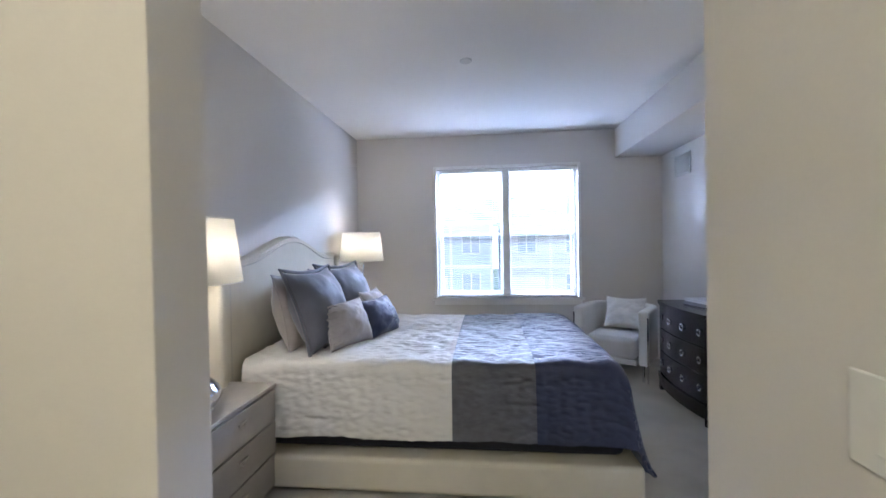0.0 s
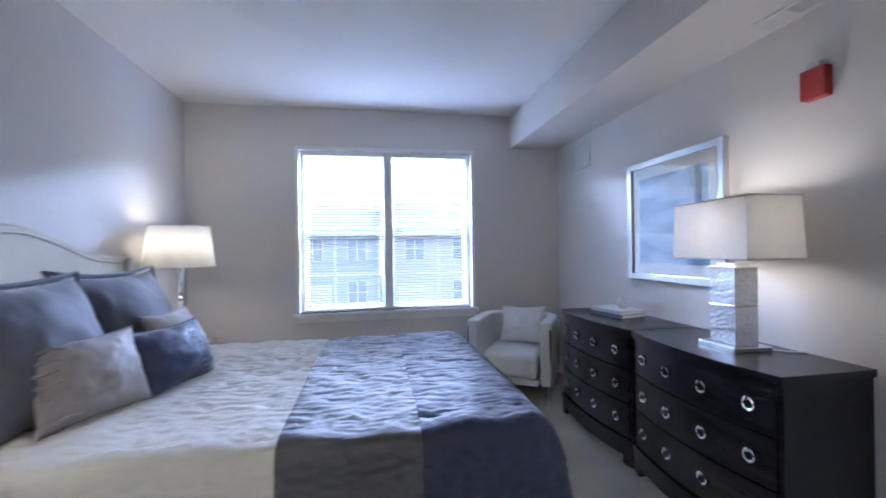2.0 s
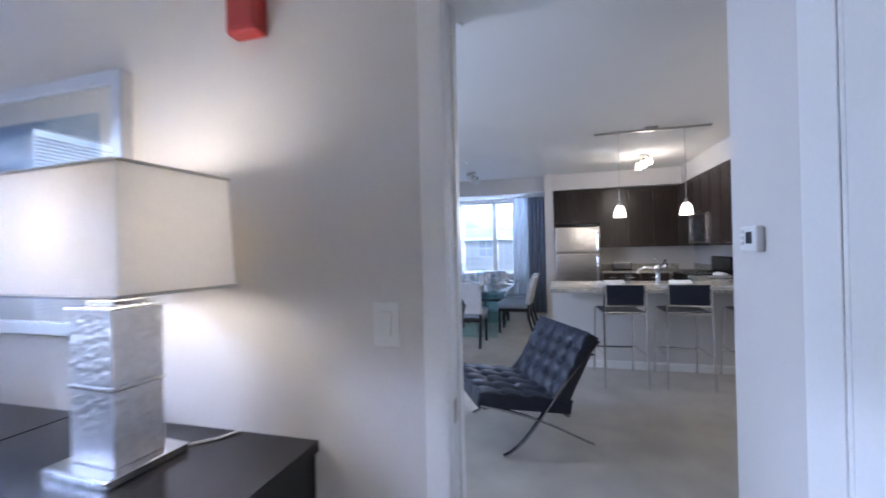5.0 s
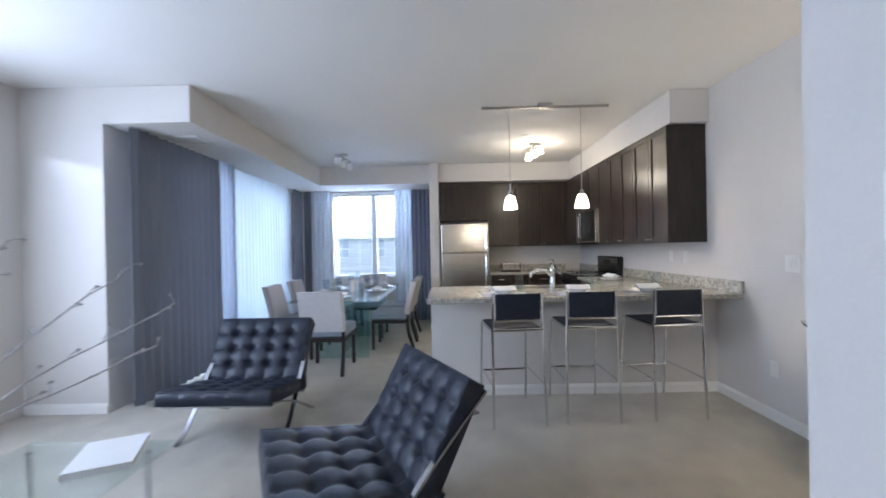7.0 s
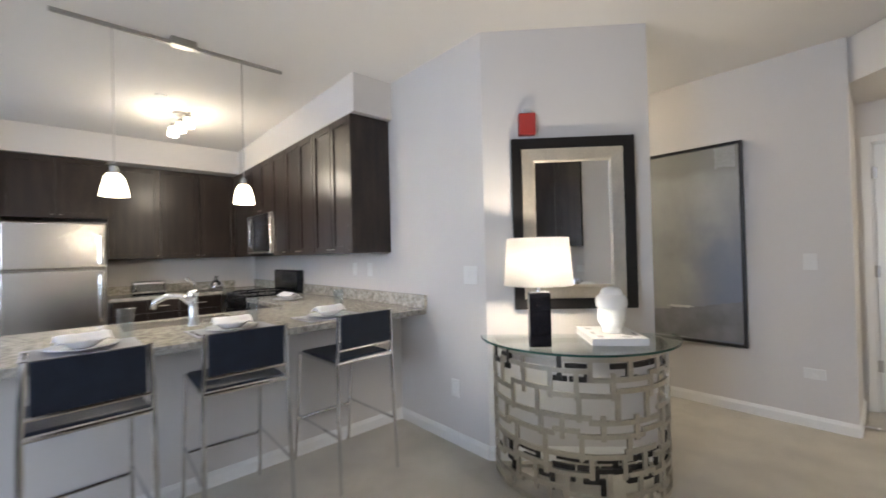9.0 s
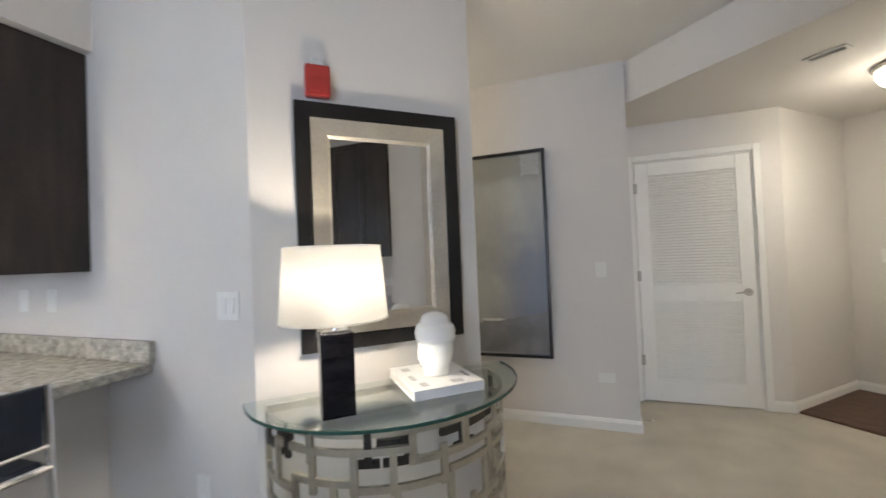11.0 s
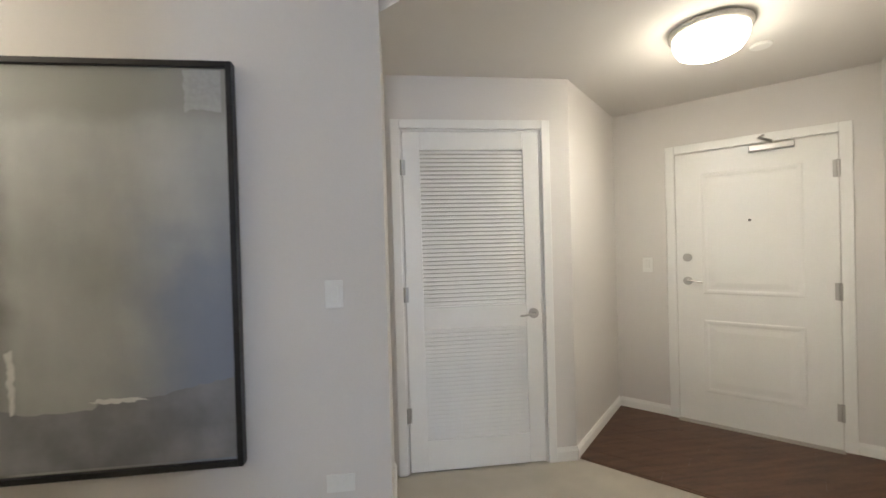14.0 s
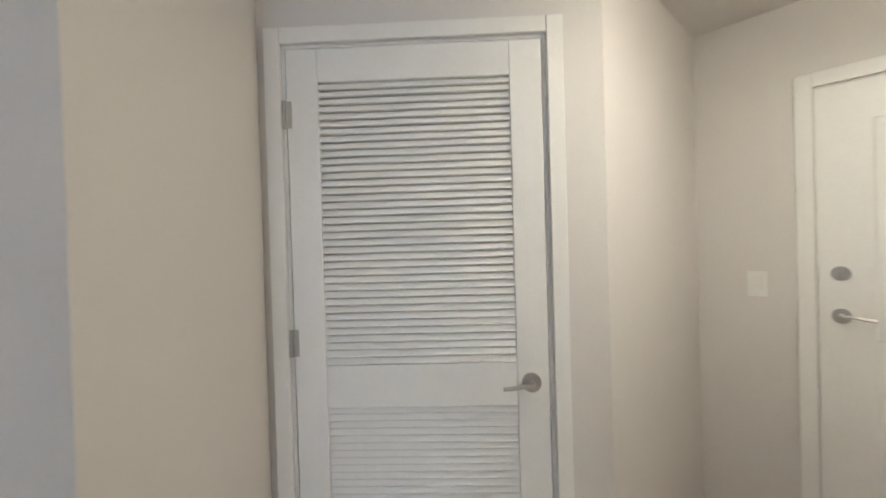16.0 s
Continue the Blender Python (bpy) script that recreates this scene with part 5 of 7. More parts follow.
def base_unit(m, w, label, drawers=1, doors=2, d=0.58):
    """A floor cabinet, front towards -y, from x=0 to w."""
    root = thing("base_cabinet", label, "cabinet", "kitchen base cabinets", at=m)
    part("body", box(0.001, w - 0.001, -d, 0, 0.10, 0.862), CABWOOD, root)
    part("toe_kick", box(0.001, w - 0.001, -d + 0.06, 0, 0.0, 0.10), DARK, root)
    for i in range(drawers):
        a = i * w / drawers
        dr = part("drawer", box(a + 0.004, a + w / drawers - 0.004, -d - 0.02, -d, 0.72, 0.85, 0.003), CABWOOD, root)
        part("handle", tube([(a + w / drawers / 2 - 0.05, -d - 0.04, 0.785), (a + w / drawers / 2 + 0.05, -d - 0.04, 0.785)], 0.005, 6), NICKEL, dr, "nickel bar handle")
    for i in range(doors):
        a = i * w / doors
        b = a + w / doors
        do = part("door", box(a + 0.004, b - 0.004, -d - 0.018, -d, 0.112, 0.71, 0.003), CABWOOD, root)
        for nm, bb in (("stile", (a + 0.004, a + 0.06)), ("stile", (b - 0.06, b - 0.004))):
            part(nm, box(bb[0], bb[1], -d - 0.026, -d - 0.018, 0.112, 0.71, 0.002), CABWOOD, do)
        part("rail", box(a + 0.06, b - 0.06, -d - 0.026, -d - 0.018, 0.65, 0.71, 0.002), CABWOOD, do)
        part("rail", box(a + 0.06, b - 0.06, -d - 0.026, -d - 0.018, 0.112, 0.172, 0.002), CABWOOD, do)
    return root


def wall_unit(m, w, label, doors=2, h=1.085, d=0.335, z0=1.33):
    """A wall cabinet with recessed-panel doors, front towards -y, from x=0 to w."""
    root = thing("wall_cabinet", label, "cabinet", "kitchen wall cabinets", at=m)
    part("body", box(0.001, w - 0.001, -d, 0, z0, z0 + h), CABWOOD, root)
    for i in range(doors):
        a, b = i * w / doors + 0.003, (i + 1) * w / doors - 0.003
        do = part("door", box(a, b, -d - 0.012, -d, z0 + 0.003, z0 + h - 0.003), CABWOOD, root)
        part("stile", box(a, a + 0.055, -d - 0.022, -d - 0.012, z0 + 0.003, z0 + h - 0.003, 0.002), CABWOOD, do)
        part("stile", box(b - 0.055, b, -d - 0.022, -d - 0.012, z0 + 0.003, z0 + h - 0.003, 0.002), CABWOOD, do)
        part("rail", box(a + 0.055, b - 0.055, -d - 0.022, -d - 0.012, z0 + h - 0.06, z0 + h - 0.003, 0.002), CABWOOD, do)
        part("rail", box(a + 0.055, b - 0.055, -d - 0.022, -d - 0.012, z0 + 0.003, z0 + 0.06, 0.002), CABWOOD, do)
        kx = (b - 0.03) if i % 2 == 0 else (a + 0.03)
        bm = tube([(kx, -d - 0.022, z0 + 0.035), (kx, -d - 0.036, z0 + 0.035)], 0.006, 8)
        add_lathe(bm, [(0.0, -0.006), (0.012, 0.0), (0.0, 0.006)], 10, at=(kx, -d - 0.042, z0 + 0.035))
        part("knob", bm, NICKEL, do, "round nickel knob")
    return root


SOUTH = lambda x: pose(x, KY, 0, 0, 0, 180)
EAST = lambda y: pose(9.55, y, 0, 0, 0, -90)
for x1, w, nd in ((6.72, 0.68, 2), (7.38, 0.66, 2), (7.76, 0.38, 1)):
    wall_unit(SOUTH(x1), w, "espresso wall cabinet with recessed-panel doors", nd)
wall_unit(SOUTH(8.52), 0.76, "short espresso wall cabinet above the microwave", 2, 0.60, 0.335, 1.815)
wall_unit(SOUTH(9.20), 0.68, "espresso wall cabinet in the kitchen corner", 1)
wall_unit(EAST(0.30), 0.83, "espresso wall cabinet on the back wall", 2)
wall_unit(EAST(0.80), 0.50, "espresso wall cabinet beside the refrigerator", 1)
wall_unit(EAST(1.62), 0.82, "espresso wall cabinet above the refrigerator", 2, 0.64, 0.50, 1.775)
# microwave over the range
mw = thing("microwave", "stainless over-the-range microwave with black door", "microwave", at=SOUTH(8.52))
part("body", box(0.003, 0.757, -0.39, 0, 1.365, 1.81, 0.006), STEEL, mw)
part("door", box(0.22, 0.75, -0.405, -0.391, 1.38, 1.80, 0.004), BLACKPL, mw, "black glass door")
part("control_panel", box(0.01, 0.20, -0.402, -0.391, 1.38, 1.80, 0.003), STEEL, mw)
part("handle", tube([(0.215, -0.41, 1.43), (0.215, -0.435, 1.45), (0.215, -0.435, 1.74), (0.215, -0.41, 1.76)], 0.010, 8), CHROME, mw, "vertical chrome handle")
# range
rg = thing("kitchen_range", "black gas range with backguard against the kitchen wall", "stove", at=SOUTH(8.52))
part("body", box(0.003, 0.757, -0.64, -0.02, 0.05, 0.90, 0.006), BLACKPL, rg)
part("oven_door", box(0.02, 0.74, -0.665, -0.641, 0.18, 0.74, 0.006), BLACKPL, rg)
part("oven_handle", tube([(0.08, -0.70, 0.70), (0.68, -0.70, 0.70)], 0.010, 8), STEEL, rg)
part("cooktop", box(0.003, 0.757, -0.65, -0.02, 0.90, 0.915, 0.004), BLACKPL, rg)
part("backguard", box(0.003, 0.757, -0.09, -0.012, 0.915, 1.16, 0.02, 3), BLACKPL, rg)
part("display", box(0.27, 0.49, -0.094, -0.090, 1.03, 1.11, 0.002), DARK, rg, "dark clock display")
for x in (0.2, 0.56):
    for y in (-0.5, -0.22):
        bm = bmesh.new()
        for k in range(4):
            a = math.pi / 2 * k
            add_tube(bm, [(x + 0.02 * math.cos(a), y + 0.02 * math.sin(a), 0.935), (x + 0.12 * math.cos(a), y + 0.12 * math.sin(a), 0.935), (x + 0.12 * math.cos(a), y + 0.12 * math.sin(a), 0.915)], 0.006, 5)
        part("grate", bm, BLACKPL, rg)
for k in range(5):
    bm = tube([(0.10 + k * 0.14, -0.652, 0.83), (0.10 + k * 0.14, -0.682, 0.83)], 0.018, 12)
    part("control_knob", bm, BLACKPL, rg)
# base cabinets along the south and the back wall and behind the peninsula
base_unit(SOUTH(7.76), 0.60, "espresso base cabinet beside the range", 1, 2)
base_unit(EAST(0.78), 0.62, "espresso base cabinet with drawers on the back wall", 2, 2)
base_unit(EAST(0.16), 0.46, "espresso base cabinet in the kitchen corner", 1, 1)
base_unit(pose(6.055, 1.53, 0, 0, 0, 90) @ pose(-1.20, 0, 0, 0, 0, 0), 1.20, "espresso sink base cabinet behind the peninsula", 2, 2, 0.50)
# granite
GR = "polished speckled beige granite"
wt = thing("worktop", "polished speckled beige granite bar top and counters", "worktop")
part("bar_top", box(5.60, 6.66, KY + 0.002, 1.685, 0.862, 0.905, 0.006), GRANITE, wt)
part("side_counter", box(6.661, 7.757, KY + 0.002, -0.24, 0.862, 0.902, 0.005), GRANITE, wt)
part("back_counter", box(8.94, 9.548, -0.30, 0.80, 0.862, 0.902, 0.005), GRANITE, wt)
part("corner_counter", box(8.523, 9.548, KY + 0.002, -0.302, 0.862, 0.902, 0.005), GRANITE, wt)
part("backsplash", box(5.585, 7.757, KY + 0.002, KY + 0.03, 0.906, 1.005, 0.004), GRANITE, wt)
part("backsplash", box(9.52, 9.548, -0.60, 0.80, 0.903, 1.005, 0.004), GRANITE, wt)
part("backsplash", box(8.525, 9.518, KY + 0.002, KY + 0.03, 0.903, 1.005, 0.004), GRANITE, wt)
# refrigerator
fr = thing("refrigerator", "stainless top-freezer refrigerator beside the dining wall", "refrigerator", at=pose(8.90, 0.815, 0))
part("body", box(0.075, 0.64, 0.002, 0.785, 0.03, 1.715, 0.006), STEEL, fr)
fd = part("freezer_door", box(0.0, 0.07, 0.0, 0.787, 1.245, 1.72, 0.015, 3), STEEL, fr)
dd = part("fridge_door", box(0.0, 0.07, 0.0, 0.787, 0.10, 1.232, 0.015, 3), STEEL, fr)
part("handle", tube([(-0.0, 0.06, 1.27), (-0.05, 0.06, 1.30), (-0.05, 0.06, 1.58), (0.0, 0.06, 1.61)], 0.012, 8), CHROME, fd, "vertical bar handle")
part("handle", tube([(-0.0, 0.06, 1.20), (-0.05, 0.06, 1.17), (-0.05, 0.06, 0.72), (0.0, 0.06, 0.69)], 0.012, 8), CHROME, dd, "vertical bar handle")
part("grille", box(0.02, 0.07, 0.01, 0.775, 0.03, 0.095, 0.003), BLACKPL, fr)
# faucet and sink
fa = thing("faucet", "chrome kitchen faucet with lever behind the bar", "faucet", at=pose(6.12, 0.52, 0.905))
part("body", lathe([(0.032, 0), (0.032, 0.01), (0.024, 0.02), (0.024, 0.17), (0.031, 0.195), (0.022, 0.22)], 20), CHROME, fa, smooth=True)
part("spout", tube([(0, 0, 0.13), (0.03, 0.06, 0.185), (0.05, 0.125, 0.19), (0.07, 0.18, 0.16), (0.075, 0.192, 0.12)], 0.017, 10), CHROME, fa, smooth=True)
part("lever", tube([(0, 0, 0.21), (0.0, -0.012, 0.255), (0.01, 0.035, 0.295)], 0.010, 8), CHROME, fa)
sk = thing("sink", "stainless steel sink set in the counter", "sink", at=pose(6.38, 0.55, 0.9055))
bm = box(-0.17, -0.155, -0.30, 0.30, 0, 0.006, 0.002)
add_box(bm, 0.155, 0.17, -0.30, 0.30, 0, 0.006, 0.002)
add_box(bm, -0.155, 0.155, -0.30, -0.285, 0, 0.006, 0.002)
add_box(bm, -0.155, 0.155, 0.285, 0.30, 0, 0.006, 0.002)
part("rim", bm, STEEL, sk)
part("basin", box(-0.154, 0.154, -0.284, 0.284, 0.0, 0.002), STEEL, sk)
# counter things
for y, yaw in ((1.02, -80), (0.38, -95), (-0.22, -85)):
    copy_thing(ps, pose(5.83, y, 0.9055, 0, 0, yaw))
    mt = tagged(part("place_mat", box(-0.15, 0.15, -0.21, 0.21, 0, 0.003, 0.001), BOOKB), "dark woven place mat on the bar", "place mat", "place mats")
    mt.matrix_world = pose(5.82, y, 0.9052, 0, 0, 3)
    copy_thing(tg, pose(6.02, y - 0.17, 0.9055))
    fk = thing("fork", "steel fork beside the plate on the bar", "fork", "cutlery", at=pose(5.80, y + 0.19, 0.909, 0, 0, 4))
    part("handle", box(-0.10, 0.03, -0.006, 0.006, 0, 0.003, 0.001), CHROME, fk)
    part("tines", box(0.031, 0.085, -0.011, 0.011, 0.0, 0.003, 0.001), CHROME, fk)
copy_thing(ps, pose(7.15, -0.45, 0.9025, 0, 0, 10))
rk = thing("toaster", "chrome toaster on the back counter", "toaster", at=pose(9.25, 0.42, 0.903, 0, 0, 90))
part("body", box(-0.17, 0.17, -0.08, 0.08, 0.01, 0.16, 0.03, 4), CHROME, rk)
part("base", box(-0.16, 0.16, -0.075, 0.075, 0.0, 0.012), BLACKPL, rk)
part("slot", box(-0.12, 0.12, -0.015, 0.015, 0.158, 0.1615), BLACKPL, rk)
ke = thing("kettle", "round chrome kettle on the corner counter", "kettle", at=pose(9.15, -0.28, 0.903))
part("body", lathe([(0.07, 0), (0.085, 0.02), (0.08, 0.08), (0.05, 0.12), (0.015, 0.13)], 24), CHROME, ke, smooth=True)
part("handle", tube([(-0.06, 0, 0.11), (-0.05, 0, 0.18), (0.05, 0, 0.18), (0.06, 0, 0.11)], 0.008, 8), BLACKPL, ke)
part("spout", tube([(0.07, 0, 0.06), (0.12, 0, 0.12)], 0.012, 8), CHROME, ke)


def bar_stool():
    """Seat faces +x (towards the bar)."""
    root = thing("bar_stool", "black leather bar stool with slim chrome frame", "bar stool", "bar stools")
    part("seat", box(-0.22, 0.18, -0.185, 0.185, 0.69, 0.72, 0.008, 3), LEATHER, root, "thin black leather seat")
    part("backrest", box(-0.272, -0.255, -0.166, 0.166, 0.785, 0.975, 0.006, 2, m=None), LEATHER, root, "black leather back panel")
    for s in (-1, 1):
        part("back_leg", tube([(-0.285, s * 0.197, 0.0), (-0.255, s * 0.188, 0.70), (-0.262, s * 0.178, 0.975)], 0.011, 8), CHROME, root)
        part("front_leg", tube([(0.28, s * 0.197, 0.0), (0.20, s * 0.188, 0.705)], 0.011, 8), CHROME, root)
        part("seat_side", tube([(0.20, s * 0.188, 0.70), (-0.255, s * 0.188, 0.70)], 0.010, 8), CHROME, root)
        part("side_stretcher", tube([(0.245, s * 0.193, 0.30), (-0.272, s * 0.193, 0.30)], 0.008, 6), CHROME, root)
    part("footrest", tube([(0.25, -0.193, 0.27), (0.25, 0.193, 0.27)], 0.011, 8), CHROME, root)
    part("back_rail", tube([(-0.257, -0.183, 0.775), (-0.257, 0.183, 0.775)], 0.009, 8), CHROME, root)
    part("seat_rail", tube([(-0.255, -0.188, 0.705), (-0.255, 0.188, 0.705)], 0.012, 8), CHROME, root)
    return root


bs = bar_stool()
bs.matrix_world = pose(5.54, 1.02, 0, 0, 0, 5)
copy_thing(bs, pose(5.59, 0.435, 0, 0, 0, -1))
copy_thing(bs, pose(5.62, -0.205, 0, 0, 0, 3))

# pendant rail
PGLASS = mat("opal_glass_lit", (0.85, 0.82, 0.76), 0.3, var=0.01, emit=(1.0, 0.86, 0.66), estr=5.0)
rail = thing("pendant_rail", "nickel ceiling rail with two opal glass pendants", "pendant light", at=pose(6.28, 0.52, 0))
part("rail", tube([(0, -0.62, H - 0.035), (0, 0.62, H - 0.035)], 0, flat=(0.018, 0.022)), NICKEL, rail)
part("canopy", box(-0.035, 0.035, -0.07, 0.07, H - 0.05, H - 0.001, 0.006), NICKEL, rail)
for y in (-0.345, 0.355):
    pn = part("pendant_stem", tube([(0, y, H - 0.046), (0, y, 1.86)], 0.004, 6), NICKEL, rail)
    part("socket", lathe([(0.022, 1.815), (0.02, 1.86), (0.006, 1.87)], 16, at=(0, y, 0)), NICKEL, pn)
    part("glass_shade", lathe([(0.068, 1.69), (0.060, 1.74), (0.045, 1.80), (0.028, 1.822), (0.02, 1.822)], 28, at=(0, y, 0)), PGLASS, pn, "glowing opal glass shade", smooth=True)
    bulb("bulb_pendant", (6.28, 0.52 + y, 1.66), 7, WARM, 0.05)

# spot fixtures on the ceiling
LIT = mat("lamp_lit", (0.9, 0.88, 0.82), 0.4, var=0.0, emit=(1.0, 0.88, 0.70), estr=10.0)


def spot_bar(m, lit, label):
    root = thing("spot_light", label, "ceiling light", "spot lights", at=m)
    part("canopy", lathe([(0.06, -0.02), (0.065, -0.012), (0.065, 0)], 24), NICKEL, root)
    part("bar", tube([(-0.24, 0, -0.05), (0.24, 0, -0.05)], 0.009, 8), NICKEL, root)
    part("post", tube([(0, 0, -0.02), (0, 0, -0.05)], 0.008, 8), NICKEL, root)
    for x in (-0.2, 0.0, 0.2):
        hd = part("spot_head", lathe([(0.014, 0.0), (0.024, -0.012), (0.026, -0.035)], 18, at=(x, 0, -0.06)), NICKEL, root, smooth=True)
        part("glass", lathe([(0.026, -0.036), (0.036, -0.06), (0.044, -0.12), (0.03, -0.13), (0.0, -0.132)], 18, at=(x, 0, -0.06)), LIT if lit else WHITEPL, hd, "lit frosted glass shade" if lit else "unlit frosted glass shade", smooth=True)
    return root


spot_bar(pose(7.80, 0.30, H, 0, 0, 10), True, "nickel three-lamp ceiling spot bar, switched on")
spot_bar(pose(8.20, 3.00, H, 0, 0, -12), False, "nickel three-lamp ceiling spot bar, switched off")
bulb("bulb_spots", (7.80, 0.30, H - 0.50), 10, WARM, 0.10)
disc("sprinkler_cover", (7.40, 0.50, H), 0.045, 0.012, "small white round sprinkler cover plate on the ceiling", "sprinkler")

# ---- hall things ----
# mirror on the slanted wall; x along the wall, +y into the room
BLACKFR = mat("black_frame", (0.012, 0.011, 0.011), 0.3, var=0.2)
CHAMP = mat("champagne_leaf", (0.56, 0.51, 0.43), 0.38, 0.6, var=0.1, scale=10, bump=0.15, bscale=90)
ML = math.hypot(4.849 - 4.305, 1.497 - 0.982)
MC = math.hypot(5.0 - 4.577, -0.885 + 1.24)
mir = thing("wall_mirror", "rectangular mirror in a wide black and champagne frame", "mirror", at=MW @ pose(-MC, 0, 0.95))
MH = 1.065


def mitred(w, h, fw, y0, y1, slope=0.0):
    """A rectangular picture-frame ring with bevelled inner slope."""
    bm = bmesh.new()
    rings = []
    for a, y in ((0, 0.002), (0, y1), (fw * 0.85, y1 - slope), (fw, y0), (fw, 0.002)):
        rings.append([bm.verts.new((sx * (w / 2 - a), y, h / 2 + sz * (h / 2 - a))) for sx, sz in ((-1, -1), (1, -1), (1, 1), (-1, 1))])
    for k in range(len(rings)):
        p, q = rings[k], rings[(k + 1) % len(rings)]
        for i in range(4):
            j = (i + 1) % 4
            bm.faces.new((p[i], p[j], q[j], q[i]))
    return bm


part("outer_frame", mitred(ML, MH, 0.066, 0.02, 0.04, 0.006), BLACKFR, mir, "black outer frame")
ob = part("inner_frame", mitred(ML - 0.130, MH - 0.130, 0.082, 0.010, 0.034, 0.012), CHAMP, mir, "champagne silver inner frame")
ob.location = (0, 0, 0.065)
part("glass", box(-ML / 2 + 0.144, ML / 2 - 0.144, 0.003, 0.008, 0.144, MH - 0.144), MIRROR, mir, "mirror glass")

# half-round console
CONS = Matrix.Translation((4.585, -1.222, 0)) @ Matrix.Rotation(radians(WN + 180), 4, "Z") @ Matrix.Translation((0, 0.02, 0))
con = thing("console_table", "half-round console of silvered lattice with a glass top", "console table", at=CONS)
n = 40
pts = [(0.572 * math.cos(math.pi * i / n), 0.512 * math.sin(math.pi * i / n)) for i in range(n + 1)]
part("glass_top", prism(pts, 0.79, 0.803), TGLASS, con, "half-round glass top with green edge")
edge = [(x * 1.001, y * 1.001, 0.7965) for x, y in pts]
EDGE = mat("glass_edge", (0.035, 0.095, 0.075), 0.12, var=0.1)
part("polished_edge", tube(edge, 0, flat=(0.004, 0.011)), EDGE, con, "dark green polished glass edge")
LEAF = mat("silver_leaf", (0.52, 0.485, 0.41), 0.33, 0.85, var=0.12, scale=14, bump=0.25, bscale=70)


def strip(a0, a1, z0, z1, r=1.0, th=0.014):
    """A curved flat bar on the half-ellipse between two angles."""
    bm = bmesh.new()
    k = max(2, int(abs(a1 - a0) / 0.05) + 1)
    rings = []
    for i in range(k + 1):
        a = a0 + (a1 - a0) * i / k
        c, s = math.cos(a), math.sin(a)
        o, p = (0.50 * r * c, 0.47 * r * s), ((0.50 * r - th) * c, (0.47 * r - th) * s)
        rings.append([bm.verts.new((x, y, z)) for (x, y), z in ((o, z0), (o, z1), (p, z1), (p, z0))])
    for p, q in zip(rings, rings[1:]):
        for i in range(4):
            j = (i + 1) % 4
            bm.faces.new((p[i], p[j], q[j], q[i]))
    bm.faces.new(rings[0])
    bm.faces.new(rings[-1])
    return bm


rnd = random.Random(11)
# silver leaf coloured dark, painting in the shade on rails inside the lattice
SHADEDLEAF = mat("shaded_silver_leaf", (0.06, 0.055, 0.05), 0.35, 0.8, var=0.3, scale=14, bump=0.2, bscale=70)
rows_z = [0.0, 0.085, 0.185, 0.275, 0.375, 0.465, 0.575, 0.675, 0.755]
TH = 0.024
for r in range(len(rows_z)):
    z = rows_z[r]
    a = 0.02
    while a < math.pi - 0.06:
        b = min(a + rnd.uniform(0.22, 0.62), math.pi - 0.02)
        lift = 0.0 if r in (0, len(rows_z) - 1) else rnd.choice((-0.022, 0.0, 0.0, 0.022))
        dark_bar = r in (2, 7) and rnd.random() < 0.15
        part("lattice_bar", strip(a, b + 0.03, z + lift, z + lift + TH, 1.0 + 0.004 * rnd.random()), SHADEDLEAF if dark_bar else LEAF, con)
        a = b
    if r + 1 < len(rows_z):
        a = 0.02 + (0.12 if r % 2 else 0.0)
        while a < math.pi - 0.05:
            dark_bar = r == 7 and rnd.random() < 0.2
            part("lattice_upright", strip(a, a + 0.05, z - 0.01 if r else 0.0, rows_z[r + 1] + TH, 1.003), SHADEDLEAF if dark_bar else LEAF, con)
            a += rnd.uniform(0.22, 0.50)
# inner layer of bars, shade of the back rails put into their colour
for z, chance in ((0.715, 0.55), (0.650, 0.45), (0.250, 0.6), (0.205, 0.45), (0.145, 0.35)):
    a = 0.04
    while a < math.pi - 0.30:
        b = a + rnd.uniform(0.12, 0.26)
        if rnd.random() < chance:
            part("inner_bar", strip(a, b, z, z + 0.026, 0.965), SHADEDLEAF, con, "inner lattice bar coloured dark for shade")
            if rnd.random() < 0.5:
                part("inner_bar", strip(b - 0.05, b, z - 0.055, z, 0.965), SHADEDLEAF, con, "inner lattice bar coloured dark for shade")
        a = b + 0.02
part("top_rail", box(-0.50, 0.50, 0.0, 0.02, 0.755, 0.785, 0.003), LEAF, con)
part("bottom_rail", box(-0.50, 0.50, 0.0, 0.02, 0.0, 0.025, 0.003), LEAF, con)
for x in (-0.49, 0.49):
    part("back_post", box(x - 0.012, x + 0.012, 0.001, 0.022, 0.026, 0.754, 0.003), LEAF, con)
# things on the console
WHITEC = mat("white_ceramic", (0.80, 0.79, 0.77), 0.25, var=0.02, bump=0.05, bscale=60)
lp = thing("table_lamp", "dark block table lamp with white drum shade on the console", "table lamp", at=pose(4.545, -0.80, 0.8035, 0, 0, WN + 180))
part("base", box(-0.056, 0.056, -0.036, 0.036, 0, 0.285, 0.004), DARKWOOD, lp, "dark wooden block base")
part("cap", box(-0.05, 0.05, -0.03, 0.03, 0.286, 0.294, 0.002), CHROME, lp)
part("neck", lathe([(0.01, 0.294), (0.01, 0.36), (0.016, 0.36), (0.016, 0.41)], 14), CHROME, lp)
WSHADE = mat("white_shade", (0.94, 0.93, 0.91), 0.8, var=0.01, scale=40, bump=0.1, bscale=300, thin=0.93)
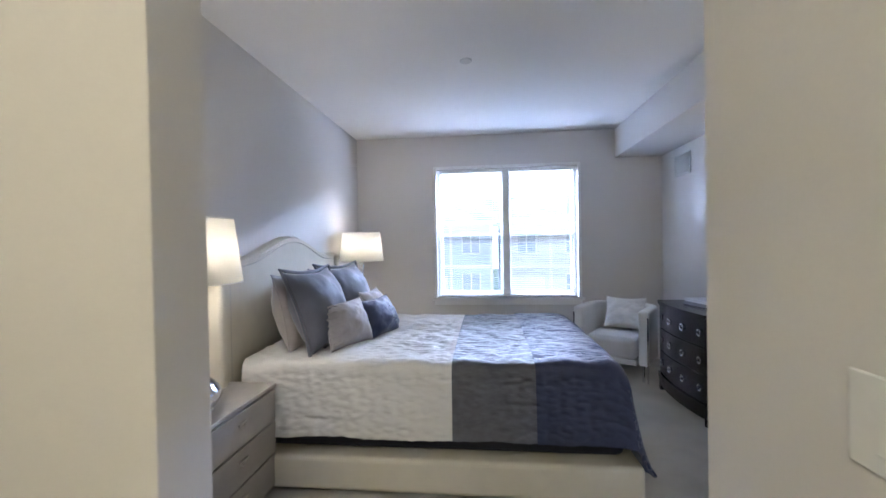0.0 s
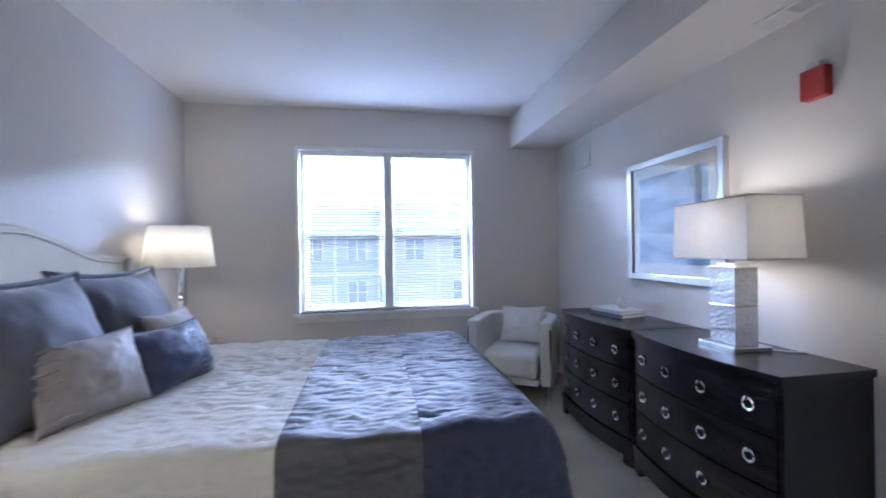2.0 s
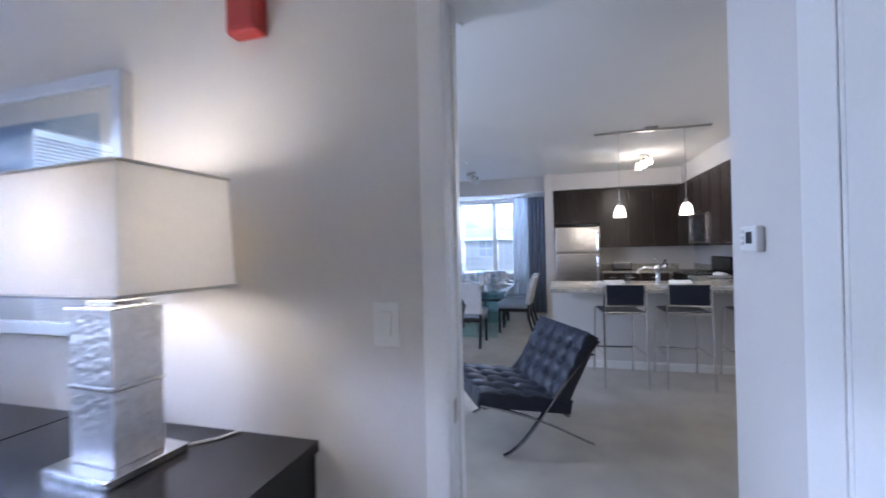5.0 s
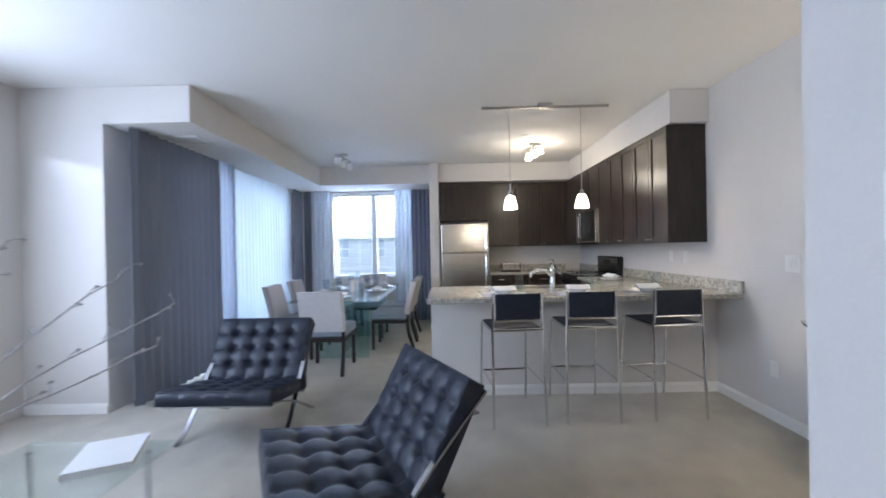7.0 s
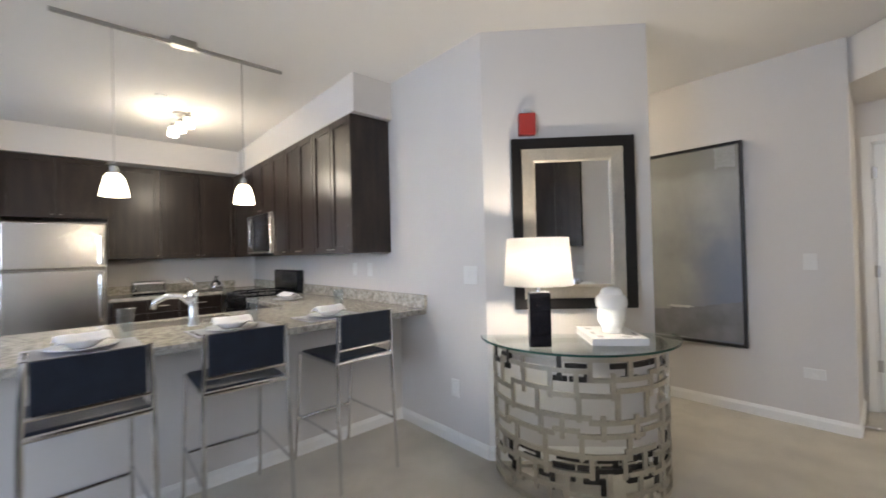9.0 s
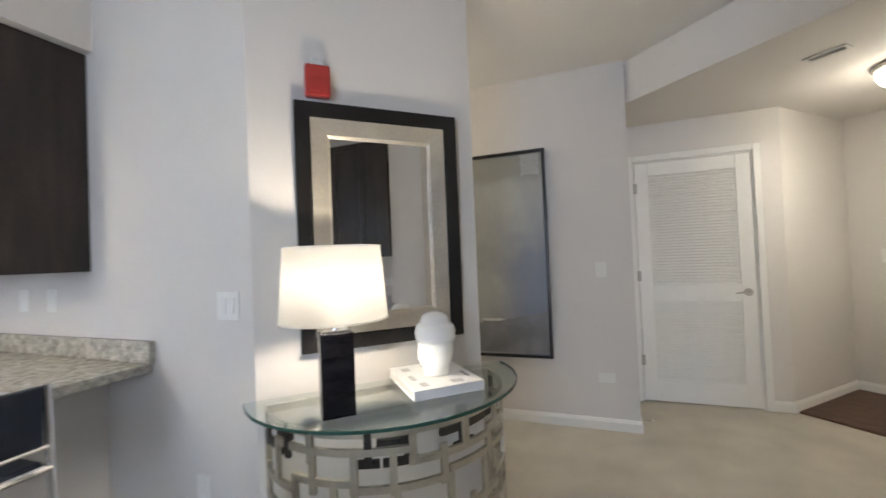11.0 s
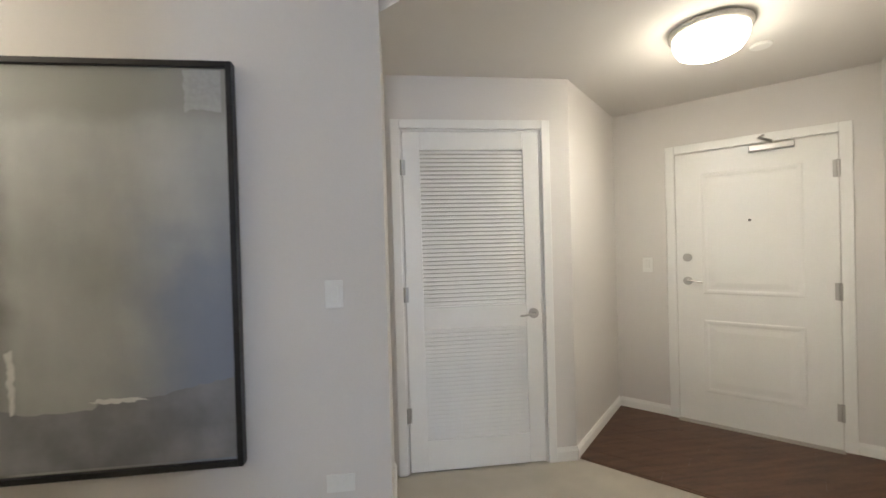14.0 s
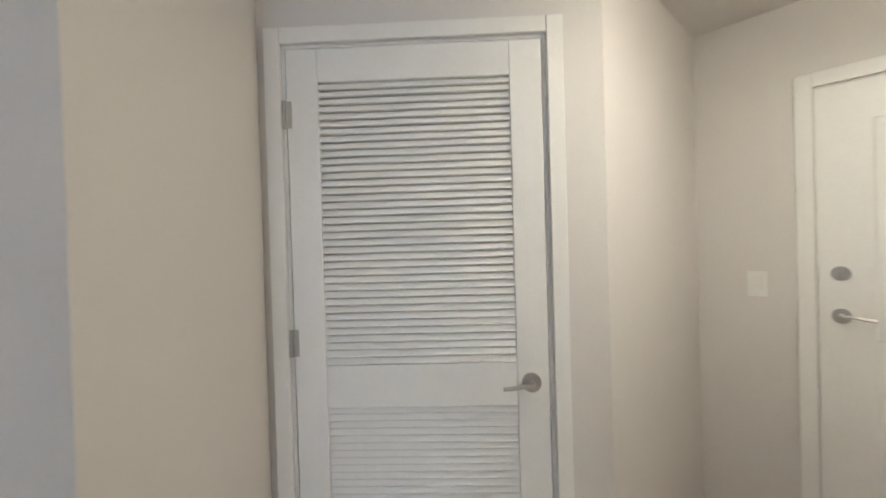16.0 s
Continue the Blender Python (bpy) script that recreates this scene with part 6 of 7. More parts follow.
drum_shade(lp, 0.33, 0.575, 0.182, 0.163, WSHADE)
bulb("bulb_console", (4.545, -0.80, 0.8035 + 0.45), 11.5, WARM, 0.035)
big_book = book(pose(4.355, -1.205, 0.8035, 0, 0, -47), 0.36, 0.29, 0.038, BOOKW, "large white hardcover book with grey printing on the glass console")
COVERGREY = mat("pale_grey_print", (0.42, 0.42, 0.43), 0.4, var=0.1, scale=20)
for x, y, w_, d_, m_ in ((-0.12, 0.085, 0.05, 0.03, COVERGREY), (-0.02, 0.10, 0.07, 0.022, COVERGREY), (0.11, 0.09, 0.05, 0.035, COVERGREY), (0.13, -0.02, 0.02, 0.06, BOOKB),
                         (-0.13, -0.05, 0.04, 0.05, COVERGREY), (0.12, -0.105, 0.06, 0.02, COVERGREY), (-0.06, -0.115, 0.08, 0.012, BOOKB)):
    part("printed_bar", box(x - w_ / 2, x + w_ / 2, y - d_ / 2, y + d_ / 2, 0.0375, 0.0386), m_, big_book, "grey printed patch on the cover")
bz = 0.8425
# plain head-shaped statue, one mesh
bm = lathe([(0.054, 0.0), (0.058, 0.008), (0.056, 0.02), (0.064, 0.04), (0.074, 0.07), (0.080, 0.10), (0.081, 0.13), (0.081, 0.138), (0.088, 0.142), (0.092, 0.155), (0.092, 0.18), (0.086, 0.20), (0.074, 0.212), (0.066, 0.214), (0.066, 0.222), (0.058, 0.24), (0.04, 0.252), (0.015, 0.258), (0.0, 0.259)], 40, sx=0.92, sy=1.0)
for v in bm.verts:
    a = math.atan2(v.co.y, v.co.x)
    f = math.cos(a - math.pi / 2)
    z = v.co.z
    if z < 0.14:
        k = max(0.0, f)
        v.co.y += 0.020 * k ** 6 * math.exp(-((z - 0.075) / 0.028) ** 2)
        v.co.y -= 0.008 * math.exp(-((abs(a - math.pi / 2) - 0.42) / 0.20) ** 2) * math.exp(-((z - 0.098) / 0.012) ** 2)
        v.co.y += 0.006 * k ** 4 * math.exp(-((z - 0.04) / 0.009) ** 2)
        s = math.exp(-((abs(a - math.pi / 2) - math.pi / 2) / 0.12) ** 2)
        v.co.x += math.copysign(0.012, v.co.x) * s * math.exp(-((z - 0.075) / 0.035) ** 2)
st = part("statue", bm, WHITEC, smooth=True)
st.matrix_world = pose(4.345, -1.215, bz, 0, 0, WN + 178)
tagged(st, "white ceramic head statue standing on the book", "statue")

# large framed abstract
GREYART = bpy.data.materials.new("grey_abstract")
GREYART.use_nodes = True
gn, gl_ = GREYART.node_tree.nodes, GREYART.node_tree.links
tc = gn.new("ShaderNodeTexCoord")
sep = gn.new("ShaderNodeSeparateXYZ")
gl_.new(tc.outputs["Object"], sep.inputs[0])


def art_noise(scale, stretch, detail):
    mp = gn.new("ShaderNodeMapping")
    mp.inputs["Scale"].default_value = stretch
    tx = gn.new("ShaderNodeTexNoise")
    tx.inputs["Scale"].default_value, tx.inputs["Detail"].default_value = scale, detail
    gl_.new(tc.outputs["Object"], mp.inputs[0])
    gl_.new(mp.outputs[0], tx.inputs[0])
    return tx.outputs[0]


def art_math(op, a, b, c=None):
    nd = gn.new("ShaderNodeMath")
    nd.operation = op
    for k, v in enumerate((a, b, c)):
        if isinstance(v, (int, float)):
            nd.inputs[k].default_value = v
        elif v is not None:
            gl_.new(v, nd.inputs[k])
    return nd.outputs[0]


def art_step(v, lo, hi, wobble):
    nd = gn.new("ShaderNodeMapRange")
    nd.interpolation_type = "SMOOTHSTEP"
    nd.inputs["From Min"].default_value, nd.inputs["From Max"].default_value = lo, hi
    gl_.new(art_math("MULTIPLY_ADD", art_noise(4.0, (1, 1, 1), 6), wobble, art_math("ADD", v, -wobble / 2)), nd.inputs[0])
    return nd.outputs[0]


def art_over(under, col, share):
    nd = gn.new("ShaderNodeMix")
    nd.data_type = "RGBA"
    gl_.new(share, nd.inputs[0])
    gl_.new(under, nd.inputs[6])
    nd.inputs[7].default_value = (*col, 1)
    return nd.outputs[2]


# a warm grey cloud, a dark band along one side, a darker head and a bluish lower corner
rp = gn.new("ShaderNodeValToRGB")
rp.color_ramp.elements[0].position, rp.color_ramp.elements[1].position = 0.3, 0.7
rp.color_ramp.elements[0].color, rp.color_ramp.elements[1].color = (0.25, 0.255, 0.24, 1), (0.43, 0.43, 0.41, 1)
gl_.new(art_math("ADD", art_math("MULTIPLY", art_noise(2.2, (1, 1, 0.8), 6), 0.75), art_math("MULTIPLY", art_noise(6.0, (1, 1, 0.3), 5), 0.25)), rp.inputs[0])
X_, Z_ = sep.outputs[0], sep.outputs[2]
paint = art_over(rp.outputs[0], (0.235, 0.235, 0.21), art_math("MULTIPLY", art_step(Z_, 1.36, 1.46, 0.16), 0.8))
paint = art_over(paint, (0.18, 0.20, 0.25), art_math("MULTIPLY", art_step(X_, -0.02, -0.42, 0.35), art_step(Z_, 1.35, 0.60, 0.6)))
paint = art_over(paint, (0.125, 0.122, 0.11), art_math("MULTIPLY", art_step(X_, 0.25, 0.40, 0.14), art_step(Z_, 1.62, 1.10, 0.3)))
gl_.new(paint, gn["Principled BSDF"].inputs["Base Color"])
gn["Principled BSDF"].inputs["Roughness"].default_value = 0.55
pa = framed("framed_painting", pose(4.578, PY, 0.512, 0, 0, 0), 1.094, 1.632, 0.024, 0.045, BLACKFR, "large grey abstract painting in a thin black frame", GREYART, 0.0, False)
PALE = mat("pale_brush_stroke", (0.60, 0.595, 0.57), 0.7, var=0.1)
PALE2 = mat("grey_brush_stroke", (0.36, 0.36, 0.35), 0.7, var=0.12, scale=5)
DKP = mat("slate_brush_stroke", (0.17, 0.17, 0.178), 0.7, var=0.08, scale=3, bscale=9, col2=(0.24, 0.24, 0.25))


def stroke(pts, material, y0=0.027):
    """A dab of paint on the canvas, an outline in x and z."""
    bm = bmesh.new()
    fine_ = []
    for (x0, z0), (x1, z1) in zip(pts, pts[1:] + pts[:1]):
        for k in range(12):
            u = k / 12
            x, z = x0 + (x1 - x0) * u, z0 + (z1 - z0) * u
            inner = -0.50 < x < 0.50 and 0.05 < z < 1.58
            j_ = 0.010 * noise.noise(Vector((x * 30, z * 30, 2))) + 0.006 * noise.noise(Vector((x * 90, z * 90, 7))) if inner else 0
            fine_.append((x + j_, z + j_ * 0.8))
    f = bm.faces.new([bm.verts.new((x, y0, z)) for x, z in fine_])
    r = bmesh.ops.extrude_face_region(bm, geom=[f])
    for v in r["geom"]:
        if isinstance(v, bmesh.types.BMVert):
            v.co.y = y0 + 0.0006
    part("brush_stroke", bm, material, pa)


stroke([(-0.19, 0.292), (-0.10, 0.283), (-0.02, 0.286), (0.03, 0.296), (-0.05, 0.304), (-0.15, 0.303)], PALE, 0.0282)
stroke([(0.285, 0.27), (0.30, 0.26), (0.305, 0.38), (0.31, 0.50), (0.292, 0.52), (0.28, 0.40)], PALE, 0.0282)
stroke([(-0.50, 1.43), (-0.42, 1.445), (-0.36, 1.43), (-0.355, 1.60), (-0.50, 1.60)], PALE2)
stroke([(-0.52, 0.035), (0.52, 0.035), (0.52, 0.33), (0.42, 0.31), (0.25, 0.255), (0.02, 0.262), (-0.02, 0.295), (-0.22, 0.30), (-0.36, 0.33), (-0.52, 0.36)], DKP)

# flush hall light
OPAL = mat("opal_dome_lit", (0.9, 0.88, 0.82), 0.4, var=0.0, emit=(1.0, 0.88, 0.70), estr=6.0)
RINGM = mat("satin_nickel", (0.62, 0.60, 0.57), 0.5, 0.7, var=0.05, bscale=200)
hl = thing("flush_light", "flush dome ceiling light with nickel ring, switched on", "ceiling light", at=pose(1.84, -2.92, LOW))
part("ring", lathe([(0.165, 0.0), (0.178, -0.008), (0.178, -0.026), (0.162, -0.034)], 40), RINGM, hl, "brushed nickel ring", smooth=True)
part("dome", lathe([(0.162, -0.036), (0.158, -0.075), (0.135, -0.115), (0.08, -0.14), (0.0, -0.148)], 40), OPAL, hl, "glowing opal glass dome", smooth=True)
bulb("bulb_hall", (1.84, -2.92, LOW - 0.36), 4.5, HALLW, 0.12)
hall_down = bpy.data.lights.new("hall_dome_glow", "AREA")
hall_down.shape, hall_down.size, hall_down.energy, hall_down.color = "DISK", 0.28, 4.5, HALLW
new("hall_dome_glow", hall_down).matrix_world = look((1.84, -2.92, LOW - 0.16), (1.84, -2.919, 0))
# assumed dome light out of view, added to brighten recess and painting wall
hl2 = copy_thing(hl, pose(5.85, -2.25, H))
bulb("bulb_recess_unseen", (5.85, -2.25, H - 0.46), 13, HALLW, 0.12)
hl3 = copy_thing(hl, pose(-0.35, -0.85, H))
bulb("bulb_passage", (-0.35, -0.85, H - 0.28), 28, (1.0, 0.95, 0.72), 0.12)

# closet door
cdoor = structure(thing("door_closet", "white louvred closet door, closed, with nickel lever", "door", at=pose(CX1, CY, 0, 0, 0, 180)), "white louvred closet door, closed, with nickel lever", "door")
casing("door_casing_closet", pose(CX0, CY, 0, 0, 0, 0), CX1 - CX0, CZ, 0.054)
w, h, fy = CX1 - CX0, CZ, 0.022
bm = box(0.0005, 0.012, 0.0, 0.10, 0, h - 0.0005, 0.001)
add_box(bm, w - 0.012, w - 0.0005, 0.0, 0.10, 0, h - 0.0005, 0.001)
add_box(bm, 0.012, w - 0.012, 0.0, 0.10, h - 0.012, h - 0.0005, 0.001)
jb = part("jamb", bm, TRIM, cdoor)
# in this pose +y points into the closet: the leaf sits just inside the opening
L0, L1 = 0.016, w - 0.016
for nm, b in (("stile", (L0, L0 + 0.105, -0.006, 0.027, 0.012, h - 0.016)), ("stile", (L1 - 0.105, L1, -0.006, 0.027, 0.012, h - 0.016)),
              ("rail", (L0 + 0.105, L1 - 0.105, -0.006, 0.027, h - 0.13, h - 0.016)), ("rail", (L0 + 0.105, L1 - 0.105, -0.006, 0.027, 0.868, 1.010)), ("rail", (L0 + 0.105, L1 - 0.105, -0.006, 0.027, 0.012, 0.20))):
    part(nm, box(*b, 0.003), TRIM, cdoor)
first = None
for z0, z1 in ((0.20, 0.868), (1.010, h - 0.13)):
    k = int((z1 - z0) / 0.0245)
    for i in range(k):
        z = z0 + (i + 0.5) * (z1 - z0) / k
        mm = Matrix.Translation((0, 0.006, z)) @ Matrix.Rotation(radians(60), 4, "X")
        if first is None:
            first = part("louvre_slat", box(L0 + 0.104, L1 - 0.104, -0.0116, 0.0116, -0.0036, 0.0036, 0.0012, 1), TRIM, cdoor)
            ob = first
        else:
            ob = bpy.data.objects.new("louvre_slat", first.data)
            scene.collection.objects.link(ob)
            ob.parent = cdoor
        ob.matrix_local = mm
for z in (0.36, 1.09, 1.855):
    bm = tube([(0.008, -0.012, z - 0.045), (0.008, -0.012, z + 0.045)], 0.007, 8)
    add_box(bm, 0.008, 0.032, -0.0075, -0.0055, z - 0.045, z + 0.045)
    part("hinge", bm, NICKEL, cdoor, "nickel hinge")


def lever(parent, x, z, s, y0, out):
    """A round rose with a curved lever; s: way the lever points, out: way out of the door."""
    bm = bmesh.new()
    add_tube(bm, [(x, y0, z), (x, y0 + out * 0.012, z)], 0.031, 24)
    add_tube(bm, [(x, y0, z), (x, y0 + out * 0.05, z)], 0.010, 10)
    add_tube(bm, [(x, y0 + out * 0.05, z), (x + s * 0.03, y0 + out * 0.054, z + 0.004), (x + s * 0.07, y0 + out * 0.052, z - 0.004), (x + s * 0.098, y0 + out * 0.05, z - 0.006)], 0.0065, 8)
    return part("lever_handle", bm, NICKEL, parent, "curved nickel lever handle", smooth=False)


lever(cdoor, L1 - 0.06, 0.945, -1, -0.006, -1)
part("latch_plate", box(L1 - 0.001, L1 + 0.001, 0.015, 0.040, 0.90, 0.96), NICKEL, cdoor)

# front door
ED0, ED1, EH = 0.440, 1.345, 2.015
edoor = structure(thing("door_front", "white panelled front door, closed, with closer and deadbolt", "door", at=EN), "white panelled front door, closed, with closer and deadbolt", "door")
# EN: x from the closet-side corner along the wall; room is towards -y
for a, b in ((0.015, ED0 - 0.064), (ED1 + 0.064, (Vector(E1) - Vector(E2)).length - 0.015)):
    baseboard((EN @ Vector((a, 0, 0)))[:2], (EN @ Vector((b, 0, 0)))[:2], -1)
casing("door_casing_front", EN @ pose(ED1, 0, 0, 0, 0, 180), ED1 - ED0, EH + 0.01, 0.062)
leaf = part("leaf", box(ED0 + 0.004, ED1 - 0.004, -0.008, -0.001, 0.014, EH, 0.002), TRIM, edoor)
for z0, z1 in ((0.24, 0.78), (0.97, 1.86)):
    bm = bmesh.new()
    rings = []
    x0, x1 = ED0 + 0.17, ED1 - 0.17
    for o, y in ((0.0, -0.0075), (0.010, -0.0125), (0.022, -0.0125), (0.036, -0.0088), (0.050, -0.0088), (0.085, -0.012)):
        ring = []
        for sx, sz in ((0, 0), (1, 0), (1, 1), (0, 1)):
            ring.append(bm.verts.new((x0 + o if sx == 0 else x1 - o, y, z0 + o if sz == 0 else z1 - o)))
        rings.append(ring)
    for p, q in zip(rings, rings[1:]):
        for i in range(4):
            bm.faces.new((p[i], p[(i + 1) % 4], q[(i + 1) % 4], q[i]))
    bm.faces.new(rings[-1])
    part("panel", bm, TRIM, leaf)
lever(edoor, ED0 + 0.075, 1.065, 1, -0.008, -1)
bm = tube([(ED0 + 0.075, -0.008, 1.24), (ED0 + 0.075, -0.024, 1.24)], 0.030, 24)
add_box(bm, ED0 + 0.070, ED0 + 0.080, -0.034, -0.024, 1.225, 1.255, 0.002)
part("deadbolt", bm, NICKEL, edoor, "round nickel deadbolt")
part("peephole", tube([((ED0 + ED1) / 2, -0.009, 1.50), ((ED0 + ED1) / 2, -0.017, 1.50)], 0.009, 12), DARK, edoor, "dark peephole")
part("closer_body", box(ED1 - 0.45, ED1 - 0.21, -0.055, -0.009, 1.967, 2.007, 0.006), NICKEL, edoor, "grey door closer")
bm = tube([(ED1 - 0.33, -0.03, 2.007), (ED1 - 0.33, -0.03, 2.027), (ED1 - 0.40, -0.16, 2.035), (ED1 - 0.37, -0.03, 2.072)], 0.009, 6)
part("closer_arm", bm, NICKEL, edoor, "folding closer arm")
for z in (0.25, 1.02, 1.80):
    bm = tube([(ED1 - 0.002, -0.014, z - 0.055), (ED1 - 0.002, -0.014, z + 0.055)], 0.009, 8)
    add_box(bm, ED1 - 0.03, ED1 - 0.004, -0.011, -0.008, z - 0.055, z + 0.055)
    part("hinge", bm, NICKEL, edoor, "nickel hinge")
part("threshold", box(ED0, ED1, -0.06, -0.001, 0.0065, 0.016, 0.003), NICKEL, edoor, "metal threshold")


# bedroom door, standing open against the wall beside its opening
bdoor = structure(thing("door_bedroom", "white panelled bedroom door standing open along the wall", "door"), "white panelled bedroom door standing open along the wall", "door")
bleaf = part("leaf", box(1.32, 2.1115, 1.045, 1.0828, 0.014, 1.975, 0.002), TRIM, bdoor)
for z0, z1 in ((0.24, 0.78), (0.97, 1.80)):
    bm = bmesh.new()
    rings = []
    for o, y in ((0.0, 1.0823), (0.012, 1.088), (0.030, 1.0845), (0.055, 1.089)):
        rings.append([bm.verts.new((1.46 + o if a == 0 else 1.96 - o, y, z0 + o if b == 0 else z1 - o)) for a, b in ((0, 0), (1, 0), (1, 1), (0, 1))])
    for p, q in zip(rings, rings[1:]):
        for i in range(4):
            bm.faces.new((p[i], p[(i + 1) % 4], q[(i + 1) % 4], q[i]))
    bm.faces.new(rings[-1])
    part("panel", bm, TRIM, bleaf)
lever(bdoor, 1.385, 0.94, 1, 1.0828, 1)
for z in (0.24, 1.0, 1.76):
    part("hinge", tube([(2.1075, 1.040, z - 0.045), (2.1075, 1.040, z + 0.045)], 0.0045, 8), NICKEL, bdoor, "nickel hinge")


def door_stop(m):
    root = thing("door_stop", "spring door stop on the baseboard", "door stop", "door stops", at=m)
    part("spring", tube([(0, 0, 0), (0, 0.07, 0)], 0.006, 8), NICKEL, root)
    part("tip", tube([(0, 0.07, 0), (0, 0.085, 0)], 0.008, 10), WHITEPL, root)


door_stop(along((2.95, -0.73), E1) @ pose(2.20, 0.012, 0.05))
door_stop(pose(3.43, -2.98, 0.05, 0, 0, 90))
# built-in desk in the niche, seen in the mirror
NICHE = lambda y: pose(2.63, y, 0, 0, 0, 90)
for y0, w in ((-0.405, 0.63), (0.227, 0.63)):
    wall_unit(NICHE(y0), w, "espresso wall cabinet in the desk niche", 2, 1.09, 0.32, 1.355)
for y0, w in ((-0.405, 0.40), (0.455, 0.40)):
    root = thing("desk_pedestal", "espresso drawer pedestal under the niche counter", "cabinet", "desk pedestals", at=NICHE(y0))
    part("body", box(0.001, w, -0.34, -0.002, 0.0, 0.755), CABWOOD, root)
    for k in range(3):
        dr = part("drawer", box(0.006, w - 0.005, -0.36, -0.341, 0.08 + k * 0.21, 0.28 + k * 0.21, 0.003), CABWOOD, root)
        part("handle", tube([(w / 2 - 0.05, -0.38, 0.18 + k * 0.21), (w / 2 + 0.05, -0.38, 0.18 + k * 0.21)], 0.005, 6), NICKEL, dr)
tagged(part("desk_counter", box(2.632, 3.03, -0.408, 0.858, 0.756, 0.792, 0.004), GRANITE), "polished granite counter in the desk niche", "counter")
tagged(part("desk_splash", box(2.632, 2.65, -0.408, 0.858, 0.793, 0.89, 0.003), GRANITE), "granite upstand behind the niche counter", "backsplash")
bx = thing("storage_box", "low white storage box on the niche counter", "box", at=pose(2.86, 0.28, 0.7925, 0, 0, 5))
part("box", box(-0.10, 0.10, -0.17, 0.17, 0, 0.07, 0.006), WHITEPL, bx)
part("lid", box(-0.104, 0.104, -0.174, 0.174, 0.0705, 0.085, 0.004), WHITEPL, bx)
cn2 = thing("canister", "silver ribbed canister on the niche counter", "canister", at=pose(2.86, -0.28, 0.7925))
part("body", lathe([(0.05, 0), (0.052, 0.01)] + [(0.052 - 0.003 * (k % 2), 0.01 + k * 0.012) for k in range(14)] + [(0.05, 0.18)], 28), CHROME, cn2)
part("lid", lathe([(0.053, 0.181), (0.05, 0.195), (0.012, 0.20), (0.012, 0.215), (0.0, 0.217)], 24), CHROME, cn2)
bt = thing("bottle", "clear soap bottle with pump on the niche counter", "bottle", at=pose(2.80, -0.12, 0.7925))
part("body", lathe([(0.035, 0), (0.037, 0.11), (0.02, 0.14), (0.014, 0.16)], 20), THINGLASS, bt, smooth=True)
part("pump", tube([(0, 0, 0.16), (0, 0, 0.20), (0.03, 0, 0.205)], 0.006, 6), CHROME, bt)
plate("wall_outlet", pose(2.63, -0.20, 1.10, 0, 0, -90), 0.118, 0.075, "white wall outlet in the desk niche", "outlet", 1, True)
# planks of the entry floor
PL = [(2.27, -3.55), (1.20, -2.477), E1, E2]
wd = bpy.data.objects["wood_floor"]
ux = Vector((E1[0] - E2[0], E1[1] - E2[1])).normalized()
uy = Vector((-ux.y, ux.x))
uy = uy if (Vector((2.27, -3.55)) - Vector(E2)).dot(uy) > 0 else -uy
rnd = random.Random(3)
deep = (Vector((2.27, -3.55)) - Vector(E2)).dot(uy)
row, k = 0.002, 0
while row < deep - 0.02:
    wdt = min(0.125, deep - row)
    s = -rnd.uniform(0.0, 0.8)
    while s < 1.53:
        ln = rnd.uniform(0.7, 1.1)
        a, b = max(s, 0.012), min(s + ln, 1.52)
        if b - a > 0.03:
            o = Vector(E2)
            c = [o + ux * p + uy * q for p, q in ((a, row), (b - 0.0015, row), (b - 0.0015, row + wdt - 0.0015), (a, row + wdt - 0.0015))]
            part("plank", prism([(v.x, v.y) for v in c], 0.0061, 0.0095), WOODFLOOR, wd)
        s += ln
    row += wdt

# ---- outside ----
SKYGLOW = bpy.data.materials.new("overcast_sky")
SKYGLOW.use_nodes = True
nn = SKYGLOW.node_tree.nodes
nn.remove(nn["Principled BSDF"])
em = nn.new("ShaderNodeEmission")
em.inputs[0].default_value, em.inputs[1].default_value = (0.66, 0.80, 1.0, 1), 3.6
SKYGLOW.node_tree.links.new(em.outputs[0], nn["Material Output"].inputs[0])
SKYGLOW.cycles.emission_sampling = "NONE"
bm = bmesh.new()
ring = []
for i in range(25):
    a = radians(-35 + 175 * i / 24)
    ring.append((bm.verts.new((70 * math.cos(a), 70 * math.sin(a), -4.0)), bm.verts.new((70 * math.cos(a), 70 * math.sin(a), 45.0))))
for (a, b), (c, d) in zip(ring, ring[1:]):
    bm.faces.new((a, c, d, b))
structure(part("backdrop", bm, SKYGLOW), "bright overcast sky beyond the houses", "backdrop")
LAWN = mat("lawn", (0.10, 0.16, 0.07), 0.9, var=0.3, scale=0.6, bump=0.5, bscale=30)
gm = bmesh.new()
add_box(gm, -90, 90, 5.6, 95, -3.2, -3.0)
structure(part("ground", gm, LAWN), "green lawn outside the windows", "ground")
gm = bmesh.new()
add_box(gm, 10.6, 95, -60, 5.6, -3.2, -3.0)
structure(part("ground_east", gm, LAWN), "green lawn outside the dining window", "ground")
ROAD = mat("concrete_drive", (0.42, 0.42, 0.41), 0.9, var=0.1, scale=0.8, bump=0.3, bscale=40)
structure(part("pavement", box(-60, 60, 19.0, 23.5, -3.0, -2.98), ROAD), "pale concrete drive between the houses", "pavement")
SIDING = mat("blue_grey_siding", (0.48, 0.56, 0.63), 0.7, var=0.06, scale=1.0, bump=0.3, bscale=20, stretch=(0.1, 0.1, 6))
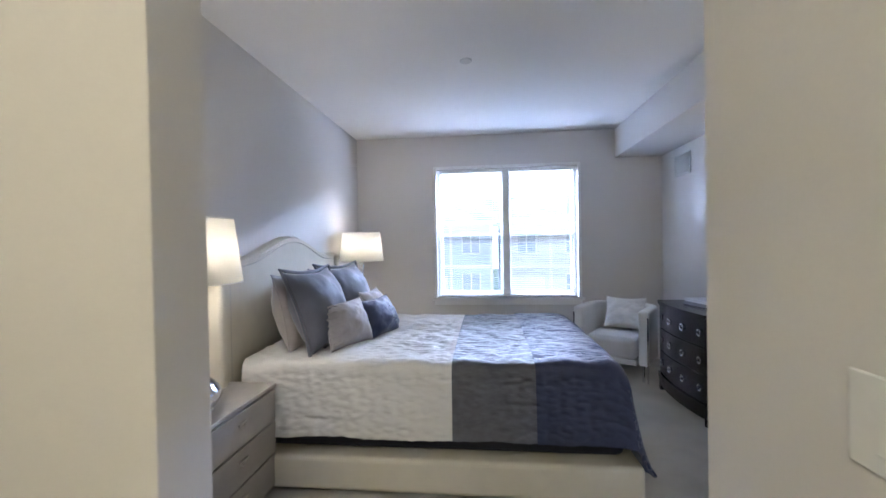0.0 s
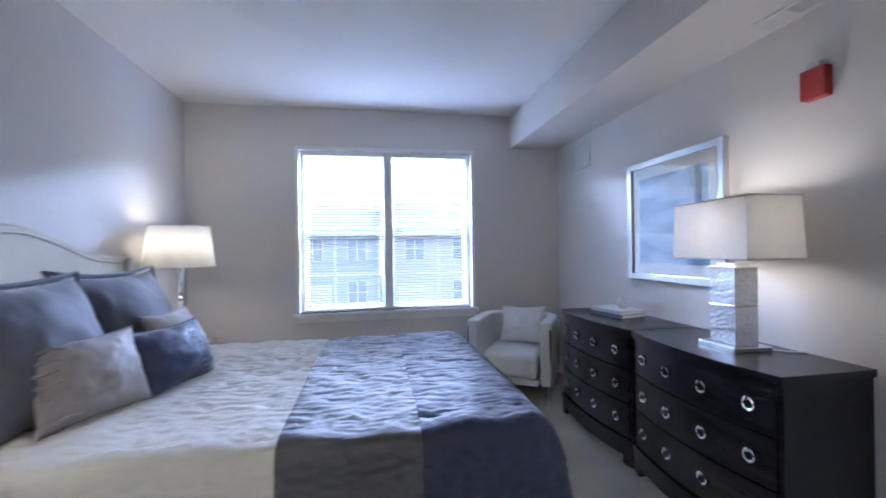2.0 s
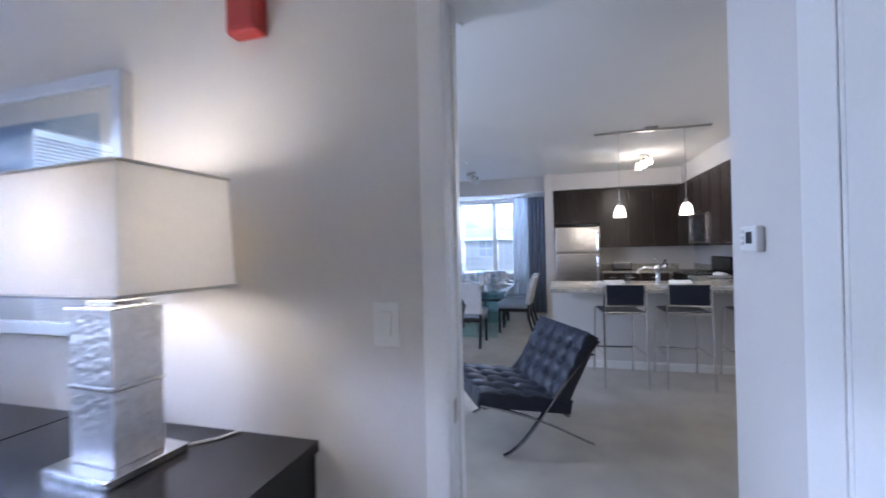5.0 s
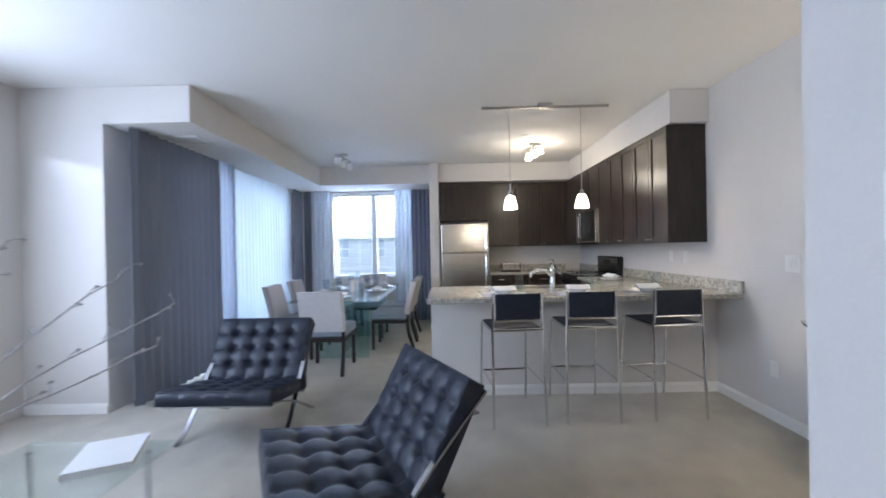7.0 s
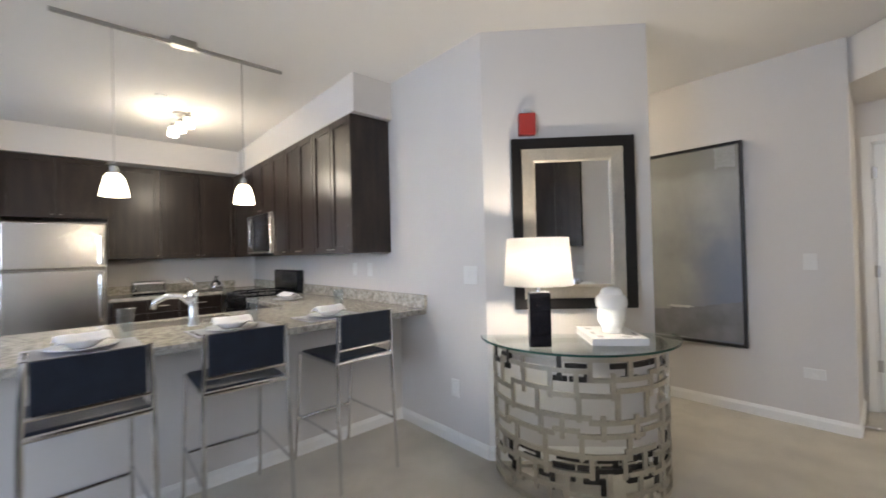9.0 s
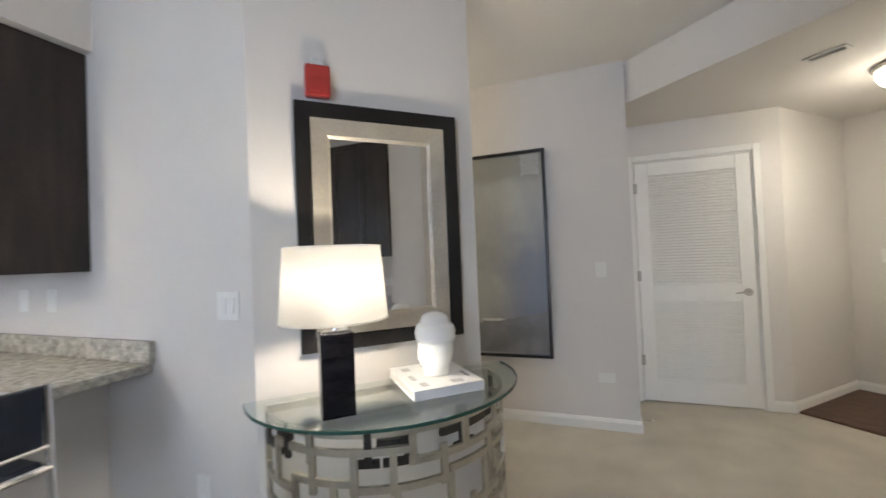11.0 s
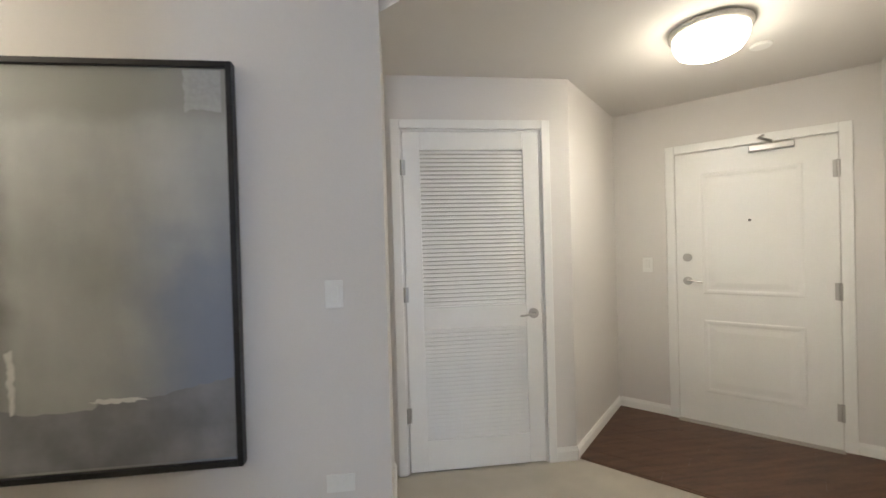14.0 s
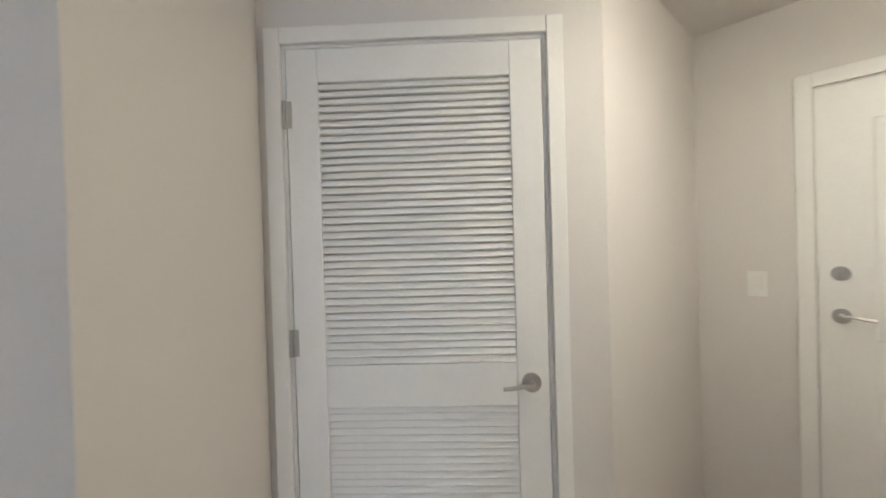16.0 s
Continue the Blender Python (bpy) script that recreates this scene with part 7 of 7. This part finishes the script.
SIDING2 = mat("beige_siding", (0.64, 0.64, 0.62), 0.7, var=0.05, scale=1.0, bump=0.3, bscale=20, stretch=(0.1, 0.1, 6))
ROOF = mat("asphalt_shingle", (0.36, 0.37, 0.39), 0.9, var=0.2, scale=4, bump=0.5, bscale=30)
PANE = mat("dark_pane", (0.34, 0.39, 0.45), 0.08, var=0.2)


def town_house(m, w, d, h, material, label, gable=True):
    """A two-storey house, front towards -y."""
    root = thing("house", label, "house", "houses across the lawn", at=m)
    part("wall", box(0, w, 0, d, 0, h), material, root)
    bm = bmesh.new()
    rise = 1.9
    e = 0.35
    a = [bm.verts.new(v) for v in ((-e, -e, h), (w + e, -e, h), (w + e, d + e, h), (-e, d + e, h), (-e, d / 2, h + rise), (w + e, d / 2, h + rise))]
    for f in ((0, 1, 5, 4), (2, 3, 4, 5), (0, 4, 3), (1, 2, 5), (0, 3, 2, 1)):
        bm.faces.new([a[i] for i in f])
    roof = part("roof", bm, ROOF, root, "grey shingle roof")
    bm = bmesh.new()
    g0, g1 = w * 0.18, w * 0.50
    a = [bm.verts.new(v) for v in ((g0, -0.5, h), (g1, -0.5, h), ((g0 + g1) / 2, -0.5, h + 1.45), (g0, d / 2, h), (g1, d / 2, h), ((g0 + g1) / 2, d / 2 * 0.76, h + 1.45))]
    for f in ((0, 1, 2), (0, 2, 5, 3), (1, 4, 5, 2), (0, 3, 4, 1)):
        bm.faces.new([a[i] for i in f])
    part("gable", bm, ROOF, root)
    part("gable_face", prism([(g0 + 0.15, -0.55), (g1 - 0.15, -0.55), (g1 - 0.15, -0.51), (g0 + 0.15, -0.51)], h - 0.3, h + 0.25), TRIM, root, "white gable trim")
    k = max(3, int(w / 2.6))
    for i in range(k):
        x = w * (i + 0.5) / k
        for z in (1.0, 3.7) if i % 3 else (3.7,):
            wi = part("window", box(x - 0.62, x + 0.62, -0.06, -0.005, z, z + 1.45, 0.01), TRIM, root, "white framed window")
            for q in (-0.55, 0.04):
                for zz in (0.07, 0.76):
                    part("pane", box(x + q, x + q + 0.51, -0.075, -0.061, z + zz, z + zz + 0.62), PANE, wi)
        if i % 3 == 0:
            gd = part("garage_door", box(x - 1.1, x + 1.1, -0.08, -0.005, 0.05, 2.25, 0.01), TRIM, root, "white panelled garage door")
            for r in range(4):
                part("door_panel", box(x - 1.0, x + 1.0, -0.10, -0.081, 0.12 + r * 0.54, 0.57 + r * 0.54, 0.01), TRIM, gd)
        part("corner_board", box(x + w / k / 2 - 0.09, x + w / k / 2 + 0.09, -0.05, -0.003, 0, h, 0.01), TRIM, root)
    part("band", box(-0.02, w + 0.02, -0.045, -0.002, 2.75, 2.98, 0.01), TRIM, root)
    part("fascia", box(-e, w + e, -e - 0.04, -e, h - 0.22, h, 0.01), TRIM, root)
    return root


town_house(pose(-13, 27, -3.0), 13.5, 9, 5.9, SIDING, "blue-grey sided townhouse with white trim and gables")
town_house(pose(1.2, 26, -3.0), 12, 9, 5.9, SIDING2, "pale sided townhouse with white garage doors")
town_house(pose(14, 28, -3.0), 13, 9, 5.9, SIDING, "blue-grey sided townhouse with white trim and gables")
town_house(pose(34, 14, -3.0, 0, 0, -90), 14, 9, 5.9, SIDING2, "pale sided townhouse beyond the dining window")
town_house(pose(35, -1, -3.0, 0, 0, -90), 13, 9, 5.9, SIDING, "blue-grey sided townhouse beyond the dining window")
